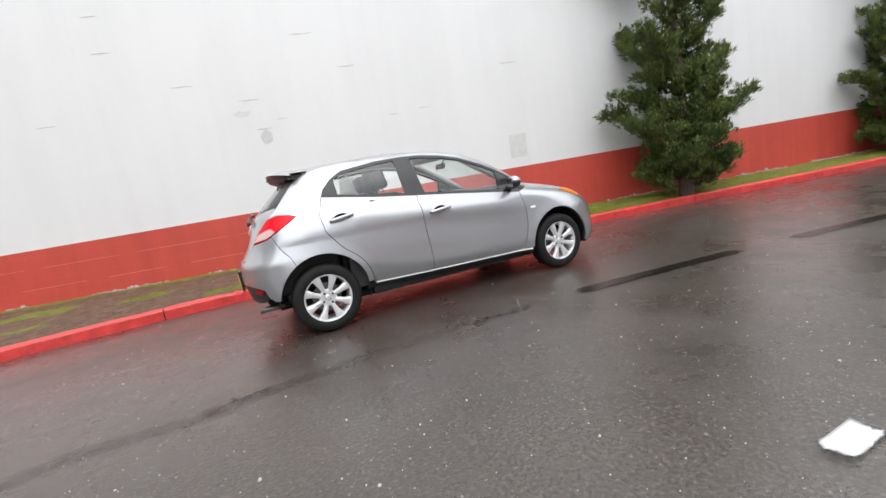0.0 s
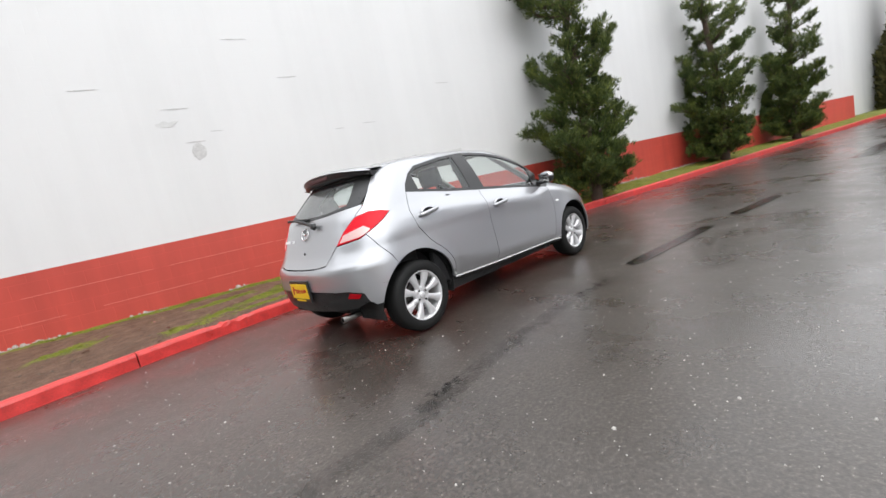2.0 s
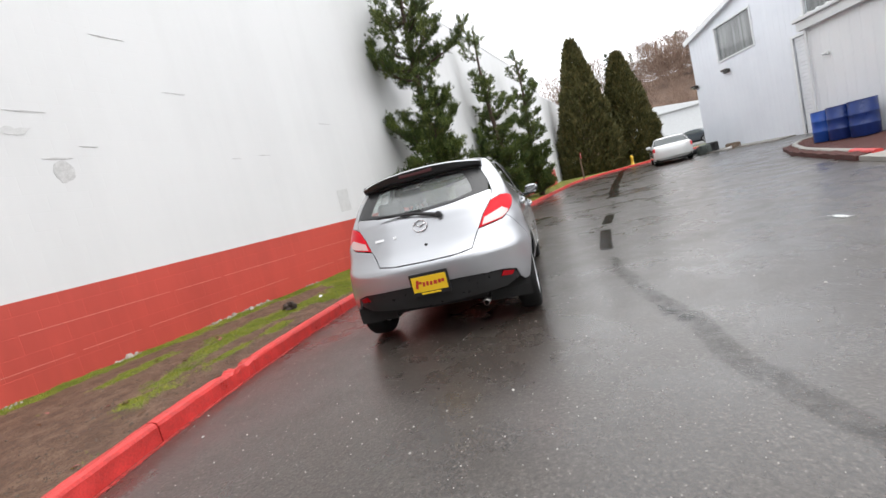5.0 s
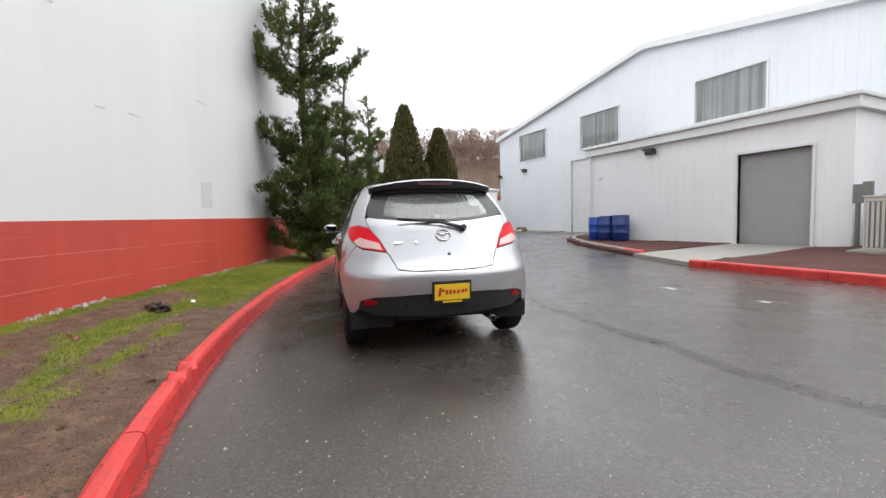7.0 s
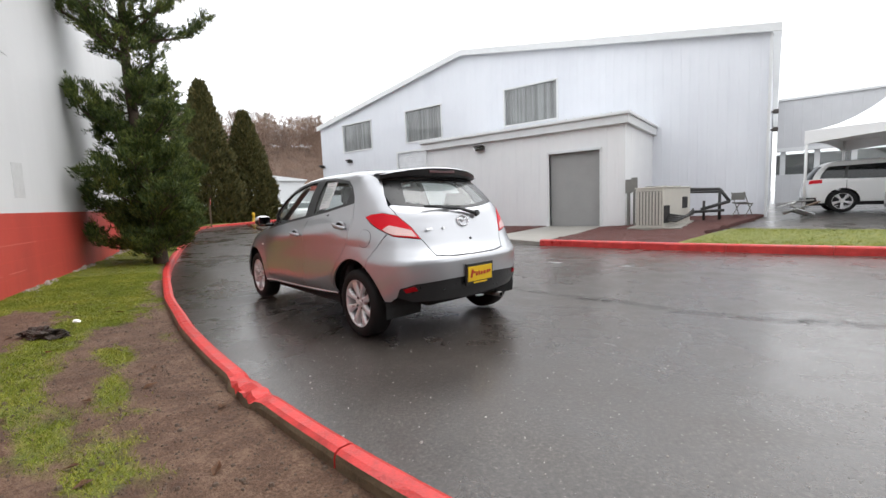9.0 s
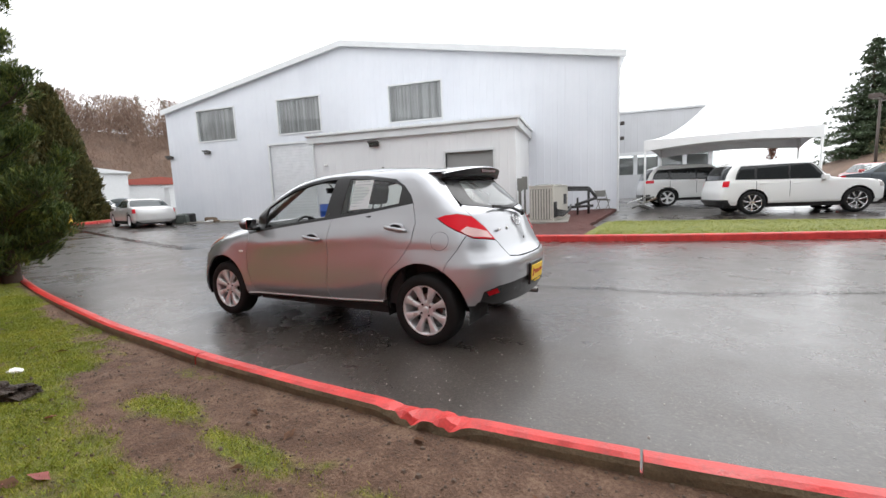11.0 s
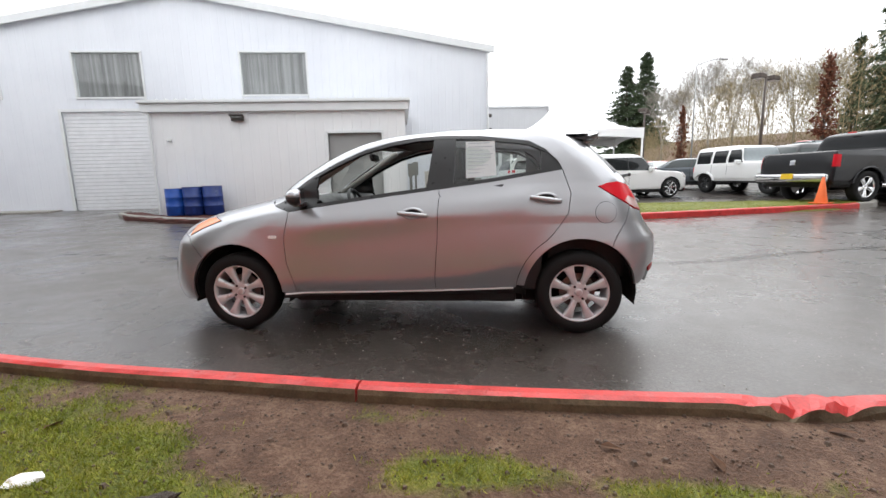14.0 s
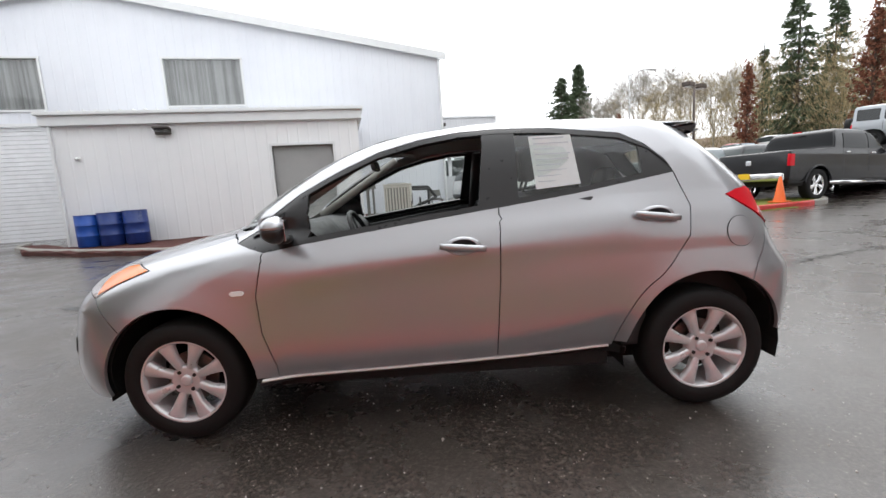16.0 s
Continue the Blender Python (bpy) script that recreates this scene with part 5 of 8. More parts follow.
    c0, c1 = HATCH.at(HATCH.u_of_x(-.60, 1.09), 1.09), HATCH.at(HATCH.u_of_x(-.60, 1.35), 1.35)
    vs = [bm.verts.new(p) for p in ((-.475, c0.y - .003, 1.095), (-.685, c0.y - .003, 1.11), (-.675, c1.y - .003, 1.350), (-.470, c1.y - .003, 1.350))]
    f = bm.faces.new(vs)
    bmesh.ops.solidify(bm, geom=[f], thickness=0.001)
    sheet_ob = part("price_sheet", bm, PAPER, car, "white printed price sheet taped to the glass")
    for k in range(9):
        z = 1.335 - k * .026
        g = (z - 1.09) / .26
        yy = c0.y + (c1.y - c0.y) * g + .0005
        bm = bmesh.new()
        wd = (.15, .17, .10, .17, .16, .12, .17, .14, .16)[k]
        vs = [bm.verts.new(p) for p in ((-.49, yy, z), (-.49 - wd, yy, z), (-.49 - wd, yy - .0015, z + .006), (-.49, yy - .0015, z + .006))]
        bm.faces.new(vs)
        part("text_bar", bm, INK, sheet_ob)
    return car


hatchback = build_hatchback()


# ---- plants ----
def foliage_material(name, dark, mid, light, rough=0.65):
    m, n, l, b = material(name)
    geo, tex = n.new("ShaderNodeNewGeometry"), noise_node(n, l, 2.6, 4, 0.6)
    mix = n.new("ShaderNodeMath")
    mix.operation = "MULTIPLY_ADD"
    mix.inputs[1].default_value = 0.38
    l.new(geo.outputs["Random Per Island"], mix.inputs[0])
    sub = n.new("ShaderNodeMath")
    sub.operation = "MULTIPLY"
    sub.inputs[1].default_value = 0.72
    l.new(tex.outputs[0], sub.inputs[0])
    l.new(sub.outputs[0], mix.inputs[2])
    r = ramp(n, l, mix.outputs[0], [(0.2, dark), (0.55, mid), (0.85, light)])
    l.new(r.outputs[0], b.inputs["Base Color"])
    b.inputs["Roughness"].default_value = rough
    b.inputs["Specular IOR Level"].default_value = 0.3
    return m


BARK = surface("brown_bark", (0.075, 0.05, 0.035), 0.85, vary=0.45, scale=12, fine=60, relief=0.8, depth=0.02)
JUNIPER = foliage_material("juniper_leaf", (0.014, 0.026, 0.008), (0.056, 0.086, 0.020), (0.21, 0.235, 0.048))
CYPRESS = foliage_material("cypress_leaf", (0.030, 0.032, 0.010), (0.070, 0.068, 0.020), (0.14, 0.105, 0.036))
FIR = foliage_material("fir_needles", (0.024, 0.042, 0.022), (0.062, 0.090, 0.046), (0.12, 0.155, 0.08))
TWIGS = foliage_material("bare_twigs", (0.20, 0.18, 0.155), (0.32, 0.295, 0.26), (0.45, 0.42, 0.38), 0.9)
BRUSH = foliage_material("brown_brush", (0.13, 0.085, 0.064), (0.22, 0.150, 0.115), (0.33, 0.24, 0.19), 0.9)
RUSSET = foliage_material("russet_leaves", (0.09, 0.030, 0.016), (0.17, 0.062, 0.035), (0.26, 0.11, 0.065), 0.85)
OLIVE = foliage_material("olive_brush", (0.19, 0.145, 0.075), (0.31, 0.245, 0.135), (0.45, 0.37, 0.22), 0.9)
GRASS = foliage_material("grass_blades", (0.075, 0.11, 0.010), (0.20, 0.24, 0.024), (0.40, 0.37, 0.06))


class Sprays:
    """Collects small leaf quads into one mesh."""

    def __init__(self, seed):
        self.verts, self.faces, self.rnd = [], [], random.Random(seed)

    def leaf(self, base, way, length, width):
        r = self.rnd
        side = way.cross(Vector((r.uniform(-1, 1), r.uniform(-1, 1), r.uniform(-1, 1))))
        if side.length < 1e-5:
            side = Vector((1, 0, 0))
        side = side.normalized() * width
        k = len(self.verts)
        mid = base + way * (length * 0.45)
        self.verts += [base, mid + side, base + way * length, mid - side]
        self.faces.append((k, k + 1, k + 2, k + 3))

    def tuft(self, centre, way, size, count, spread=0.8, thin=0.16):
        r = self.rnd
        for _ in range(count):
            d = (way + Vector((r.gauss(0, spread), r.gauss(0, spread), r.gauss(0, spread)))).normalized()
            at = centre + Vector((r.uniform(-1, 1), r.uniform(-1, 1), r.uniform(-1, 1))) * size * 0.35
            ln = size * r.uniform(0.55, 1.15)
            self.leaf(at, d, ln, ln * thin * r.uniform(0.7, 1.4))

    def mesh(self, name, mat, parent=None):
        me = bpy.data.meshes.new(name)
        me.from_pydata(self.verts, [], self.faces)
        me.materials.append(mat)
        ob = new(name, me)
        if parent is not None:
            ob.parent = parent
        return ob


def limb_mesh(bm, pts, r0, r1, sides=6):
    prev = None
    for i, p in enumerate(pts):
        f = i / (len(pts) - 1)
        d = (pts[min(len(pts) - 1, i + 1)] - pts[max(0, i - 1)]).normalized()
        a = d.orthogonal().normalized()
        b = d.cross(a)
        r = r0 + (r1 - r0) * f
        ring = [bm.verts.new(p + (a * math.cos(2 * math.pi * k / sides) + b * math.sin(2 * math.pi * k / sides)) * r) for k in range(sides)]
        if prev:
            for k in range(sides):
                bm.faces.new((prev[k], prev[(k + 1) % sides], ring[(k + 1) % sides], ring[k]))
        prev = ring


def juniper(x, y, height, radius, seed, label, gaps=0.0, lean=(0, 0), reach=()):
    """A twisted juniper: leaning stem, upswept limbs with flat dark tufts. reach: (height, turn, length) of stray limbs."""
    z0 = strip_height(x, y) - 0.05
    tree = thing("juniper_tree", label, "tree", "junipers along the wall", at=pose(x, y, z0))
    rnd = random.Random(seed)
    stem = []
    for i in range(15):
        f = i / 14
        stem.append(Vector((lean[0] * f * f + 0.12 * math.sin(f * 7 + seed), lean[1] * f + 0.10 * math.cos(f * 6 + seed * 2), height * f)))
    bm = bmesh.new()
    limb_mesh(bm, stem, 0.14, 0.02, 8)
    sprays = Sprays(seed)
    wall_gap = (wall_y(x) - y) * math.cos(radians(WALL_A))
    nrm = Vector((-math.sin(radians(WALL_A)), math.cos(radians(WALL_A)), 0))
    limbs = []
    count = int(height * 9.5)
    for i in range(count):
        f = 0.02 + 0.96 * ((i + 0.5) / count) ** 1.15
        shape = min(1.0, 0.85 + 1.2 * f) * (1 - f) ** 0.75 + 0.10
        if (rnd.random() < gaps and f > 0.3) or (f > 0.40 and rnd.random() < 0.22 + 0.26 * f):
            continue
        limbs.append((f * height, i * 2.399 + rnd.uniform(-0.5, 0.5), radius * shape * rnd.uniform(0.5, 1.2 + 0.45 * f), rnd.uniform(0.15, 0.55) + 0.55 * f))
    for z, turn, ln in reach:
        limbs.append((z, radians(turn), ln, 0.5))

    def clear(p, gap):
        over = p.dot(nrm) - (wall_gap - gap)
        return p - nrm * over if over > 0 else p

    def clump(p, way, size, many):
        """A rounded upswept bunch of fine sprays."""
        for _ in range(many):
            d = (way + Vector((rnd.gauss(0, .30), rnd.gauss(0, .30), rnd.gauss(.18, .28)))).normalized()
            q = clear(p + d * (size * rnd.uniform(-0.1, 0.7)) + Vector((rnd.gauss(0, .28), rnd.gauss(0, .28), rnd.gauss(0, .16))) * size, 0.1)
            sprays.tuft(q, d, size * 0.52, 12, 0.34, 0.072)

    for z, turn, ln, up in limbs:
        away = -Vector((math.cos(turn), math.sin(turn), 0)).dot(nrm)
        if away > 0.2 and z < 0.5 * height:
            ln *= 1 - 0.34 * away
        k = min(13, int(z / height * 14))
        root = stem[k].lerp(stem[k + 1], z / height * 14 - k)
        out = Vector((math.cos(turn), math.sin(turn), 0))
        pts = []
        n = max(4, int(ln / 0.16))
        for j in range(n + 1):
            g = j / n
            p = root + out * (ln * g) + Vector((0, 0, ln * up * g ** 1.8)) + Vector((0.07 * math.sin(g * 9 + turn * 3), 0.07 * math.cos(g * 8 + turn), 0.04 * math.sin(g * 7 + turn)))
            pts.append(clear(p, 0.12))
        limb_mesh(bm, pts, 0.020 + 0.012 * ln, 0.006, 5)
        for j, p in enumerate(pts):
            g = j / n
            if g < 0.12:
                continue
            d = (pts[min(n, j + 1)] - pts[max(0, j - 1)]).normalized()
            clump(p, (d + Vector((0, 0, 0.4))).normalized(), (0.29 - 0.09 * g) * (1.05 - 0.52 * z / height), 12)
            side = d.cross(Vector((0, 0, 1)))
            for s in (-1, 1):
                if g > 0.95 or rnd.random() < 0.10 + 0.45 * max(0.0, z / height - 0.4):
                    continue
                e = (d * 0.7 + side * s * rnd.uniform(0.6, 1.1) + Vector((0, 0, rnd.uniform(0.15, 0.6)))).normalized()
                reach_b = rnd.uniform(0.22, 0.45) * (1.1 - 0.5 * g)
                tip = clear(p + e * reach_b, 0.1)
                limb_mesh(bm, [p, p.lerp(tip, 0.5), tip], 0.010, 0.004, 4)
                clump(p.lerp(tip, 0.55), (e + Vector((0, 0, 0.4))).normalized(), 0.23 - 0.07 * z / height, 8)
                clump(tip, (e + Vector((0, 0, 0.6))).normalized(), 0.21 - 0.06 * z / height, 10)
        clump(pts[-1], ((pts[-1] - pts[-2]).normalized() + Vector((0, 0, 0.5))).normalized(), 0.20, 9)
    for j in range(12):
        clump(stem[-1] - Vector((0, 0, j * 0.10)), Vector((0, 0, 1)), 0.18, 5)
    part("trunk", bm, BARK, tree, smooth=True)
    sprays.mesh("crown", JUNIPER, tree)
    return tree


def cypress(x, y, height, radius, seed, label):
    z0 = land(x, y)
    tree = thing("cypress_tree", label, "tree", "cypresses beyond the wall", at=pose(x, y, z0))
    rnd = random.Random(seed)
    bm = bmesh.new()
    rod(bm, (0, 0, -0.1), (0, 0, height * 0.9), 0.22, 0.03, 10)
    part("trunk", bm, BARK, tree)
    sprays = Sprays(seed)
    bm = bmesh.new()
    for i in range(9000):
        f = rnd.random() ** 1.35
        z = 0.1 + f * (height - 0.3)
        a = rnd.uniform(0, 2 * math.pi)
        rr = radius * (0.92 + 0.45 * f if f < 0.18 else 1.0) * ((1 - f) ** 0.80 + 0.03) * (0.86 + 0.16 * noise.noise((math.cos(a) * 2.2, math.sin(a) * 2.2, z * 0.9 + seed)))
        rr *= rnd.uniform(0.82, 1.02)
        p = Vector((rr * math.cos(a), rr * math.sin(a), z))
        sprays.tuft(p, Vector((math.cos(a) * 0.5, math.sin(a) * 0.5, 0.9)).normalized(), rnd.uniform(0.22, 0.42), 5, 0.35, 0.16)
    sprays.mesh("crown", CYPRESS, tree)
    return tree


def conifer(x, y, z0, height, radius, seed, label, group="", dense=6, leaf=0.030):
    """A fir: whorls of drooping boughs with uneven lengths, gaps between them and a thin leader."""
    tree = thing("fir_tree", label, "tree", group, at=pose(x, y, z0))
    bm = bmesh.new()
    rod(bm, (0, 0, -1), (0, 0, height * 0.97), height * 0.016, 0.03, 8)
    sprays = Sprays(seed)
    rnd = random.Random(seed)
    layers = int(height * 1.5)
    for i in range(layers):
        f = 0.06 + 0.92 * i / layers
        whorl = rnd.uniform(0.7, 1.15)
        for k in range(max(4, int(dense * (1 - 0.6 * f)))):
            a = rnd.uniform(0, 2 * math.pi)
            ln = radius * (1 - f) ** 1.0 * whorl * rnd.uniform(0.5, 1.1) + 0.012 * height
            z = f * height + rnd.uniform(-.3, .3)
            out = Vector((math.cos(a), math.sin(a), 0))
            droop = rnd.uniform(0.12, 0.40)
            tip = out * ln + Vector((0, 0, z - droop * ln))
            rod(bm, (0, 0, z), tip, 0.012 + 0.01 * ln, 0.006, 4, False)
            n = max(3, int(ln / (height * 0.028)))
            for j in range(1, n + 1):
                g = j / n
                p = out * (ln * g) + Vector((0, 0, z - droop * ln * g ** 1.4 + 0.10 * ln * g ** 4))
                side = Vector((-out.y, out.x, 0))
                wide = (1.1 - g) * ln * 0.28
                for s in (-1, 0, 1):
                    q = p + side * (s * wide * rnd.uniform(.4, 1.1))
                    sprays.tuft(q, (out * 0.8 + side * s * 0.7 + Vector((0, 0, -0.30))).normalized(), height * leaf * rnd.uniform(.7, 1.15), 8, 0.42, 0.14)
    for j in range(14):
        sprays.tuft(Vector((0, 0, height * (0.93 + 0.07 * j / 13))), Vector((0, 0, 1)), height * leaf * .6, 5, 0.5, 0.10)
    part("trunk", bm, BARK, tree)
    sprays.mesh("crown", FIR, tree)
    return tree


def bare_tree(x, y, z0, height, seed, label, mat=None, spread=0.32, group="", leafy=0):
    """A leafless tree: forking limbs down to a haze of fine twigs."""
    tree = thing("bare_tree", label, "tree", group, at=pose(x, y, z0))
    rnd = random.Random(seed)
    bm = bmesh.new()
    rod(bm, (0, 0, -1), (0, 0, height * 0.30), height * 0.011, height * 0.008, 7)
    sprays = Sprays(seed)

    def grow(p, d, ln, r, depth):
        q = p + d * ln
        rod(bm, p, q, r, r * 0.6, 5 if depth > 1 else 3, False)
        if depth == 0:
            for _ in range(13):
                e = (d + Vector((rnd.gauss(0, .6), rnd.gauss(0, .6), rnd.gauss(0.15, .4)))).normalized()
                sprays.leaf(p.lerp(q, rnd.random()), e, ln * rnd.uniform(0.6, 1.3), height * 0.0006)
            return
        for _ in range(3 if depth > 2 else 4):
            e = (d + Vector((rnd.gauss(0, spread * 1.6), rnd.gauss(0, spread * 1.6), rnd.uniform(0.0, 0.40)))).normalized()
            grow(p.lerp(q, rnd.uniform(0.35, 1.0)), e, ln * rnd.uniform(0.58, 0.84), r * 0.55, depth - 1)

    top = Vector((0, 0, height * 0.30))
    for k in range(5):
        a = k * 1.3 + rnd.random()
        grow(top - Vector((0, 0, rnd.uniform(0, height * 0.12))), Vector((math.cos(a) * spread, math.sin(a) * spread, 1)).normalized(), height * 0.27, height * 0.0048, 3)
    part("trunk", bm, mat or TWIGS, tree)
    sprays.mesh("crown", mat or TWIGS, tree)
    return tree


def columnar_tree(x, y, z0, height, radius, seed, label):
    tree = thing("columnar_tree", label, "tree", "russet trees on the bank", at=pose(x, y, z0))
    rnd = random.Random(seed)
    bm = bmesh.new()
    rod(bm, (0, 0, -0.5), (0, 0, height * 0.9), height * 0.015, 0.03, 7)
    part("trunk", bm, BARK, tree)
    sprays = Sprays(seed)
    twigs = bmesh.new()
    for i in range(150):
        f = rnd.random()
        a = rnd.uniform(0, 6.283)
        rr = radius * math.sin(math.pi * min(1, f * 0.8 + 0.16)) ** 0.7 * (1 - f) ** 0.35 * rnd.uniform(0.45, 1.15)
        out = Vector((math.cos(a), math.sin(a), 0))
        root, tip = Vector((0, 0, height * (0.05 + 0.80 * f))), out * rr + Vector((0, 0, height * (0.08 + 0.92 * f)))
        rod(twigs, root, tip, 0.02, 0.006, 4, False)
        for j in range(7):
            p = root.lerp(tip, 0.25 + 0.75 * j / 6) + Vector((rnd.gauss(0, .10), rnd.gauss(0, .10), rnd.gauss(0, .12)))
            sprays.tuft(p, (out * .5 + Vector((0, 0, -.2))).normalized(), height * 0.020, 5, 0.8, 0.34)
    part("twigs", twigs, BARK, tree)
    sprays.mesh("crown", RUSSET, tree)
    return tree


juniper(6.15, 1.32, 7.9, 1.24, 11, "tall dark green twisted juniper close to the wall", 0.05, (0.1, 0.0), ((4.5, 100, 1.5), (4.4, -92, 1.6), (2.7, 105, 1.2), (5.6, 60, 1.0), (1.2, -20, 0.9), (2.2, -10, 0.9), (3.4, -75, 1.0), (5.4, -120, 0.9)))
juniper(12.4, 0.10, 6.9, 1.2, 23, "open two-stemmed juniper close to the wall", 0.25, (-0.6, 0.0), ((3.5, 10, 1.6), (4.2, 190, 1.2), (3.0, -40, 1.5), (4.8, 5, 1.0)))
juniper(17.3, -1.15, 7.2, 1.2, 37, "thin ragged juniper close to the wall end", 0.2, (0.3, 0.0), ((4.4, -10, 1.5), (3.6, 180, 1.2), (3.0, -20, 1.7), (1.6, -60, 1.4)))
cypress(31.8, -5.6, 10.6, 3.15, 41, "broad conical cypress, brownish green")
cypress(33.4, -9.0, 9.0, 2.95, 43, "conical cypress, brownish green")


# ---- the shed front: lamps, drums, mulch bed, kerb, air conditioner ----
SHED_M = shed_matrix()
DRUM_BLUE = surface("blue_drum_plastic", (0.012, 0.07, 0.34), 0.38, vary=0.2, scale=6, relief=0.1)
DRUM_NAVY = surface("navy_drum_paint", (0.012, 0.035, 0.17), 0.35, vary=0.25, scale=6, relief=0.1)
LAMP_BODY = surface("bronze_lamp_metal", (0.07, 0.06, 0.055), 0.45, metal=0.3, vary=0.2)
AC_BEIGE = surface("beige_ac_steel", (0.52, 0.50, 0.45), 0.45, vary=0.1, scale=4, relief=0.05)
AC_GRILL = surface("grey_ac_grill", (0.20, 0.20, 0.185), 0.5, metal=0.4, vary=0.15)
PLASTIC_WHITE = surface("white_plastic", (0.75, 0.75, 0.74), 0.4, vary=0.05, relief=0)
PIPE_BLACK = surface("black_pipe", (0.02, 0.02, 0.021), 0.5, vary=0.2)
WOOD = surface("weathered_wood", (0.13, 0.09, 0.06), 0.8, vary=0.4, scale=10, fine=90, relief=0.5, depth=0.01)


def wall_lamp(u, k, z, label):
    lamp = thing("wall_lamp", label, "lamp", "lamps on the shed", at=shed_matrix(k) @ pose(u, 0, z))
    bm = bmesh.new()
    box(bm, (0.40, 0.10, 0.16), pose(0, 0.09, 0), 0.02)
    body = part("housing", bm, LAMP_BODY, lamp)
    bm = bmesh.new()
    box(bm, (0.42, 0.24, 0.045), pose(0, 0.16, 0.075, 14, 0, 0), 0.01)
    part("hood", bm, LAMP_BODY, lamp)
    bm = bmesh.new()
    box(bm, (0.34, 0.14, 0.06), pose(0, 0.19, 0.01, 14, 0, 0), 0.015)
    part("lens", bm, PANE_GLASS, lamp)
    bm = bmesh.new()
    box(bm, (0.14, 0.06, 0.14), pose(0, 0.03, 0), 0.01)
    part("bracket", bm, LAMP_BODY, lamp)


wall_lamp(-1.03, ANNEX_K, 3.2, "bronze wall-pack lamp under the annex eave")
wall_lamp(11.15, 0.0, 4.02, "bronze wall-pack lamp on the shed front")
for z in (3.8, 3.2):
    bm = bmesh.new()
    box(bm, (0.16, 0.20, 0.14), pose(-0.16, 0, 0), 0.03)
    rod(bm, (0.03, 0, 0), (-0.10, 0, 0), 0.03, sides=8)
    solid("flood_lamp", bm, LAMP_BODY, "small dark flood lamp on the shed's side wall", "lamp", "flood lamps on the shed side", at=SHED_M @ pose(SHED_R, -0.35, z))
wall_lamp(13.9, 0.0, 3.9, "white wall-pack lamp near the shed corner")
bm = bmesh.new()
box(bm, (0.11, 0.07, 0.10), pose(0, 0.035, 0), 0.02)
rod(bm, (0, 0.06, 0), (0.03, 0.15, -0.02), 0.035, 0.028, 12)
solid("wall_camera", bm, PLASTIC_WHITE, "small white camera on the annex wall", "camera", at=shed_matrix(ANNEX_K) @ pose(1.15, 0.03, 2.55))


def ground_at(u, k):
    p = shed_matrix(k) @ Vector((u, 0, 0))
    return land(p.x, p.y), p


def drum(u, k, mat, label, r=0.29, h=0.88):
    g, p = ground_at(u, k)
    ob = thing("drum", label, "drum", "blue drums by the annex", at=pose(p.x, p.y, g + 0.10, 0, 0, u * 50))
    bm = bmesh.new()
    lathe(bm, [(0, 0), (r - .02, 0), (r, .02), (r, .28), (r + .012, .295), (r, .31), (r, .56), (r + .012, .575), (r, .59), (r, h - .02), (r - .008, h)], 36, "Z")
    bmesh.ops.recalc_face_normals(bm, faces=bm.faces)
    body = part("barrel", bm, mat, ob, smooth=True)
    bm = bmesh.new()
    lathe(bm, [(r - .008, h - 0.002), (r + .008, h - .002), (r + .008, h + .012), (r - .02, h + .012), (r - .03, h - .012), (0, h - .012)], 36, "Z")
    bmesh.ops.recalc_face_normals(bm, faces=bm.faces)
    lid = part("lid", bm, mat, ob, smooth=True)
    bm = bmesh.new()
    lathe(bm, [(0, .012), (.04, .012), (.04, -.012)], 16, "Z", pose(r * .6, 0, h))
    part("bung", bm, PLASTIC_WHITE, lid)
    return ob


drum(0.95, 4.5, DRUM_BLUE, "bright blue plastic drum", 0.28, 0.84)
drum(0.38, 4.55, DRUM_NAVY, "navy steel drum with ribs")
drum(-0.20, 4.5, DRUM_NAVY, "navy steel drum with ribs and scuffs", 0.29, 0.90)


def slab(name, pts, z, thick, mat, label, category, kind="structure", step=0.35, lift=0.0, rough=0.0):
    """A flat bed laid over the land from a plan outline."""
    bm = bmesh.new()
    vs = [bm.verts.new((x, y, 0)) for x, y in pts]
    f = bm.faces.new(vs)
    bmesh.ops.triangulate(bm, faces=[f])
    for _ in range(5):
        long = [e for e in bm.edges if e.calc_length() > step]
        if not long:
            break
        bmesh.ops.subdivide_edges(bm, edges=long, cuts=1)
        bmesh.ops.triangulate(bm, faces=bm.faces[:])
    for v in bm.verts:
        v.co.z = land(v.co.x, v.co.y) + z + rough * noise.noise((v.co.x * 2.3, v.co.y * 2.3, 7))
    if sum(f.normal.z for f in bm.faces) < 0:
        bmesh.ops.reverse_faces(bm, faces=bm.faces[:])
    border = [e for e in bm.edges if len(e.link_faces) == 1]
    made = bmesh.ops.extrude_edge_only(bm, edges=border)["geom"]
    for g in made:
        if isinstance(g, bmesh.types.BMVert):
            g.co.z -= thick
    return solid(name, bm, mat, label, category, kind=kind)


def shed_xy(u, k):
    p = shed_matrix(k) @ Vector((u, 0, 0))
    return p.x, p.y


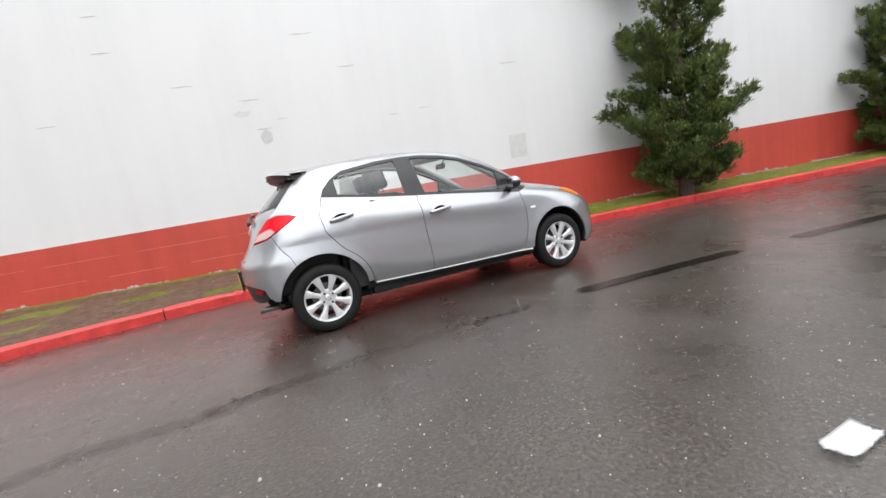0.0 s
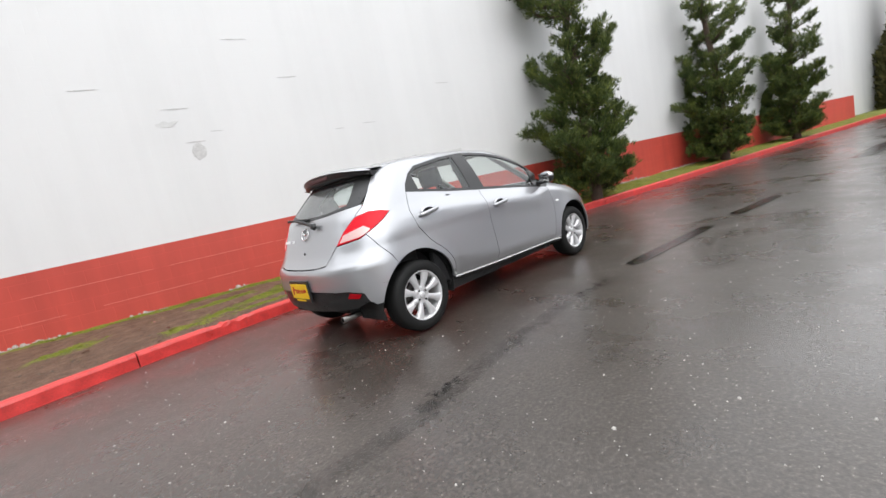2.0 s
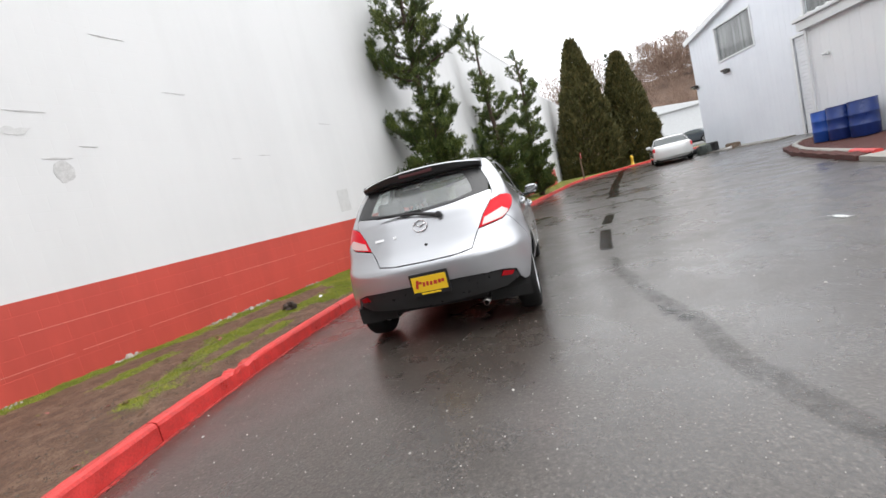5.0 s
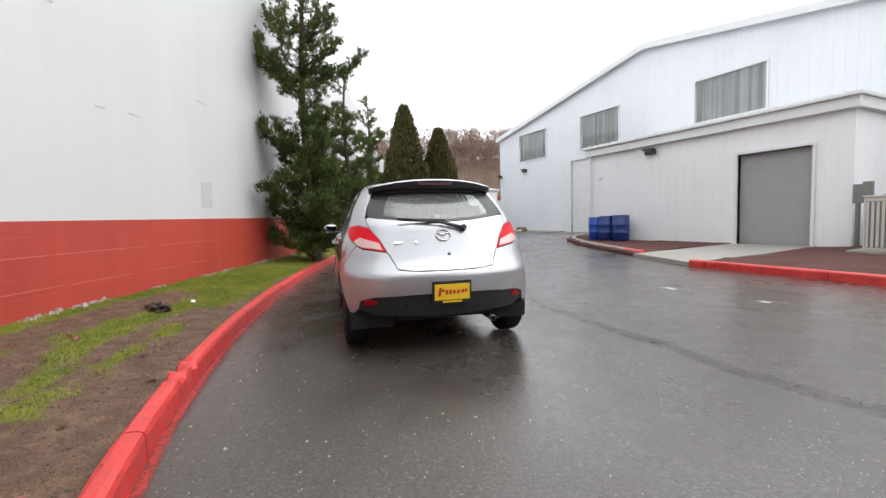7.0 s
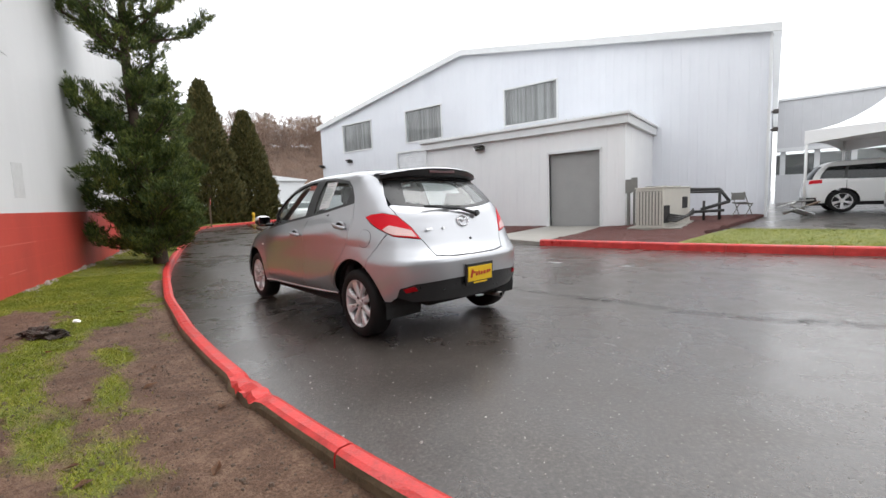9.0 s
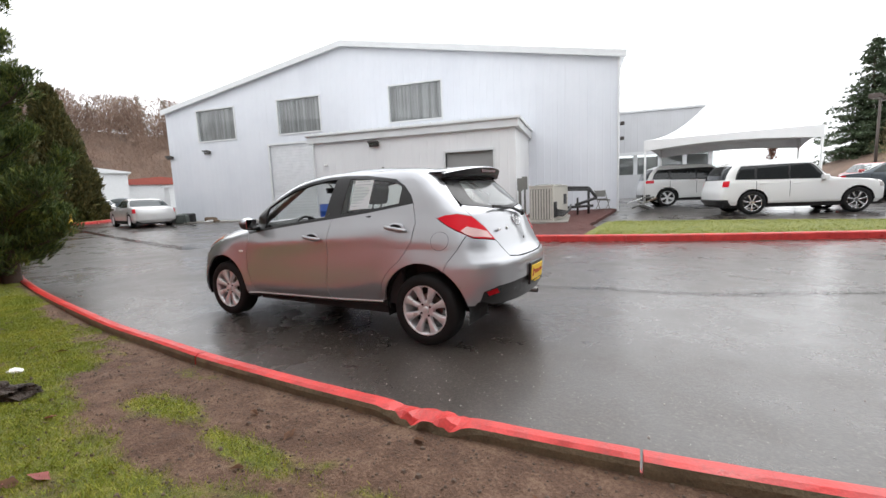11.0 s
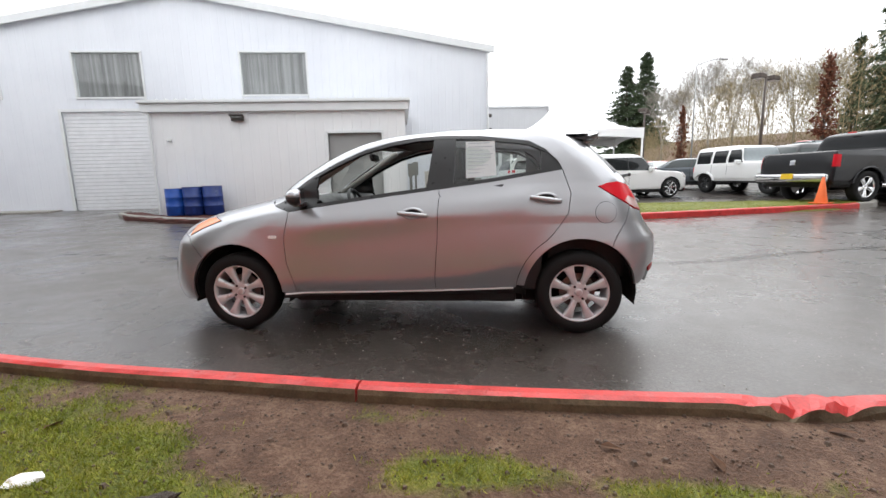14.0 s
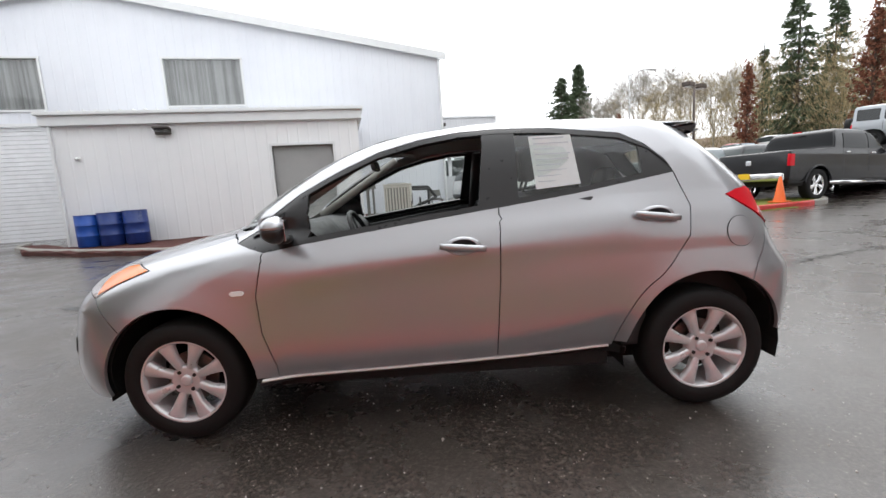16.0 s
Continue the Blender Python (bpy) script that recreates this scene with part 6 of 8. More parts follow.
def kerb_run(name, pts, height, width, mat, label, joint=3.0):
    """A kerb along a plan line, cut into lengths; the bed lies to its left."""
    kerb = thing(name, label, "kerb", kind="structure")
    line = [Vector(p) for p in pts]
    dense = []
    for a, b in zip(line, line[1:]):
        n = max(1, int((b - a).length / 0.2))
        dense += [a.lerp(b, i / n) for i in range(n)]
    dense.append(line[-1])
    for _ in range(3):
        dense = [dense[0]] + [(p + q * 2 + r) / 4 for p, q, r in zip(dense, dense[1:], dense[2:])] + [dense[-1]]
    start, run = 0, 0.0
    for i in range(1, len(dense)):
        run += (dense[i] - dense[i - 1]).length
        if run >= joint or i == len(dense) - 1:
            bm = bmesh.new()
            seg = dense[start:i + 1]
            if len(seg) >= 2:
                d = (seg[1] - seg[0]).normalized() * 0.006
                seg = [seg[0] + d] + seg[1:]
                sweep_kerb(bm, [(p.x, p.y) for p in seg], land, width, height)
                mid = seg[len(seg) // 2]
                part("kerb_length", bm, [mat(mid), mat(mid)], kerb)
            start, run = i, 0.0
    return kerb


# mulch beds, apron and kerbs before the annex; lines run from the lot's end towards the apron
slab("mulch_bed", [(12.4, -10.1), (10.9, -8.62), (8.6, -7.72), (6.0, -7.02), (4.35, -6.60), shed_xy(-3.7, ANNEX_K), shed_xy(1.9, ANNEX_K), (11.9, -10.4)], 0.09, 0.15, BARK_MULCH, "wet dark red bark mulch bed", "mulch bed", rough=0.05)
slab("concrete_apron", [(4.30, -6.62), (2.0, -6.12), shed_xy(-5.75, ANNEX_K + 0.01), shed_xy(-3.70, ANNEX_K + 0.01)], 0.075, 0.15, CONCRETE, "wet pale concrete apron before the grey door", "apron")
slab("mulch_bed_side", [(1.95, -6.28), (-1.7, -6.75), (-0.5, -9.6), shed_xy(-10.0, 0.02), shed_xy(-6.55, 0.02), shed_xy(-6.5, ANNEX_K - 0.1), shed_xy(-5.78, ANNEX_K)], 0.085, 0.15, BARK_MULCH, "wet dark red bark mulch bed by the annex corner", "mulch bed", rough=0.05)
kerb_run("kerb_bed", [(4.30, -6.85), (6.0, -7.25), (8.6, -7.95), (10.9, -8.85), (12.3, -9.8), (12.6, -10.6)][::-1], 0.13, 0.14, lambda p: KERB_RED if p.x < 5.4 else CONCRETE, "low concrete kerb round the mulch bed, red at its tip", 1.0)
kerb_run("kerb_island", [(-11.2, -9.75), (-10.9, -9.2), (-10.0, -8.85), (-7.0, -8.05), (-3.5, -7.05), (-1.0, -6.55), (1.95, -6.18)], 0.14, 0.15, lambda p: CONCRETE if p.x < -10.35 else KERB_RED, "red-painted concrete kerb along the grass island, bare grey at its tip", 1.3)


def build_island():
    bm = bmesh.new()
    turf = bm.verts.layers.float.new("turf")
    front = curve_through([-11.1, -10.0, -7.0, -3.5, -1.0], [-9.55, -8.72, -7.92, -6.92, -6.45])
    backl = curve_through([-11.1, -9.0, -5.0, -1.0], [-10.1, -10.6, -10.9, -10.6])
    prev = None
    for i in range(70):
        x = -11.05 + (10.15) * i / 69
        col = []
        for j in range(25):
            f = j / 24
            y = front(x) + (backl(x) - front(x)) * f
            v = bm.verts.new((x, y, land(x, y) + 0.09 + 0.03 * math.sin(math.pi * f) + 0.012 * noise.noise((x * 3, y * 3, 0)) - (0.1 if j in (0, 24) else 0)))
            v[turf] = 0.9 + 0.3 * noise.noise((x * .8, y * .8, 2)) - (0.5 if f > 0.93 else 0)
            col.append(v)
        if prev:
            for j in range(24):
                bm.faces.new((prev[j], prev[j + 1], col[j + 1], col[j]))
        prev = col
    bmesh.ops.recalc_face_normals(bm, faces=bm.faces)
    solid("grass_island", bm, COVER, "mossy yellow-green grass island behind the red kerb", "grass", kind="structure", smooth=True)


build_island()


def build_ac():
    g, p = ground_at(-7.35, 5.05)
    ac = thing("air_conditioner", "beige outdoor air-conditioning unit on a concrete pad", "air conditioner", at=pose(p.x, p.y, g + 0.12, 0, 0, SHED_A - 10))
    bm = bmesh.new()
    box_from(bm, (-0.40, -2.2, 0.0), (0.38, 0.0, 1.12), 0.02)
    body = part("cabinet", bm, AC_BEIGE, ac)
    bm = bmesh.new()
    box_from(bm, (-0.36, 0.0005, 0.06), (0.34, 0.006, 1.04))
    part("grill_back", bm, AC_GRILL, body)
    for i in range(8):
        bm = bmesh.new()
        box_from(bm, (-0.35 + i * 0.089, 0.002, 0.07), (-0.30 + i * 0.089, 0.022, 1.03), 0.006)
        part("louvre", bm, AC_BEIGE, body)
    bm = bmesh.new()
    box_from(bm, (-0.42, -2.22, 1.12), (0.40, 0.02, 1.16), 0.012)
    top = part("top", bm, AC_BEIGE, ac)
    for y in (-0.55, -1.6):
        bm = bmesh.new()
        lathe(bm, [(0.05, 0.01), (0.30, 0.03), (0.32, 0.0)], 30, "Z", pose(0, y, 1.16))
        part("fan_guard", bm, AC_GRILL, top)
    for y0, y1, z0, z1 in ((-0.45, -0.04, 0.12, 0.62), (-1.9, -1.5, 0.5, 0.85)):
        bm = bmesh.new()
        box_from(bm, (-0.42, y0, z0), (-0.4005, y1, z1), 0.004)
        part("access_panel", bm, PIPE_BLACK, body)
    for k in range(4):
        bm = bmesh.new()
        rod(bm, (-0.43, -0.15 - k * .09, 0.2 + k * .05), (-0.62, -0.35 - k * .3, 0.16 + k * .03), 0.028, sides=8)
        rod(bm, (-0.62, -0.35 - k * .3, 0.16 + k * .03), (-0.55, -2.0, 0.30 + k * .05), 0.028, sides=8)
        part("hose", bm, PIPE_BLACK, ac, smooth=True)
    slab("concrete_pad", [shed_xy(-6.80, 5.25), shed_xy(-8.2, 5.25), shed_xy(-8.2, 2.6), shed_xy(-6.80, 2.6)], 0.12, 0.1, CONCRETE, "thin concrete pad under the air conditioner", "pad")
    # conduits by the annex corner
    for u, r, h in ((-6.55, 0.05, 1.55), (-6.72, 0.035, 1.6)):
        gg, q = ground_at(u, ANNEX_K + 0.1)
        bm = bmesh.new()
        rod(bm, (0, 0, 0), (0, 0, h), r, sides=10)
        box_from(bm, (-0.09, -0.05, h * 0.72), (0.09, 0.05, h), 0.01)
        solid("conduit", bm, AC_GRILL, "grey electric conduit with a box by the annex corner", "conduit", "conduits", at=pose(q.x, q.y, gg, 0, 0, SHED_A))
    gg, q = ground_at(-8.15, 2.2)
    rack = thing("pipe_rack", "black pipe frame standing behind the air conditioner", "rack", at=pose(q.x, q.y, gg + 0.1, 0, 0, SHED_A))
    for a, b, r in (((-0.9, 0, 0), (-0.9, 0, 1.25), .035), ((-0.9, 0, 1.25), (0.9, 0, 1.32), .04), ((-0.9, 0.3, 1.15), (0.9, 0.3, 1.2), .03), ((-0.9, 0, 1.25), (-1.25, 0.1, 0.75), .04), ((0.9, 0, 1.32), (0.9, 0, 0), .035), ((-1.25, 0.1, 0.75), (-0.3, 0.5, 0.45), .04), ((-1.1, 0.4, 0.4), (0.2, 0.6, 0.35), .035), ((-0.4, 0.5, 0), (-0.4, 0.5, 0.8), .03)):
        bm = bmesh.new()
        rod(bm, [c * .78 for c in a], [c * .78 for c in b], r * 1.3, sides=10)
        part("pipe", bm, PIPE_BLACK, rack, smooth=True)
    gg, q = ground_at(-9.4, 1.0)
    chair = thing("folding_chair", "grey folding chair by the shed wall", "chair", at=pose(q.x, q.y, gg + 0.1, 0, 0, SHED_A + 150))
    for nm, a, b in (("seat", (0, 0, .44), (.44, .42, .04)), ("backrest", (0, -.22, .68), (.44, .03, .24))):
        bm = bmesh.new()
        box(bm, b, pose(*a, -8, 0, 0), .012)
        part(nm, bm, AC_GRILL, chair)
    for x in (-.21, .21):
        for a, b in (((x, -.26, .82), (x, .2, 0)), ((x, .2, .44), (x, -.2, 0))):
            bm = bmesh.new()
            rod(bm, a, b, .014)
            part("leg", bm, AC_GRILL, chair)


build_ac()


def scrap_heap(u, k, name, label, seed, mats, count, size, kind_cat="scrap", tall=1.0):
    """Loose scrap: a few bent boxes and pipes lying together, each a thing of its own."""
    rnd = random.Random(seed)
    for i in range(count):
        g, p = ground_at(u + rnd.uniform(-size, size), k + rnd.uniform(-0.25, 0.25))
        bm = bmesh.new()
        s = Vector((rnd.uniform(.25, .7), rnd.uniform(.15, .35), rnd.uniform(.08, .3) * tall))
        box(bm, s, Matrix(), min(s) * 0.3, 3)
        for v in bm.verts:
            v.co += Vector((noise.noise(v.co * 6 + Vector((i, 0, 0))), noise.noise(v.co * 6 + Vector((0, i, 0))), noise.noise(v.co * 6 + Vector((0, 0, i))))) * 0.05
        solid(name, bm, mats[i % len(mats)], label, kind_cat, "scrap by the shed", at=pose(p.x, p.y, g + s.z * 0.45, 0, 0, rnd.uniform(0, 180)), smooth=True)


TARP = surface("grey_green_tarpaulin", (0.10, 0.115, 0.105), 0.5, vary=0.3, scale=8, relief=0.4, depth=0.02)
scrap_heap(12.9, 0.8, "scrap_bundle", "dark wrapped scrap bundle by the shed corner", 5, [TARP, PIPE_BLACK], 9, 0.75, tall=1.9)
scrap_heap(10.4, 0.6, "scrap_board", "pale scrap board lying by the shed wall", 6, [PLASTIC_WHITE, WOOD], 4, 1.0)
slab("verge", [shed_xy(13.9, 0.02), shed_xy(7.6, 0.02), shed_xy(7.6, 0.75), shed_xy(13.9, 1.2)], 0.05, 0.1, CONCRETE, "low concrete verge along the shed front", "verge")


# ---- building behind, canopy ----
def build_back_building():
    m = shed_matrix(-13.0)
    grey_steel = surface("pale_grey_cladding", (0.54, 0.545, 0.56), 0.5, vary=0.06, scale=1.2, relief=0)
    b = thing("rear_building", "long pale grey flat-roofed building behind the shed", "building", at=m)
    lo, hi, top = -17.2, -10.3, 6.1
    bm = bmesh.new()
    rib_panel(bm, lo, hi, lambda u: 3.5, lambda u: top, 0.0, 0.4)
    rib_panel(bm, lo, hi, lambda u: -0.5, lambda u: 2.0, -0.3, 0.4)
    part("front_wall", bm, grey_steel, b)
    bm = bmesh.new()
    box_from(bm, (lo, -0.32, 3.3), (hi, 0.0, 3.5))
    box_from(bm, (lo, -12, 3.4), (lo + 0.2, 0, top))
    box_from(bm, (lo, -12, top), (hi, 0.1, top + 0.12))
    part("roof", bm, TRIM_WHITE, b)
    bm = bmesh.new()
    box_from(bm, (lo, -0.6, 2.0), (hi, -0.55, 3.3))
    part("window_band", bm, PANE_GLASS, b)
    bm = bmesh.new()
    box_from(bm, (lo, -3.0, -0.5), (hi, -2.9, 3.3))
    part("inner_wall", bm, DOOR_GREY, b)
    for i in range(5):
        bm = bmesh.new()
        u = hi - 0.3 - i * 1.5
        box_from(bm, (u - 0.12, -0.5, 2.0), (u + 0.12, -0.28, 3.3))
        part("mullion", bm, TRIM_WHITE, b)


build_back_building()


def build_canopy():
    m = pose(-4.30, -18.25, land(-4.3, -18.25), 0, 0, -3.1)
    c = thing("canopy", "white peaked fabric canopy on white poles", "canopy", at=m)
    w, d, eave, peak = 2.74, 2.74, 2.56, 5.15
    bm = bmesh.new()
    n = 16
    grid = []
    for i in range(n + 1):
        row = []
        for j in range(n + 1):
            a, b = -1 + 2 * i / n, -1 + 2 * j / n
            r = max(abs(a), abs(b))
            row.append(bm.verts.new((a * w, b * d, eave + 0.12 + (peak - eave - 0.12) * (1 - r) ** 1.9)))
        grid.append(row)
    for i in range(n):
        for j in range(n):
            bm.faces.new((grid[i][j], grid[i + 1][j], grid[i + 1][j + 1], grid[i][j + 1]))
    part("roof_fabric", bm, FABRIC, c, smooth=True)
    for (ax, ay), (bx, by) in (((-1, -1), (1, -1)), ((1, -1), (1, 1)), ((1, 1), (-1, 1)), ((-1, 1), (-1, -1))):
        bm = bmesh.new()
        prev = None
        for i in range(13):
            f = i / 12
            x, y = (ax + (bx - ax) * f) * w, (ay + (by - ay) * f) * d
            sag = 0.16 * math.sin(math.pi * f)
            pair = (bm.verts.new((x, y, eave + 0.12)), bm.verts.new((x, y, eave - 0.30 + sag)))
            if prev:
                bm.faces.new((prev[0], prev[1], pair[1], pair[0]))
            prev = pair
        part("valance", bm, FABRIC, c, smooth=True)
    for sx in (-1, 1):
        for sy in (-1, 1):
            bm = bmesh.new()
            rod(bm, (sx * (w - .05), sy * (d - .05), -0.2), (sx * (w - .05), sy * (d - .05), eave + 0.1), 0.04, sides=10)
            part("pole", bm, PLASTIC_WHITE, c, smooth=True)


FABRIC = surface("white_canopy_fabric", (0.80, 0.80, 0.80), 0.6, vary=0.05, scale=1.5, relief=0.1)
build_canopy()


# ---- scrap by the shed's far corner ----
def scrap_pile():
    gg, q = ground_at(-10.75, 0.9)
    pile = thing("scrap_pile", "small heap of bent grey pipes and boards by the shed corner", "scrap", at=pose(q.x, q.y, gg + 0.1, 0, 0, SHED_A))
    rnd = random.Random(31)
    for i in range(7):
        a, ln, z = rnd.uniform(0, 360), rnd.uniform(0.5, 1.0), 0.05 + 0.06 * i
        bm = bmesh.new()
        if i % 2:
            box(bm, (ln, rnd.uniform(0.12, 0.3), 0.03), pose(rnd.uniform(-.3, .3), rnd.uniform(-.3, .3), z, rnd.uniform(-20, 20), rnd.uniform(-25, 25), a), 0.006)
            part("board", bm, TRIM_WHITE if i % 4 == 1 else WOOD, pile)
        else:
            m = pose(rnd.uniform(-.3, .3), rnd.uniform(-.3, .3), z, 0, rnd.uniform(-18, 18), a)
            rod(bm, m @ Vector((-ln / 2, 0, 0)), m @ Vector((ln * .2, 0, .05)), 0.03, sides=10)
            rod(bm, m @ Vector((ln * .2, 0, .05)), m @ Vector((ln * .5, .2, .02)), 0.03, sides=10)
            part("pipe", bm, AC_GRILL, pile, smooth=True)


scrap_pile()


# ---- other vehicles ----
BLACK_GLASS = surface("dark_car_window", (0.012, 0.014, 0.015), 0.04, vary=0.1, relief=0, gloss_vary=0.01)
GREY_GLASS = surface("pale_car_window", (0.045, 0.055, 0.055), 0.04, vary=0.1, relief=0, gloss_vary=0.01)


def box_shell(L, W, H, rear, belt, hood, cowl, header, tail, lr=0.28, lf=0.45, nr=4.0, nf=3.2, low=0.30, bumper=0.06):
    """A car body from its main sizes: rear and front ends lie at rear and rear + L; belt, hood: heights; cowl, header: lengths from the rear end; tail: how far the rear pane leans in."""
    f = rear + L
    mid = rear + (tail + header) / 2
    h = W / 2
    return Shell(
        xr=([low, low + .15, low + .35, belt - .08, belt + .05, H - .10, H - .035, H], [rear + .10, rear, rear, rear + bumper, rear + bumper + .03, rear + tail, rear + tail + .22, mid]),
        xf=([low, low + .12, low + .38, hood - .17, hood - .09, hood - .03, hood + .03, hood + .08, H - .09, H - .03, H], [f - .10, f - .01, f, f - .03, f - .12, f - .42, rear + cowl + .16, rear + cowl, rear + header, rear + header - .25, mid]),
        w=([low, low + .12, low + .4, belt - .05, belt + .06, H - .12, H - .035, H - .012, H], [h * .93, h * .985, h, h * .985, h * .955, h * .80, h * .70, h * .5, .01]),
        lr=([low, belt, H - .1, H], [lr, lr, lr * .9, .5]), lf=([low, hood, hood + .1, H - .1, H], [lf, lf * 1.1, lf * .8, lf * .7, .5]), nr=nr, nf=nf)


def parked_car(name, label, paint, shell, L, H, low, belt, axles, wheel_r, panes, at, glass=None, rear_lamps=None, front_lamps=None, wheel=(0.20, 7, None), extras=None, arch=1.16, spokes_w=0.05, black_low=None, category="car", group="parked cars", dark_band=True, handle=None, rim=0.70):
    """A parked car: painted body with arches, dark panes, lamps, wheels."""
    car = thing(name, label, category, group, at=at)
    us, zs = u_lines(8, 14, 10), fine_levels(low - 0.02, H - 0.12, 0.05, H, 6)
    (xa, xb) = axles
    R = wheel_r * arch
    marks = [("u", 0, low)] + [("x", xa - R * 1.02, low)] + arc(xa, wheel_r, R, 180 + 3, -3, 14) + arc(xb, wheel_r, R, 180 + 3, -3, 14) + [("x", xb + R * 1.02, low), ("u", 3, low), ("u", 3, belt), ("u", 0, belt)]
    marks = [(k, a, max(low, z)) for k, a, z in marks]
    shell_part("body", shell, marks, us, zs, paint, car, both=True, gap=0, rim=0.03, step=0.25)
    shell_part("cab_roof", shell, [("u", 0, belt), ("u", 3, belt), ("u", 3, H), ("u", 0, H)], us, zs, paint, car, both=True, gap=0, rim=0, step=0.25)
    for nm, pane, sides in panes:
        for mirror in ((False, True) if sides == "two" else (False,)):
            shell_part(nm, shell, pane, us, zs, SKY_GLASS if nm == "windscreen" else glass or BLACK_GLASS, car, offset=0.010, mirror=mirror, both=sides == "both", gap=0, rim=0.012, step=0.25)
    sides = [pane for nm, pane, where in panes if where == "two"]
    if dark_band:
        lo_f, lo_r, hi_r, hi_f = sides[0][0], sides[-1][1], sides[-1][2], sides[0][3]
        band = [("x", lo_f[1] + .06, lo_f[2] - .025), ("x", lo_r[1] - .05, lo_r[2] - .025), ("x", hi_r[1] - .03, hi_r[2] + .03), ("x", sides[0][2][1], sides[0][2][2] + .03), ("x", hi_f[1] + .03, hi_f[2] + .03)]
        for mirror in (False, True):
            shell_part("window_surround", shell, band, us, zs, BLACK_TRIM, car, offset=0.005, mirror=mirror, gap=0, rim=0, step=0.25)
    for k, pane in enumerate(sides):
        # door seam under the rear edge of each side window, and a handle
        (_, x0, z0), (_, x1, z1) = pane[0], pane[1]
        for mirror in (False, True):
            if k < 2:
                bm = bmesh.new()
                prev = None
                for q in range(9):
                    z = z1 - .05 + (low + .24 - z1 + .05) * q / 8
                    e = shell.at(shell.u_of_x(x1 - .035, z), z)
                    y = (-1 if mirror else 1) * (e.y + .003)
                    pair = (bm.verts.new((e.x - .007, y, z)), bm.verts.new((e.x + .007, y, z)))
                    if prev:
                        bm.faces.new((prev[0], prev[1], pair[1], pair[0]))
                    prev = pair
                part("door_seam", bm, DARK, car)
                e = shell.at(shell.u_of_x(x1 + .14, z1 - .12), z1 - .12)
                bm = bmesh.new()
                box(bm, (.17, .035, .03), pose(e.x, (-1 if mirror else 1) * (e.y + .012), e.z), .01)
                part("door_handle", bm, handle or paint, car)
    for lamps, mat, nm in ((rear_lamps, LENS_RED, "tail_lamp"), (front_lamps, LENS_CLEAR, "headlamp")):
        if lamps:
            for mirror in (False, True):
                shell_part(nm, shell, lamps, us, zs, mat, car, offset=0.008, mirror=mirror, gap=0, rim=0.015, step=0.25)
    if black_low:
        shell_part("lower_trim", shell, [("u", 0, low), ("u", 1.0, low), ("u", 1.0, black_low), ("u", 0, black_low)], us, zs, BLACK_TRIM, car, offset=0.004, both=True, gap=0, rim=0, step=0.25)
    bm = bmesh.new()
    h = shell.w(low + .3)
    box_from(bm, (shell.xr(low + .2) + .15, -h * .9, low - .08), (shell.xf(low + .2) - .15, h * .9, low + .35), 0.05)
    part("underbody", bm, DARK, car)
    for x in axles:
        for s in (1, -1):
            wheel_thing(car, x, s * (h - 0.13), s, wheel_r, wheel_r * rim, 0.24, wheel[1], wheel[2] or ALLOY, spoke_w=spokes_w, detail=False)
    for s in (1, -1):
        bm = bmesh.new()
        mx = panes[0][1][0][1]
        box(bm, (.13, .22, .16), pose(mx - .14, s * (h + .06), belt + .08), .04, 3)
        part("door_mirror", bm, paint, car, smooth=True)
    if extras:
        extras(car)
    return car


# windscreens get a pale base colour that stands for reflected sky
SKY_GLASS = surface("sky_sheen_windscreen", (0.22, 0.25, 0.26), 0.05, vary=0.1, relief=0, gloss_vary=0.01)


def at_ground(x, y, heading, lift=0.0, pitch=0.0):
    return pose(x, y, land(x, y) + lift, 0, pitch, heading)


# white crossover on the lot
sh = box_shell(4.53, 1.84, 1.70, -0.95, 1.02, 1.02, 3.15, 2.55, 0.45, lr=.26, lf=.4)
parked_car("crossover_car", "white boxy crossover with chrome wheels on the lot", WHITE_PAINT, sh, 4.53, 1.70, .30, 1.0, (0.0, 2.755), .37,
           [("side_window", [("x", 2.0, 1.06), ("x", 1.02, 1.06), ("x", 1.02, 1.50), ("x", 1.55, 1.50)], "two"), ("side_window", [("x", .97, 1.06), ("x", .12, 1.08), ("x", .16, 1.50), ("x", .97, 1.50)], "two"),
            ("side_window", [("x", .05, 1.09), ("x", -.45, 1.12), ("x", -.28, 1.48), ("x", .09, 1.50)], "two"), ("rear_window", [("u", 0, 1.10), ("u", .72, 1.10), ("u", .68, 1.52), ("u", 0, 1.54)], "both"),
            ("windscreen", [("u", 3, 1.11), ("u", 2.35, 1.11), ("u", 2.35, 1.56), ("u", 3, 1.58)], "both")],
           at_ground(-4.5, -13.75, 197), rear_lamps=[("u", .62, .88), ("u", .98, .88), ("u", .98, 1.06), ("u", .62, 1.06)], front_lamps=[("u", 2.1, .75), ("u", 2.5, .75), ("u", 2.5, .93), ("u", 2.15, .95)], wheel=(0, 7, CHROME), black_low=.48)
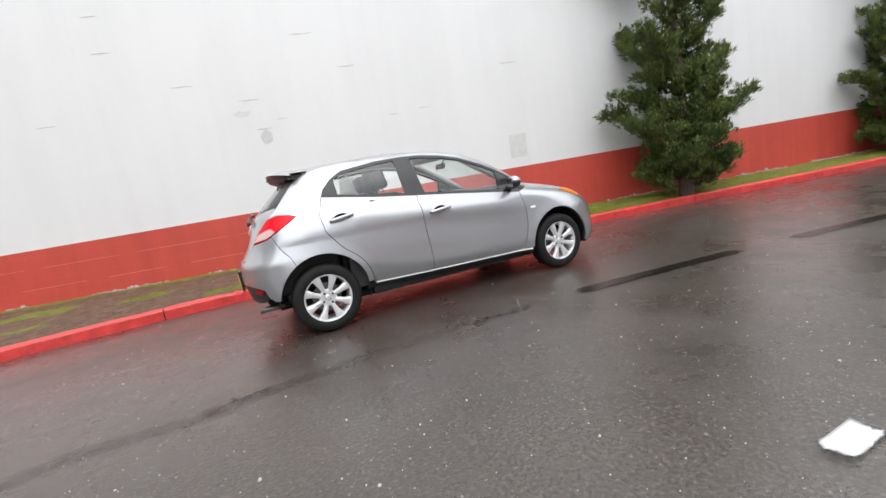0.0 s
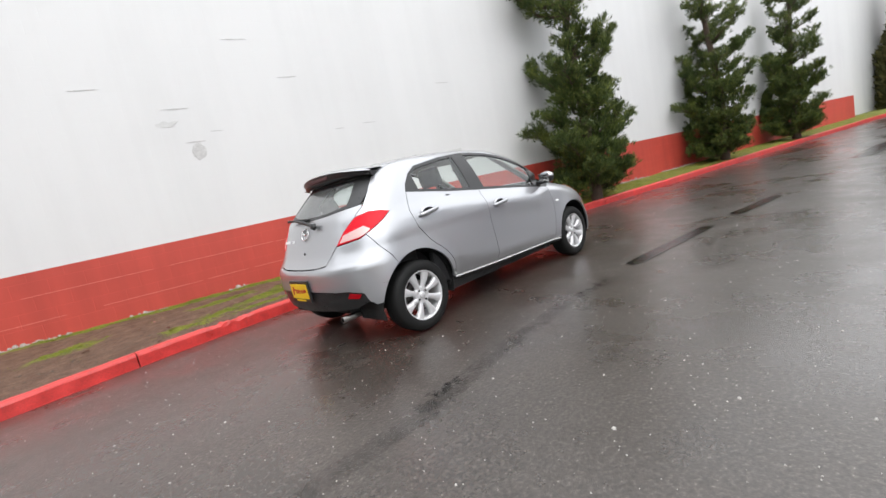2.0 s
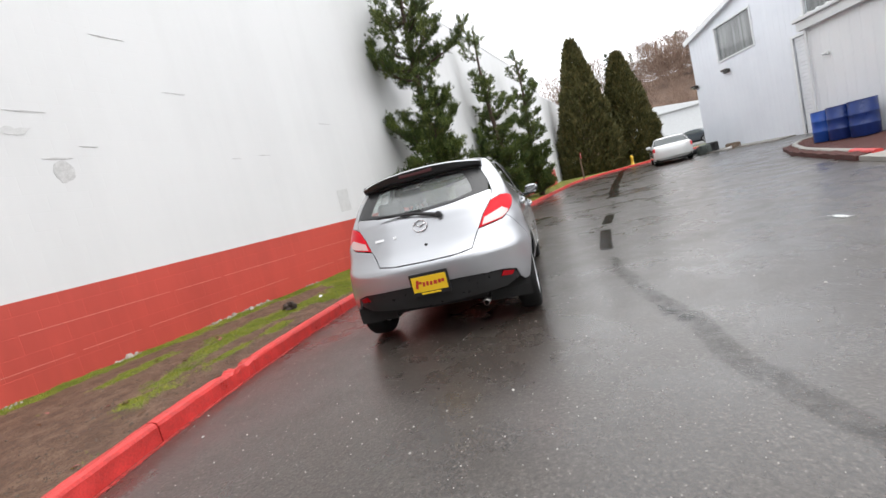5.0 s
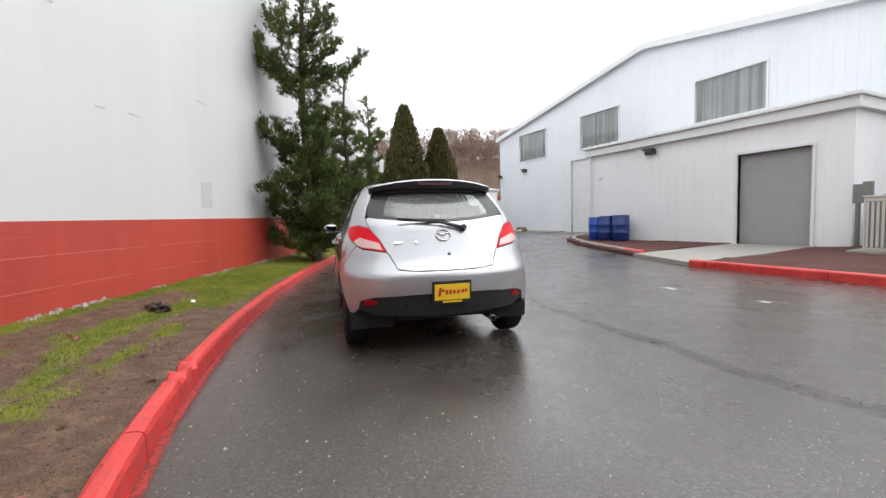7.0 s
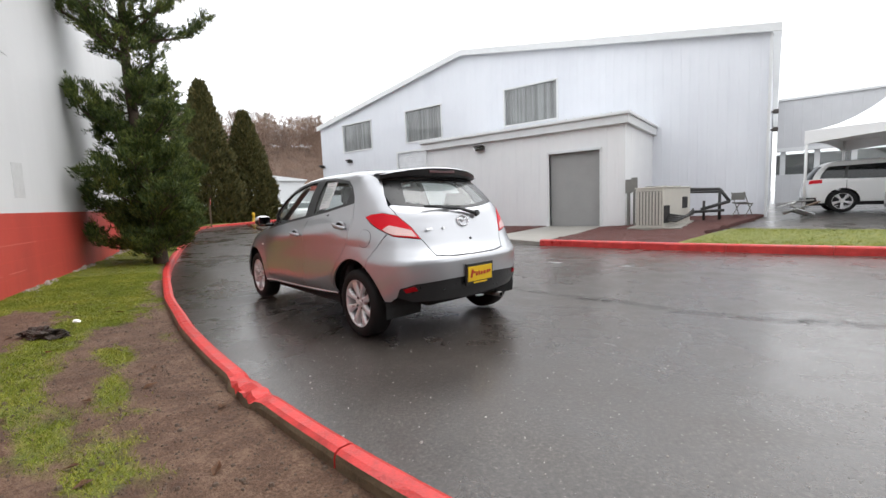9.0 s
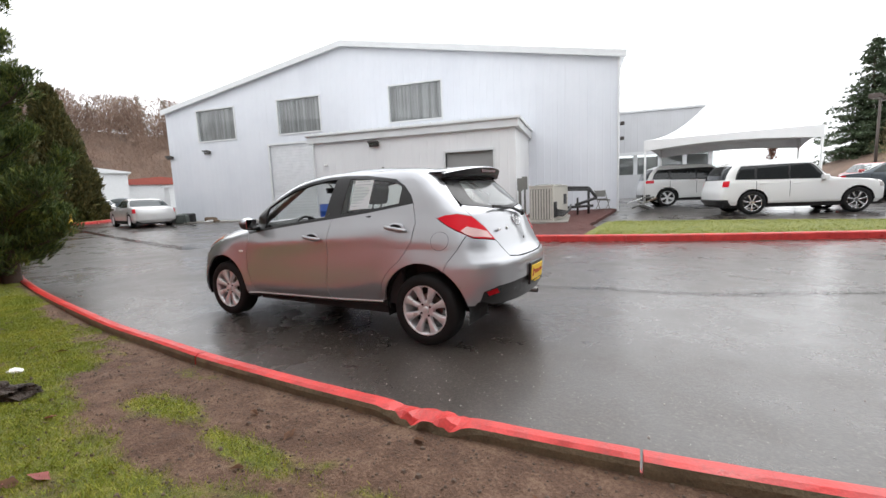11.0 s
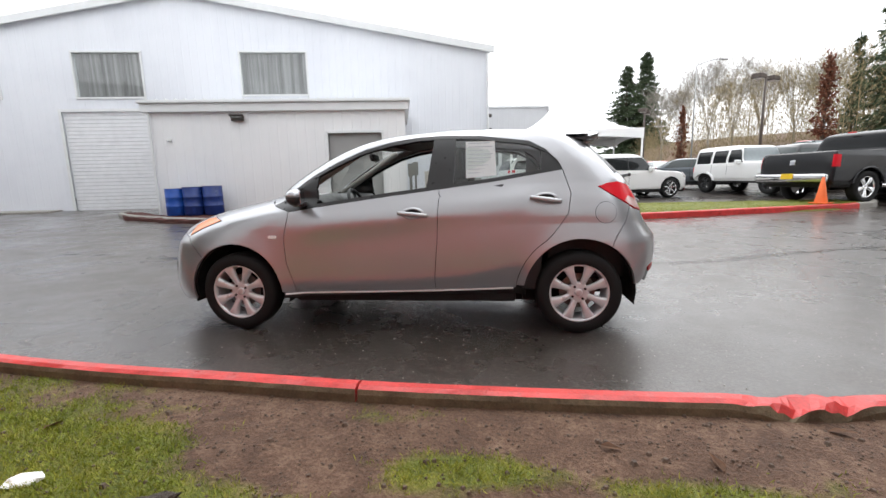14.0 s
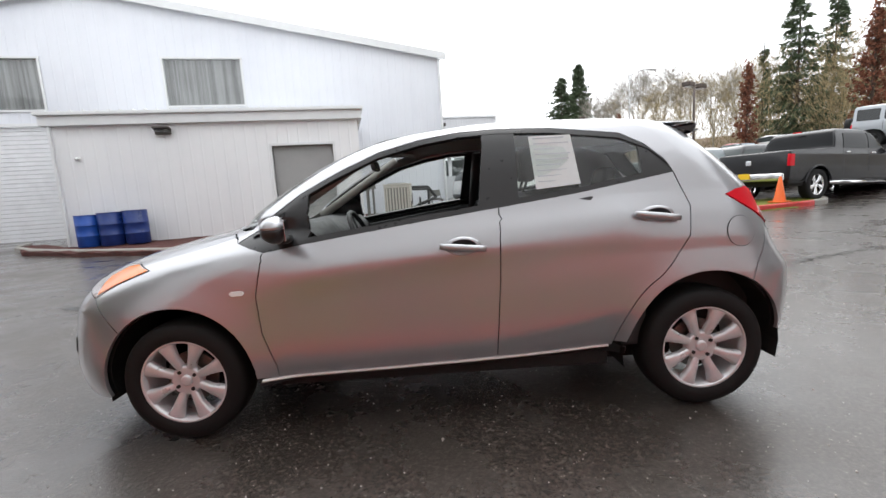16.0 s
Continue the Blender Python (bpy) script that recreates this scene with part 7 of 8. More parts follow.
# white sport utility under the canopy
sh = box_shell(4.82, 1.94, 1.76, -1.0, 1.06, 1.06, 3.35, 2.75, 0.5, lr=.32, lf=.45)
parked_car("sport_utility_car", "white sport utility car under the canopy", WHITE_PAINT, sh, 4.82, 1.76, .32, 1.04, (0.0, 2.915), .38,
           [("side_window", [("x", 2.1, 1.10), ("x", 1.12, 1.10), ("x", 1.12, 1.55), ("x", 1.65, 1.55)], "two"), ("side_window", [("x", 1.07, 1.10), ("x", .12, 1.12), ("x", .16, 1.55), ("x", 1.07, 1.55)], "two"),
            ("side_window", [("x", .05, 1.13), ("x", -.55, 1.18), ("x", -.35, 1.52), ("x", .09, 1.55)], "two"), ("rear_window", [("u", 0, 1.14), ("u", .72, 1.14), ("u", .68, 1.56), ("u", 0, 1.58)], "both"),
            ("windscreen", [("u", 3, 1.15), ("u", 2.35, 1.15), ("u", 2.35, 1.62), ("u", 3, 1.64)], "both")],
           at_ground(-2.0, -18.0, 195), rear_lamps=[("u", .55, .98), ("u", 1.02, 1.0), ("u", 1.02, 1.12), ("u", .55, 1.10)], front_lamps=[("u", 2.1, .8), ("u", 2.5, .8), ("u", 2.5, .95), ("u", 2.15, .97)], wheel=(0, 5, ALLOY), spokes_w=.09, black_low=.52)


def jeep(label, paint, at, black=True):
    sh = box_shell(4.25, 1.80, 1.86, -0.72, 1.13, 1.12, 2.62, 2.35, 0.10, lr=.10, lf=.16, nr=6, nf=6, low=.48, bumper=0.02)

    def extras(car):
        bm = bmesh.new()
        lathe(bm, [(.0, -.10), (.24, -.10), (.36, -.13), (.395, -.08), (.395, .08), (.36, .13), (.24, .10), (.0, .10)], 36, "Y", pose(-.86, 0, 1.0, 0, 0, 90))
        bmesh.ops.recalc_face_normals(bm, faces=bm.faces)
        part("spare_wheel", bm, RUBBER, car, smooth=True)
        for x, nm in ((-.85, "rear_bumper"), (3.60, "front_bumper")):
            bm = bmesh.new()
            box(bm, (.16, 1.72, .20), pose(x, 0, .60), .03)
            part(nm, bm, BLACK_TRIM, car)
        for x in (0.0, 2.947):
            for s in (1, -1):
                bm = bmesh.new()
                prev = None
                for i in range(13):
                    a = radians(172 - 164 * i / 12)
                    cx, cz = x + .50 * math.cos(a), .40 + .46 * math.sin(a) ** 0.7
                    pair = [bm.verts.new((cx, s * .84, cz)), bm.verts.new((cx, s * .98, cz - .01)), bm.verts.new((cx, s * .98, cz - .06))]
                    if prev:
                        for k in range(2):
                            bm.faces.new((prev[k], prev[k + 1], pair[k + 1], pair[k]))
                    prev = pair
                part("fender_flare", bm, paint, car)
    return parked_car("off_road_car", label, paint, sh, 4.25, 1.86, .48, 1.11, (0.0, 2.947), .40,
                      [("side_window", [("x", 1.82, 1.18), ("x", 1.14, 1.18), ("x", 1.14, 1.66), ("x", 1.60, 1.66)], "two"), ("side_window", [("x", 1.02, 1.18), ("x", .36, 1.18), ("x", .36, 1.66), ("x", 1.02, 1.66)], "two"),
                       ("side_window", [("x", .22, 1.18), ("x", -.52, 1.18), ("x", -.52, 1.66), ("x", .22, 1.66)], "two"), ("rear_window", [("u", 0, 1.2), ("u", .72, 1.2), ("u", .72, 1.66), ("u", 0, 1.66)], "both"),
                       ("windscreen", [("u", 3, 1.22), ("u", 2.25, 1.22), ("u", 2.25, 1.72), ("u", 3, 1.72)], "both")],
                      at, rear_lamps=[("u", .80, .85), ("u", .98, .85), ("u", .98, 1.05), ("u", .80, 1.05)], wheel=(0, 5, BLACK_TRIM), spokes_w=.09, arch=1.12, extras=extras, category="car", dark_band=False, rim=0.58)


TERRACE_WALL = surface("black_stained_timber", (0.016, 0.015, 0.014), 0.7, vary=0.4, scale=4, fine=40, relief=0.4)
terrace = thing("terrace", "raised parking terrace held by a black timber wall", "terrace", kind="structure")
bm = bmesh.new()
plate(bm, [(-16.3, 12.9), (-30, 13.6), (-30, 24), (-15.6, 21.0)], 1.35, pose(0, 0, 0.35, 90, 0, 0))
part("retaining_wall", bm, TERRACE_WALL, terrace)
bm = bmesh.new()
for v in ((-16.3, -12.9, 1.71), (-30, -13.6, 1.71), (-30, -24, 1.71), (-15.6, -21.0, 1.71)):
    bm.verts.new(v)
bm.faces.new(bm.verts[:])
bmesh.ops.recalc_face_normals(bm, faces=bm.faces)
part("terrace_top", bm, ASPHALT, terrace)
JEEP_GREY = paint_material("silver_grey_paint", (0.30, 0.32, 0.34), 0.3, 0.05, 0.35)
jeep("white boxy off-road car with black wheels", WHITE_PAINT, at_ground(-10.4, -16.0, 106))
jeep("silver-grey boxy off-road car up the slope", JEEP_GREY, pose(-19.7, -16.6, 1.72, 0, 1.5, 128))


def pickup():
    """Dark crew-cab pickup with a chrome rear bumper."""
    sh = box_shell(5.80, 2.02, 1.95, -1.20, 1.24, 1.27, 4.12, 3.45, 1.78, lr=.14, lf=.40, nr=5, nf=3.2, low=.46, bumper=0.02)
    rear_tab = ([.46, .60, .90, 1.26, 1.29, 1.35, 1.41, 1.83, 1.92, 1.95], [-1.10, -1.20, -1.20, -1.16, -1.12, 0.52, 0.56, 0.74, 0.95, 1.6])
    sh.xr = curve_through(*rear_tab)

    def extras(car):
        bm = bmesh.new()
        box_from(bm, (-1.05, -.86, 1.285), (.45, .86, 1.305), .01)
        part("bed_cover", bm, BLACK_TRIM, car)
        bm = bmesh.new()
        box(bm, (.14, 1.95, .20), pose(-1.27, 0, .62), .04)
        bump_ob = part("rear_bumper", bm, CHROME, car, smooth=True)
        bm = bmesh.new()
        box(bm, (.02, .32, .15), pose(-1.352, 0, .66), .004)
        part("plate", bm, PLATE_YELLOW, bump_ob, "yellow dealer plate")
        bm = bmesh.new()
        box(bm, (.02, .16, .14), pose(-1.20, 0, 1.02), .02)
        part("badge", bm, CHROME, car)
        for s in (1, -1):
            bm = bmesh.new()
            rod(bm, (.45, s * 1.0, .46), (2.75, s * 1.0, .46), .045, sides=10)
            part("side_step", bm, CHROME, car, smooth=True)
        for x in (0.0, 3.57):
            for s in (1, -1):
                bm = bmesh.new()
                ring = [Vector((x + .50 * math.cos(radians(8 + 164 * i / 14)), s * (sh.w(.75) + .006), .41 + .50 * math.sin(radians(8 + 164 * i / 14)))) for i in range(15)]
                limb_mesh(bm, ring, .026, .026, 6)
                part("arch_lip", bm, PEWTER_DARK, car, smooth=True)
        bm = bmesh.new()
        box(bm, (.05, .20, .03), pose(.62, 0, 1.88), .01)
        part("brake_light", bm, LENS_RED, car)
    return parked_car("pickup_truck", "dark grey crew-cab pickup truck on the sloping lot", PEWTER_DARK, sh, 5.80, 1.95, .46, 1.30, (0.0, 3.57), .41,
                      [("side_window", [("x", 2.98, 1.37), ("x", 2.02, 1.37), ("x", 2.02, 1.79), ("x", 2.56, 1.79)], "two"), ("side_window", [("x", 1.94, 1.37), ("x", 0.98, 1.38), ("x", 1.06, 1.77), ("x", 1.94, 1.79)], "two"),
                       ("rear_window", [("u", 0, 1.44), ("u", .76, 1.44), ("u", .72, 1.81), ("u", 0, 1.81)], "both"), ("windscreen", [("u", 3, 1.40), ("u", 2.3, 1.40), ("u", 2.3, 1.80), ("u", 3, 1.82)], "both")],
                      at_ground(-10.55, -10.45, 197, 0.04, 2.2) @ Matrix.Scale(1.08, 4), glass=TINTED, rear_lamps=[("u", .74, .90), ("u", 1.02, .90), ("u", 1.02, 1.20), ("u", .74, 1.20)], front_lamps=[("u", 2.1, .9), ("u", 2.5, .9), ("u", 2.5, 1.08), ("u", 2.15, 1.1)], wheel=(0, 5, CHROME), spokes_w=.10, extras=extras, category="pickup truck", dark_band=False, handle=CHROME, rim=0.64)


TINTED = surface("dark_tinted_glass", (0.006, 0.007, 0.008), 0.06, vary=0.1, relief=0, gloss_vary=0.01)
TINTED.node_tree.nodes["Principled BSDF"].inputs["Specular IOR Level"].default_value = 0.16
PEWTER_DARK = paint_material("dark_pewter_paint", (0.016, 0.016, 0.018), 0.0, 0.1, 0.22, 0.12)
PEWTER_DARK.node_tree.nodes["Principled BSDF"].inputs["Specular IOR Level"].default_value = 0.3
pickup()


def sedan(name, label, paint, at, L=5.04, W=1.90, H=1.48, group="parked cars"):
    sh = box_shell(L, W, H, -1.05, .96, .90, 3.55, 2.75, 1.25, lr=.45, lf=.55, nr=3.2, nf=2.8, low=.24, bumper=0.02)
    sh.xr = curve_through([.24, .40, .60, .90, .98, 1.00, 1.06, 1.38, 1.445, 1.48], [-.95, -1.05, -1.05, -1.0, -.90, -.45, -.30, .35, .60, 1.1])
    return parked_car(name, label, paint, sh, L, H, .24, .97, (0.0, 3.05), .36,
                      [("side_window", [("x", 2.35, 1.01), ("x", 1.22, 1.01), ("x", 1.22, 1.34), ("x", 1.75, 1.34)], "two"), ("side_window", [("x", 1.15, 1.01), ("x", .12, 1.03), ("x", .48, 1.32), ("x", 1.15, 1.34)], "two"),
                       ("rear_window", [("u", 0, 1.05), ("u", .74, 1.05), ("u", .68, 1.36), ("u", 0, 1.38)], "both"), ("windscreen", [("u", 3, 1.0), ("u", 2.3, 1.0), ("u", 2.3, 1.36), ("u", 3, 1.38)], "both")],
                      at, rear_lamps=[("u", .62, .72), ("u", .92, .72), ("u", .92, .92), ("u", .62, .92)], front_lamps=[("u", 2.1, .66), ("u", 2.5, .66), ("u", 2.5, .8), ("u", 2.15, .82)], wheel=(0, 7, ALLOY), group=group, glass=GREY_GLASS)


PEARL = paint_material("pearl_white_paint", (0.66, 0.66, 0.655), 0.25, 0.04, 0.3)
SLATE = paint_material("slate_blue_paint", (0.07, 0.085, 0.10), 0.5, 0.1, 0.3)
RED_PAINT = paint_material("red_car_paint", (0.40, 0.02, 0.02), 0.2, 0.1, 0.3)
sedan("sedan_car", "pearl white large sedan parked beyond the hatchback", PEARL, at_ground(21.2, -8.35, -11))
sedan("sedan_car", "slate grey sedan on the lot", SLATE, at_ground(-9.4, -19.6, 150), 4.6, 1.8, 1.45)
sh = box_shell(5.1, 2.0, 1.82, -1.1, 1.1, 1.1, 3.75, 3.15, 0.35, lr=.3, lf=.45)
parked_car("long_utility_car", "black long utility car behind the pickup", BLACK_PAINT, sh, 5.1, 1.82, .34, 1.08, (0.0, 3.0), .39,
           [("side_window", [("x", 2.4, 1.14), ("x", 1.3, 1.14), ("x", 1.3, 1.62), ("x", 1.9, 1.62)], "two"), ("side_window", [("x", 1.24, 1.14), ("x", .2, 1.15), ("x", .2, 1.62), ("x", 1.24, 1.62)], "two"),
            ("side_window", [("x", .1, 1.16), ("x", -.75, 1.2), ("x", -.65, 1.58), ("x", .1, 1.62)], "two"), ("rear_window", [("u", 0, 1.18), ("u", .72, 1.18), ("u", .68, 1.62), ("u", 0, 1.64)], "both"), ("windscreen", [("u", 3, 1.2), ("u", 2.35, 1.2), ("u", 2.35, 1.66), ("u", 3, 1.68)], "both")],
           at_ground(-12.6, -15.0, 186, 0.0, 2), glass=GREY_GLASS)
for i, (x, y, h, paint, word) in enumerate(((-13.5, -27.5, 95, WHITE_PAINT, "white"), (-16.2, -28.3, 95, SLATE, "slate grey"), (-18.9, -29.0, 95, PEARL, "pearl white"), (-21.8, -29.5, 97, RED_PAINT, "red"), (-24.6, -29.6, 97, WHITE_PAINT, "white"), (-11.0, -27.0, 95, RED_PAINT, "red"), (36.5, -12.4, -20, WHITE_PAINT, "white"), (42.0, -17.5, 60, SLATE, "dark grey"))):
    sedan("sedan_car", word + " sedan in the far row of parked cars", paint, at_ground(x, y, h), 4.7, 1.82, 1.46, "far parked cars")

# ---- lot furniture ----
CONE_ORANGE = surface("orange_cone_plastic", (0.75, 0.13, 0.015), 0.45, vary=0.1, relief=0.05)
cone = thing("traffic_cone", "orange plastic traffic cone on the kerb end", "traffic cone", at=pose(-9.5, -9.05, land(-9.5, -9.05) + 0.12, 0, 0, 20))
bm = bmesh.new()
lathe(bm, [(.15, .03), (.145, .05), (.03, .70), (.02, .71), (.0, .71)], 28, "Z")
bmesh.ops.recalc_face_normals(bm, faces=bm.faces)
part("body", bm, CONE_ORANGE, cone, smooth=True)
bm = bmesh.new()
box_from(bm, (-.19, -.19, 0), (.19, .19, .035), .012)
part("base", bm, CONE_ORANGE, cone)
STEEL_BROWN = surface("brown_pole_paint", (0.075, 0.055, 0.045), 0.5, vary=0.2)


def lot_lamp(x, y, h, turn, label):
    z = land(x, y)
    lamp = thing("lamp_post", label, "lamp post", "lamp posts on the lot", at=pose(x, y, z, 0, 0, turn))
    bm = bmesh.new()
    rod(bm, (0, 0, -.2), (0, 0, h), .11, .075, 10)
    part("pole", bm, STEEL_BROWN, lamp, smooth=True)
    for s in (1, -1):
        bm = bmesh.new()
        rod(bm, (0, 0, h - .15), (s * .45, 0, h - .08), .035, sides=8)
        arm = part("arm", bm, STEEL_BROWN, lamp)
        bm = bmesh.new()
        box(bm, (.84, .60, .30), pose(s * .86, 0, h - .05), .04)
        part("lamp_head", bm, STEEL_BROWN, lamp)
        bm = bmesh.new()
        box(bm, (.6, .42, .02), pose(s * .86, 0, h - .21), .004)
        part("lens", bm, PLASTIC_WHITE, lamp)


lot_lamp(-19.3, -29.5, 6.9 - land(-19.3, -29.5) + .55, 35, "brown twin-headed lot lamp post")
lot_lamp(-14.5, -38.8, 6.75 - land(-14.5, -38.8), 60, "brown twin-headed lot lamp post farther off")
# street lamp behind the lot
p = (-18.6, -38.5)
street = thing("street_lamp", "tall grey street lamp with a long curved arm", "street lamp", at=pose(p[0], p[1], land(*p), 0, 0, 200))
bm = bmesh.new()
rod(bm, (0, 0, -.2), (0, 0, 9.3), .075, .045, 10)
part("pole", bm, DOOR_GREY, street, smooth=True)
bm = bmesh.new()
for i in range(8):
    a, b = i / 8, (i + 1) / 8
    rod(bm, (2.6 * a, 0, 9.25 + .65 * math.sin(a * 1.57)), (2.6 * b, 0, 9.25 + .65 * math.sin(b * 1.57)), .045, sides=8)
part("arm", bm, DOOR_GREY, street, smooth=True)
bm = bmesh.new()
box(bm, (.7, .26, .14), pose(2.9, 0, 9.88), .05, 3)
part("lamp_head", bm, DOOR_GREY, street)

# sign and hydrant at the kerb bend
sign = thing("sign_post", "short brown post with a small red and white sign", "sign", at=pose(24.6, -3.95, land(24.6, -3.95) + .1, 0, 0, 165))
bm = bmesh.new()
box(bm, (.09, .09, 1.5), pose(0, 0, .75), .008)
part("post", bm, WOOD, sign)
bm = bmesh.new()
box(bm, (.30, .02, .36), pose(0, .06, 1.55), .004)
face = part("sign_face", bm, KERB_RED, sign, "red sign face")
bm = bmesh.new()
box(bm, (.22, .004, .06), pose(0, .073, 1.62))
part("sign_bar", bm, PLASTIC_WHITE, face)
HYDRANT = surface("yellow_hydrant_paint", (0.72, 0.45, 0.03), 0.4, vary=0.1)
bm = bmesh.new()
lathe(bm, [(0, 0), (.16, 0), (.16, .04), (.10, .05), (.10, .5), (.13, .52), (.12, .60), (.05, .70), (.03, .74), (0, .74)], 24, "Z")
rod(bm, (-.19, 0, .4), (.19, 0, .4), .055, sides=12)
bmesh.ops.recalc_face_normals(bm, faces=bm.faces)
solid("fire_hydrant", bm, HYDRANT, "yellow fire hydrant by the kerb", "fire hydrant", at=pose(29.6, -8.0, land(29.6, -8.0) + .1), smooth=True)


# ---- the road's far bend and the land beyond ----
def far_building(x, y, w, d, h, turn, mat, roof_mat, label, rise=1.2):
    z = land(x, y)
    b = thing("low_building", label, "building", "far buildings", at=pose(x, y, z, 0, 0, turn))
    bm = bmesh.new()
    box_from(bm, (-w / 2, -d / 2, -1), (w / 2, d / 2, h))
    part("wall_shell", bm, mat, b)
    bm = bmesh.new()
    plate(bm, [(-w / 2 - .4, h), (w / 2 + .4, h), (w / 2 + .4, h + .15), (0, h + rise), (-w / 2 - .4, h + .15)], d + .8, Matrix.Translation((0, -d / 2 - .4, 0)))
    part("roof", bm, roof_mat, b)
    for i in range(3):
        bm = bmesh.new()
        box_from(bm, (-w * .35 + i * w * .28, -d / 2 - .06, h * .3), (-w * .35 + i * w * .28 + w * .16, -d / 2 - .01, h * .75), .01)
        part("window", bm, BLACK_GLASS, b)


ROOF_RED = surface("red_tile_roof", (0.30, 0.07, 0.05), 0.7, vary=0.25, scale=3, relief=0.3)
far_building(66, -20, 14, 10, 4.6, 70, TRIM_WHITE, TRIM_WHITE, "low white gabled building beyond the bend")
far_building(74, -36, 22, 10, 3.6, 68, TRIM_WHITE, ROOF_RED, "long low building with a red roof")
far_building(62, -36, 9, 2.6, 2.9, 75, TRIM_WHITE, TRIM_WHITE, "white box trailer parked far off", 0.15)


def hill(name, cx, cy, turn, length, depth, height, seed, label):
    bm = bmesh.new()
    n, k = 40, 14
    rows = []
    for i in range(n + 1):
        row = []
        for j in range(k + 1):
            u, v = (i / n - .5) * length, j / k * depth
            edge = min(1.0, 4 * min(i / n, 1 - i / n))
            z = height * (math.sin(math.pi / 2 * min(1, v / (depth * .6))) ** 1.4) * edge + 2.0 * noise.noise((u * .03 + seed, v * .05, 0)) * min(1, v / 10) - 0.5
            row.append(bm.verts.new((u, v, z)))
        rows.append(row)
    for i in range(n):
        for j in range(k):
            bm.faces.new((rows[i][j], rows[i + 1][j], rows[i + 1][j + 1], rows[i][j + 1]))
    m = pose(cx, cy, 0, 0, 0, turn)
    solid(name, bm, HILL, label, "hill", kind="structure", at=m, smooth=True)

    def top(u, v):
        edge = min(1.0, 4 * min(u / length + .5, .5 - u / length))
        return m @ Vector((u, v, height * (math.sin(math.pi / 2 * min(1, v / (depth * .6))) ** 1.4) * max(0, edge) - 0.5))
    return top


HILL = surface("brown_hillside", (0.15, 0.10, 0.074), 0.9, vary=0.5, scale=0.25, fine=3, relief=0.5, depth=0.3)


def woods(name, top, length, depth, count, seed, size, mat, label, fluffy, band=(0.02, .8)):
    """Leafless woodland as one mass of twigs and stems."""
    sp = Sprays(seed)
    rnd = random.Random(seed)
    for _ in range(count):
        u, v = max(-.46, min(.46, rnd.gauss(0, .16))) * length, rnd.uniform(*band) * depth
        p = top(u, v)
        h = size * rnd.uniform(0.6, 1.25)
        wide = h * rnd.uniform(.22, .36)
        sp.leaf(p, Vector((rnd.gauss(0, .05), rnd.gauss(0, .05), 1)).normalized(), h * .9, h * .006)
        for _ in range(fluffy):
            f = rnd.uniform(.18, 1.0)
            a = rnd.uniform(0, 6.283)
            r = wide * math.sin(math.pi * min(1, f * .8 + .1)) * rnd.random() ** .5
            d = Vector((math.cos(a) * .5, math.sin(a) * .5, rnd.uniform(.5, 1.2))).normalized()
            sp.leaf(p + Vector((math.cos(a) * r, math.sin(a) * r, h * f * .92)), d, h * rnd.uniform(.05, .14), h * rnd.uniform(.003, .008))
    ob = sp.mesh(name, mat)
    tagged(ob, label, "woods", kind="stuff")


top = hill("hill_east", 88, -38, -105, 190, 80, 21, 3, "brown wooded hillside beyond the bend")
woods("woods_brown", top, 190, 80, 760, 71, 6.0, BRUSH, "leafless brown woodland on the hillside", 190, (0.0, .62))
woods("woods_crest", top, 190, 80, 150, 73, 9.5, BRUSH, "tall leafless brown trees along the hill's crest", 420, (.34, .62))
for i, (u, v, h) in enumerate(((-22, 40, 12), (-16, 46, 10), (-4, 44, 11), (2, 50, 9), (12, 44, 11), (30, 40, 10), (38, 46, 12), (-34, 44, 10), (20, 52, 12), (50, 40, 12))):
    p = top(u, v)
    conifer(p.x, p.y, p.z, h, h * .24, 100 + i, "dark fir tree on the hillside", "firs on the hillside")
for i, (u, v, h) in enumerate(((-12, 42, 12), (8, 46, 13), (-28, 40, 11))):
    p = top(u, v)
    bare_tree(p.x, p.y, p.z, h, 140 + i, "pale leafless tree on the hillside", BRUSH)

top = hill("bank_south", -36, -46, -222, 110, 45, 7.0, 9, "brown bank above the lot")


def polar(t_eye, az, dist):
    return t_eye[0] + dist * math.cos(radians(az)), t_eye[1] + dist * math.sin(radians(az))


EYE_R = (-0.2, 3.4)
for i, (az, dist, h, r) in enumerate(((-106.3, 92, 19.6, 8.2), (-108.4, 90, 20.8, 5.8))):
    x, y = polar(EYE_R, az, dist)
    conifer(x, y, land(x, y), h, r, 300 + i, "tall dark green fir beyond the lot", "firs beyond the lot", 20, 0.025)
for i, (az, el, dist) in enumerate(((-110.4, 11.0, 72), (-112.6, 11.4, 78), (-115.0, 13.2, 70), (-117.2, 13.6, 74), (-119.6, 12.4, 76), (-122.4, 11.8, 72), (-124.6, 12.4, 74), (-127.8, 11.0, 80))):
    x, y = polar(EYE_R, az, dist)
    bare_tree(x, y, land(x, y), 0.92 * dist * math.tan(radians(el)), 320 + i, "pale leafless tree beyond the lot", TWIGS, .26, "bare trees beyond the lot")
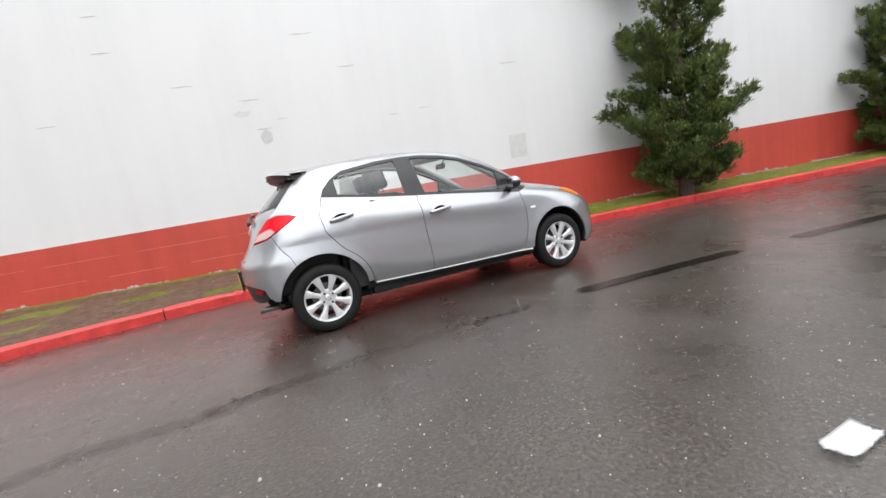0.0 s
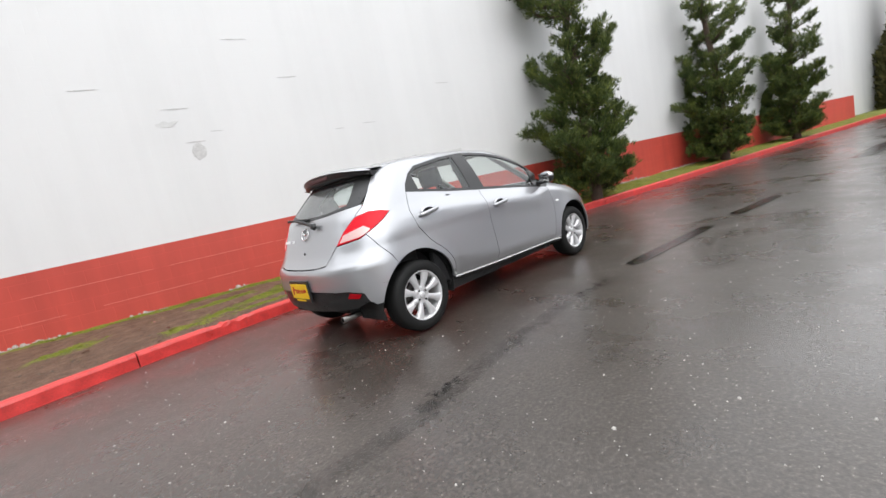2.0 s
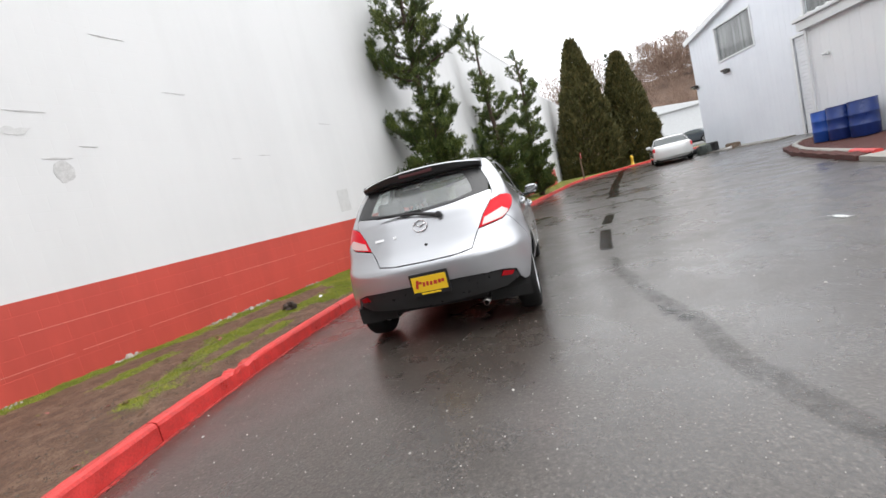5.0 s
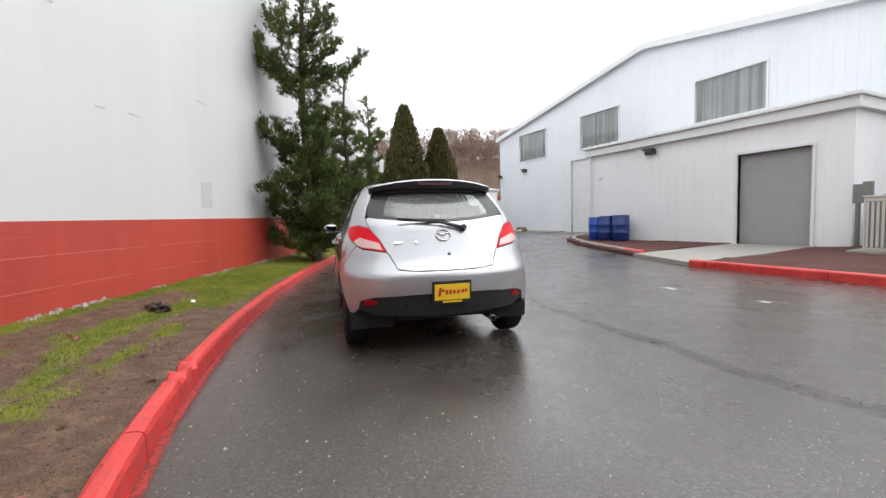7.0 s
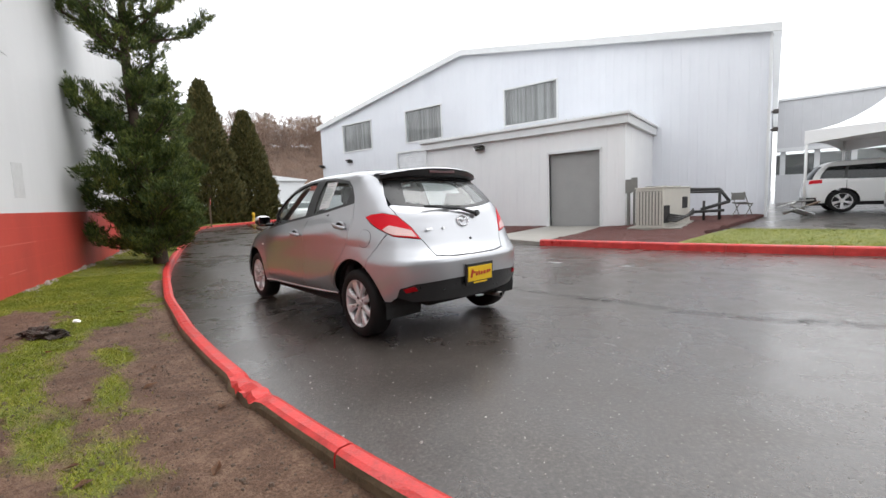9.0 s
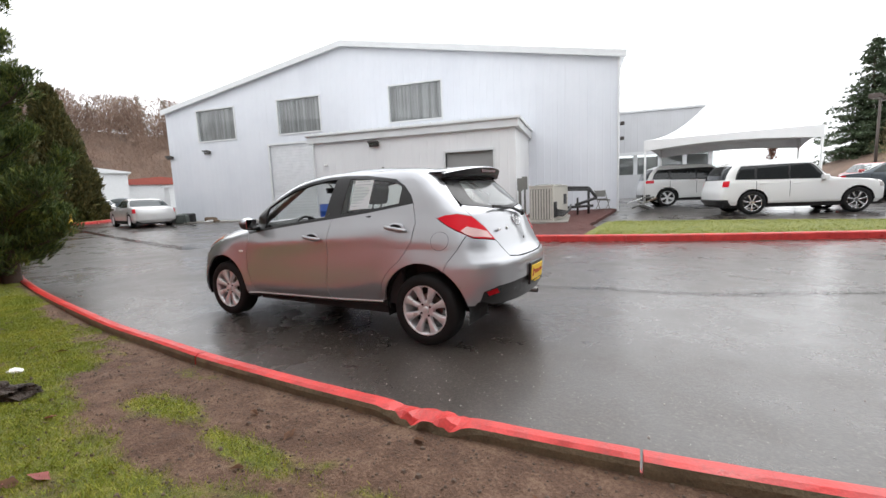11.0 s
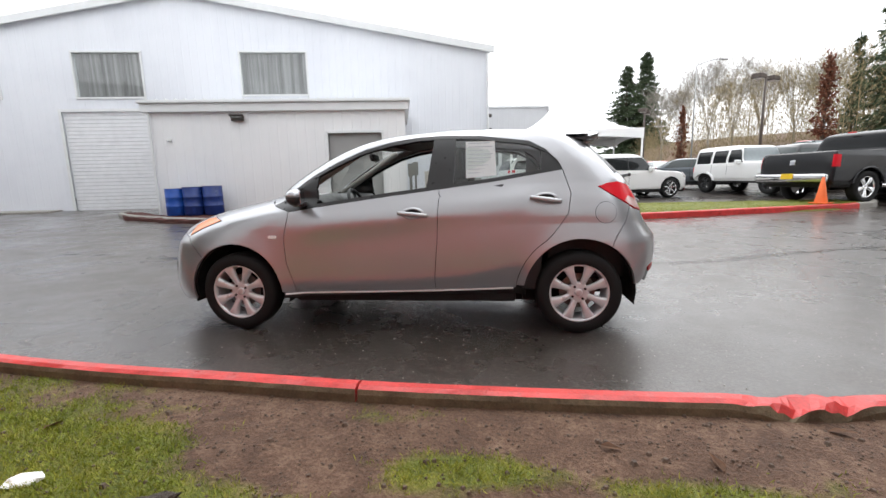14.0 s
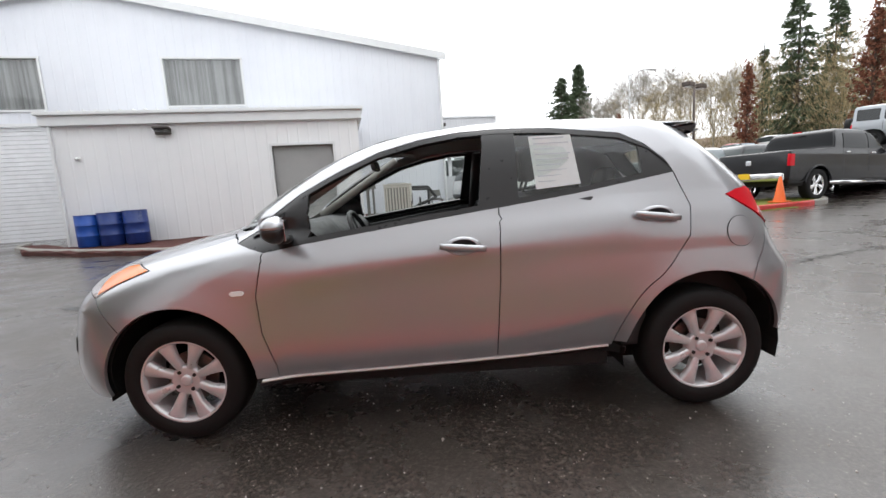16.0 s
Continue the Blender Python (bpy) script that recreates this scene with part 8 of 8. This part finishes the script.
for i, (az, el, dist, r) in enumerate(((-126.6, 10.2, 70, 1.3), (-129.3, 15.0, 64, 4.6), (-132.0, 13.4, 70, 4.6), (-136.0, 15.2, 66, 4.2), (-138.6, 14.0, 62, 4.8), (-141.5, 15.5, 64, 3.6), (-145.0, 14.5, 62, 3.4), (-149.5, 15.0, 66, 3.6), (-155.0, 14.0, 64, 3.4))):
    x, y = polar(EYE_R, az, dist)
    conifer(x, y, land(x, y), dist * math.tan(radians(el)) + 1.1, r, 200 + i, "tall fir tree on the bank", "firs on the bank", 9, 0.030)


def thicket(name, lo, hi, count, near, far, tops, mat, seed, label, fluffy=330):
    """Leafless brush as one mass of fine twigs, its top rising and falling with the bearing."""
    sp = Sprays(seed)
    rnd = random.Random(seed)
    for _ in range(count):
        az, dist = rnd.uniform(lo, hi), rnd.uniform(near, far)
        x, y = polar(EYE_R, az, dist)
        h = dist * math.tan(radians(tops(az))) * rnd.uniform(.45, 1.05) + 1.0
        p = Vector((x, y, land(x, y)))
        wide = h * rnd.uniform(.22, .36)
        sp.leaf(p, Vector((rnd.gauss(0, .05), rnd.gauss(0, .05), 1)).normalized(), h * .85, h * .0035)
        for _ in range(fluffy):
            f = rnd.uniform(.10, 1.0)
            a = rnd.uniform(0, 6.283)
            r = wide * math.sin(math.pi * min(1, f * .8 + .12)) * rnd.random() ** .5
            d = Vector((math.cos(a) * .6, math.sin(a) * .6, rnd.uniform(.4, 1.2))).normalized()
            sp.leaf(p + Vector((math.cos(a) * r, math.sin(a) * r, h * f * .94)), d, h * rnd.uniform(.03, .09), h * rnd.uniform(.0010, .0026))
    tagged(sp.mesh(name, mat), label, "woods", kind="stuff")


thicket("brush_bank", -186.0, -108.5, 470, 56, 84, curve_through([-200, -165, -140, -133, -127.5, -122, -118, -114.5, -110, -107], [9, 11, 12, 11.2, 10.2, 9.4, 8.4, 8.6, 5.6, 3.5]), OLIVE, 77, "olive-brown leafless brush on the bank above the lot", 400)
for i, (az, dist, z, h, r) in enumerate(((-112.6, 48, .9, 6.6, .72), (-125.0, 40, 1.6, 7.4, .85), (-134.4, 42, 3.2, 8.8, 1.35), (-100.5, 52, .9, 5.0, .7))):
    x, y = polar(EYE_R, az, dist)
    columnar_tree(x, y, max(land(x, y), z) - .3, h, r, 350 + i, "narrow tree with russet dead leaves")


# ---- on the road: seams, worn marks, paper, grit ----
def worn_edge(m, scale, low, high, most):
    """Lets a thin coating break up: it thins out by noise towards the edge of its core."""
    n, l = m.node_tree.nodes, m.node_tree.links
    b = n["Principled BSDF"]
    attr, tex = n.new("ShaderNodeAttribute"), noise_node(n, l, scale, 6, 0.75)
    attr.attribute_name = "core"
    add = n.new("ShaderNodeMath")
    add.operation = "MULTIPLY"
    l.new(attr.outputs["Fac"], add.inputs[0])
    l.new(tex.outputs[0], add.inputs[1])
    r = ramp(n, l, add.outputs[0], [(low, grey3(0)), (high, grey3(most))])
    l.new(r.outputs[0], b.inputs["Alpha"])
    return m


SEAM = worn_edge(surface("wet_tar_seam", (0.012, 0.011, 0.011), 0.10, vary=0.3, scale=8, fine=120, relief=0.25, depth=0.004), 13, 0.44, 0.60, 0.80)
SEAM_FAINT = worn_edge(surface("damp_seam", (0.030, 0.028, 0.027), 0.55, vary=0.3, scale=8, fine=120, relief=0.5, depth=0.006), 11, 0.32, 0.64, 0.36)
SEAM_DARK = worn_edge(surface("tar_seam", (0.010, 0.009, 0.009), 0.16, vary=0.3, scale=8, fine=120, relief=0.25, depth=0.004), 9, 0.20, 0.36, 0.95)
PALE_PATCH = worn_edge(surface("worn_white_marking", (0.55, 0.55, 0.54), 0.5, vary=0.25, scale=10, fine=80, relief=0.2), 40, 0.18, 0.4, 0.9)


def ribbon(name, pts, width, mat, label, category, seed, lift=0.004, kind="structure"):
    """A thin uneven strip lying on the road."""
    bm = bmesh.new()
    line = [Vector(p) for p in pts]
    dense = []
    for a, b in zip(line, line[1:]):
        n = max(2, int((b - a).length / 0.06))
        dense += [a.lerp(b, i / n) for i in range(n)]
    dense.append(line[-1])
    core = bm.verts.layers.float.new("core")
    prev = None
    total = len(dense) - 1
    for i, p in enumerate(dense):
        d = (dense[min(total, i + 1)] - dense[max(0, i - 1)]).normalized()
        nrm = Vector((-d.y, d.x))
        taper = min(1.0, i / 4, (total - i) / 4)
        shift = width * 0.25 * noise.noise((p.x * 1.7, p.y * 1.7, seed))
        row = []
        for k in range(5):
            q = p + nrm * (shift + width * (k - 2) / 2)
            v = bm.verts.new((q.x, q.y, pavement_height(q.x, q.y) + lift))
            v[core] = (0.0, 0.9, 1.0, 0.9, 0.0)[k] * taper
            row.append(v)
        if prev:
            for k in range(4):
                bm.faces.new((prev[k], row[k], row[k + 1], prev[k + 1]))
        prev = row
    return solid(name, bm, mat, label, category, kind=kind)


ribbon("road_seam_1", [(-2.42, -1.82), (-2.1, -1.70), (-1.85, -1.66), (-1.6, -1.69)], .15, SEAM, "dark wet patch along a seam in the asphalt", "road seam", 1)
ribbon("road_seam_9", [(-4.0, -2.06), (-3.4, -1.87), (-2.9, -1.76), (-2.2, -1.75), (-1.45, -1.64), (-0.8, -1.60), (-0.2, -1.57)], .13, SEAM_FAINT, "faint damp seam in the asphalt", "road seam", 11)
ribbon("road_seam_2", [(-0.6, -1.66), (0.05, -1.63), (0.42, -1.61)], .10, SEAM, "dark wet patch along a seam in the asphalt", "road seam", 2)
ribbon("road_seam_3", [(0.55, -1.63), (1.2, -1.72), (2.1, -1.84), (2.6, -1.92)], .12, SEAM_DARK, "dark wet seam in the asphalt", "road seam", 3)
ribbon("road_seam_4", [(3.0, -2.0), (3.7, -2.13), (4.6, -2.34)], .13, SEAM_DARK, "dark wet seam in the asphalt", "road seam", 4)
ribbon("road_seam_5", [(5.2, -2.48), (5.9, -2.62), (7.6, -2.86)], .10, SEAM, "dark wet seam in the asphalt", "road seam", 5)
ribbon("road_seam_8", [(8.4, -3.0), (11.5, -3.55), (14.9, -4.2), (20, -5.3), (25, -6.3), (31, -7.9)], .22, SEAM_DARK, "dark wet seam in the asphalt", "road seam", 7)
ribbon("road_seam_6", [(-3.5, -1.94), (-4.5, -2.35), (-5.7, -2.78), (-7.3, -2.98)], .16, SEAM, "dark wet seam in the asphalt", "road seam", 6)
ribbon("road_seam_7", [(-7.5, -3.0), (-9.0, -3.4), (-12, -4.4)], .20, SEAM, "dark wet seam in the asphalt", "road seam", 9)
# red paint spilt on the road along the kerb foot
OVERSPRAY = worn_edge(surface("spilt_red_paint", (0.42, 0.045, 0.04), 0.5, vary=0.3, scale=12, fine=90, relief=0.2), 26, 0.30, 0.52, 0.75)
spill = [x for x in np.arange(-3.9, 1.5, 0.3)]
ribbon("paint_spill_1", [(x, kerb_y(x) - 0.028) for x in spill], .045, OVERSPRAY, "red paint spilt on the asphalt along the kerb", "paint mark", 31)
for k, (x, y, w, ln, a) in enumerate(((.24, -4.12, .10, .22, 10), (-1.22, -4.06, .10, .42, 8), (-4.0, -2.28, .06, .2, 5), (3.2, -3.9, .08, .25, 12))):
    c, s = math.cos(radians(a)), math.sin(radians(a))
    ribbon("road_mark_%d" % (k + 1), [(x - c * ln / 2, y - s * ln / 2), (x, y), (x + c * ln / 2, y + s * ln / 2)], w, PALE_PATCH, "small worn white mark on the asphalt", "road mark", 10 + k)

bm = bmesh.new()
n = 8
g = [[bm.verts.new((-.125 + .25 * i / n, -.05 + .10 * j / n, .008 + .010 * noise.noise((i * .6, j * .6, 3)) + .006 * max(0, j - 6) + .006 * max(0, 2 - i))) for j in range(n + 1)] for i in range(n + 1)]
for i in range(n):
    for j in range(n):
        bm.faces.new((g[i][j], g[i + 1][j], g[i + 1][j + 1], g[i][j + 1]))
bmesh.ops.solidify(bm, geom=bm.faces[:], thickness=0.003)
solid("paper_towel", bm, PAPER, "crumpled white paper towel lying on the asphalt", "paper", at=pose(-.06, -3.79, 0.0, 0, 0, 2), smooth=True)

# grit colour is raised so that the grains pass for wet glints
GRIT = surface("pale_glint_grit", (0.40, 0.38, 0.36), 0.6, vary=0.4, scale=30, relief=0.2)
SOIL_STONE = surface("brown_stones", (0.10, 0.068, 0.048), 0.7, vary=0.5, scale=20, relief=0.3)


def scatter(name, count, place, size, mat, label, category, seed, flat=0.6):
    verts, faces = [], []
    rnd = random.Random(seed)
    for _ in range(count):
        spot = place(rnd)
        if spot is None:
            continue
        x, y, z = spot
        s = size * rnd.lognormvariate(0, .45)
        a = rnd.uniform(0, 6.283)
        k = len(verts)
        ring = [(s * rnd.uniform(.6, 1.1) * math.cos(a + i * 1.257), s * rnd.uniform(.6, 1.1) * math.sin(a + i * 1.257)) for i in range(5)]
        verts += [(x + p, y + q, z - .002) for p, q in ring] + [(x + p * .55, y + q * .55, z + s * flat) for p, q in ring]
        for i in range(5):
            j = (i + 1) % 5
            faces.append((k + i, k + j, k + 5 + j, k + 5 + i))
        faces.append(tuple(k + 5 + i for i in range(5)))
    me = bpy.data.meshes.new(name)
    me.from_pydata(verts, [], faces)
    me.materials.append(mat)
    return tagged(new(name, me), label, category, kind="stuff")


def road_spot(rnd):
    x, y = rnd.uniform(-7, 8), rnd.uniform(-6.2, 1.7)
    if y > kerb_y(x) - .02:
        return None
    return x, y, pavement_height(x, y) + .001


def soil_spot(rnd):
    x = rnd.uniform(-4.2, 3.5)
    y = kerb_y(x) + KERB_W + abs(rnd.gauss(0, .8))
    if y > wall_y(x) - .02:
        return None
    return x, y, strip_height(x, y)


scatter("road_grit", 9000, road_spot, .0029, GRIT, "loose grit on the asphalt, coloured pale for wet glints", "grit", 5, .5)
scatter("soil_stones", 5200, soil_spot, .0058, SOIL_STONE, "small stones trodden into the soil", "stones", 6)

# litter on the soil
LEAF_BROWN = surface("dead_leaf", (0.16, 0.075, 0.035), 0.7, vary=0.4, scale=25)
LITTER_RED = surface("faded_red_scrap", (0.45, 0.16, 0.15), 0.6, vary=0.3, scale=20)
CHAR = surface("charred_wood", (0.040, 0.027, 0.019), 0.55, vary=0.5, scale=14, fine=60, relief=0.9, depth=0.03)
rnd = random.Random(8)
for i in range(26):
    x = rnd.uniform(-3.8, 2.2)
    y = kerb_y(x) + KERB_W + rnd.uniform(.1, 1.6)
    if y > wall_y(x) - .1:
        continue
    bm = bmesh.new()
    s = rnd.uniform(.025, .055)
    for p in ((-s, 0, .004), (-.3 * s, .5 * s, .012), (s, .1 * s, .006), (-.2 * s, -.5 * s, .014)):
        bm.verts.new(p)
    bm.verts.ensure_lookup_table()
    bm.faces.new(bm.verts[:])
    bmesh.ops.solidify(bm, geom=bm.faces[:], thickness=0.002)
    solid("dead_leaf", bm, LEAF_BROWN if i % 5 else LITTER_RED, "curled dead leaf on the soil" if i % 5 else "faded red scrap of litter on the soil", "leaf" if i % 5 else "litter", "leaves on the soil", at=pose(x, y, strip_height(x, y) + .006, rnd.uniform(-15, 15), rnd.uniform(-15, 15), rnd.uniform(0, 360)))


def stump(x, y, turn):
    bm = bmesh.new()
    bmesh.ops.create_icosphere(bm, subdivisions=4, radius=1)
    for v in bm.verts:
        c = v.co.copy()
        v.co = Vector((c.x * .145, c.y * .075, c.z * .05)) * (1 + .5 * noise.noise(c * 1.9) + .45 * abs(noise.noise(c * 4.5)) - .2 * noise.noise(Vector((c.x * 2, c.y * 11, c.z * 11))))
        if abs(c.x) > .8:
            v.co.y += .05 * (1 if c.x > 0 else -1)
    ob = solid("charred_log", bm, CHAR, "charred lump of wood lying in the grass", "log", at=pose(x, y, strip_height(x, y) + .025, 0, 0, turn))
    return ob


stump(.40, 2.84, 35)
bm = bmesh.new()
bmesh.ops.create_icosphere(bm, subdivisions=2, radius=1)
for v in bm.verts:
    c = v.co.copy()
    v.co = Vector((c.x * .055, c.y * .03, c.z * .016)) * (1 + .5 * noise.noise(c * 3))
solid("crumpled_tissue", bm, PAPER, "crumpled tissue with a red smear in the grass", "litter", at=pose(.92, 2.62, strip_height(.92, 2.62) + .012, 0, 0, 30), smooth=False)


# ---- grass ----
def grass_field(name, spots, seed, height, label):
    sp = Sprays(seed)
    rnd = sp.rnd
    for x, y, z in spots:
        for _ in range(4):
            d = Vector((rnd.gauss(0, .75), rnd.gauss(0, .75), 1)).normalized()
            h = height * rnd.uniform(.5, 1.3)
            sp.leaf(Vector((x + rnd.gauss(0, .016), y + rnd.gauss(0, .016), z - .004)), d, h, h * .055)
    ob = sp.mesh(name, GRASS)
    tagged(ob, label, "grass", kind="stuff")


rnd = random.Random(12)
spots = []
while len(spots) < 62000:
    x = rnd.uniform(-3.6, 4.5) if rnd.random() < .72 else rnd.uniform(-6, 9) if rnd.random() < .7 else rnd.uniform(9, 27)
    lo, hi = kerb_y(x) + KERB_W, wall_y(x)
    y = rnd.uniform(lo + .02, hi - .01)
    if turf_at(x, y) > rnd.uniform(.30, .80):
        spots.append((x, y, strip_height(x, y)))
grass_field("grass_by_wall", spots, 13, .026, "short mossy grass on the planting strip")
spots = []
for _ in range(9000):
    x, y = rnd.uniform(-10.8, -1.1), rnd.uniform(-10.4, -6.6)
    f = curve_through([-11.1, -10.0, -7.0, -3.5, -1.0], [-9.55, -8.72, -7.92, -6.92, -6.45])(x)
    if -10.5 < y < f - .05:
        spots.append((x, y, land(x, y) + .10))
grass_field("grass_on_island", spots, 14, .05, "yellow-green grass on the island")


# ---- wear on the block wall ----
PLASTER = surface("broken_plaster", (0.52, 0.515, 0.51), 0.85, vary=0.25, scale=18, fine=120, relief=0.6, depth=0.006)
PATCH_GREY = surface("grey_paint_patch", (0.56, 0.56, 0.555), 0.7, vary=0.12, scale=9, relief=0.2)
CRACK = surface("crack_shadow", (0.47, 0.465, 0.46), 0.9, vary=0.3, scale=20, relief=0.3)
WALL_M = pose(WALL_P.x, WALL_P.y, 0, 0, 0, WALL_A)


def blot(name, u, z, ru, rz, mat, label, seed, ragged=0.35, points=26):
    """A ragged shallow patch on the wall face."""
    outline = []
    for i in range(points):
        a = 2 * math.pi * i / points
        k = 1 + ragged * noise.noise((math.cos(a) * 1.6 + seed, math.sin(a) * 1.6, seed * .37)) + ragged * .5 * noise.noise((math.cos(a) * 5, math.sin(a) * 5, seed))
        outline.append((ru * k * math.cos(a), rz * k * math.sin(a)))
    bm = bmesh.new()
    plate(bm, outline, 0.006, Matrix.Translation((0, -0.0045, 0)))
    solid(name, bm, mat, label, "wall damage", kind="structure", at=WALL_M @ Matrix.Translation((u, 0, z)))


blot("plaster_scar_1", 0.03, 2.47, .105, .115, PLASTER, "round broken patch in the wall plaster", 3)
blot("plaster_scar_2", -0.30, 2.93, .13, .05, PATCH_GREY, "faint scuffed patch on the white wall", 5, .6)
blot("plaster_scar_3", 0.02, 2.62, .12, .012, CRACK, "thin crack in the white wall", 7, .5)
bm = bmesh.new()
plate(bm, [(-.18, -.24), (.18, -.23), (.19, .24), (-.17, .22)], 0.006, Matrix.Translation((0, -0.0045, 0)))
solid("paint_patch_1", bm, PATCH_GREY, "pale grey rectangular paint patch on the white wall", "wall damage", kind="structure", at=WALL_M @ Matrix.Translation((4.82, 0, 1.64)))
for k, (u, z, ln) in enumerate(((-.14, 3.15, .30), (.37, 2.76, .16), (.96, 4.19, .35), (-2.29, 4.18, .30), (-2.31, 4.77, .22), (3.0, 2.63, .22), (4.86, 3.28, .3), (2.4, 2.58, .16), (-1.2, 3.5, .35), (-3.4, 3.1, .28), (1.7, 3.55, .4))):
    blot("wall_crack_%d" % (k + 1), u, z, ln / 2, .007, CRACK, "thin horizontal crack in the white wall", 11 + k, .7)


JOINT_PALE = surface("pale_red_joint", (0.60, 0.17, 0.13), 0.7, vary=0.3, scale=9, relief=0.2)
rnd = random.Random(44)
line_no = 0
for z in (.46, .81):
    u = -9.0
    while u < 4.5:
        ln = rnd.uniform(.5, 1.8)
        line_no += 1
        bm = bmesh.new()
        plate(bm, [(0, -.004), (ln * .5, -.005), (ln, -.003), (ln, .003), (ln * .6, .005), (0, .003)], 0.004, Matrix.Translation((0, -0.0065, 0)))
        solid("joint_line_%d" % line_no, bm, JOINT_PALE, "thin pale mortar joint in the red band", "wall joint", kind="structure", at=WALL_M @ Matrix.Translation((u, 0, z + rnd.uniform(-.004, .004))))
        u += ln + rnd.uniform(.05, .5)


def wall_foot(rnd):
    u = rnd.uniform(-9, 14)
    p = WALL_M @ Vector((u, -abs(rnd.gauss(0, .05)) - .01, 0))
    if noise.noise((u * .9, 0, 4)) < -.05:
        return None
    return p.x, p.y, strip_height(p.x, p.y) + .004


RUBBLE = surface("pale_rubble", (0.36, 0.31, 0.28), 0.8, vary=0.45, scale=15, relief=0.3)
scatter("wall_rubble", 1500, wall_foot, .016, RUBBLE, "pale rubble and paint flakes along the foot of the wall", "rubble", 21, .8)
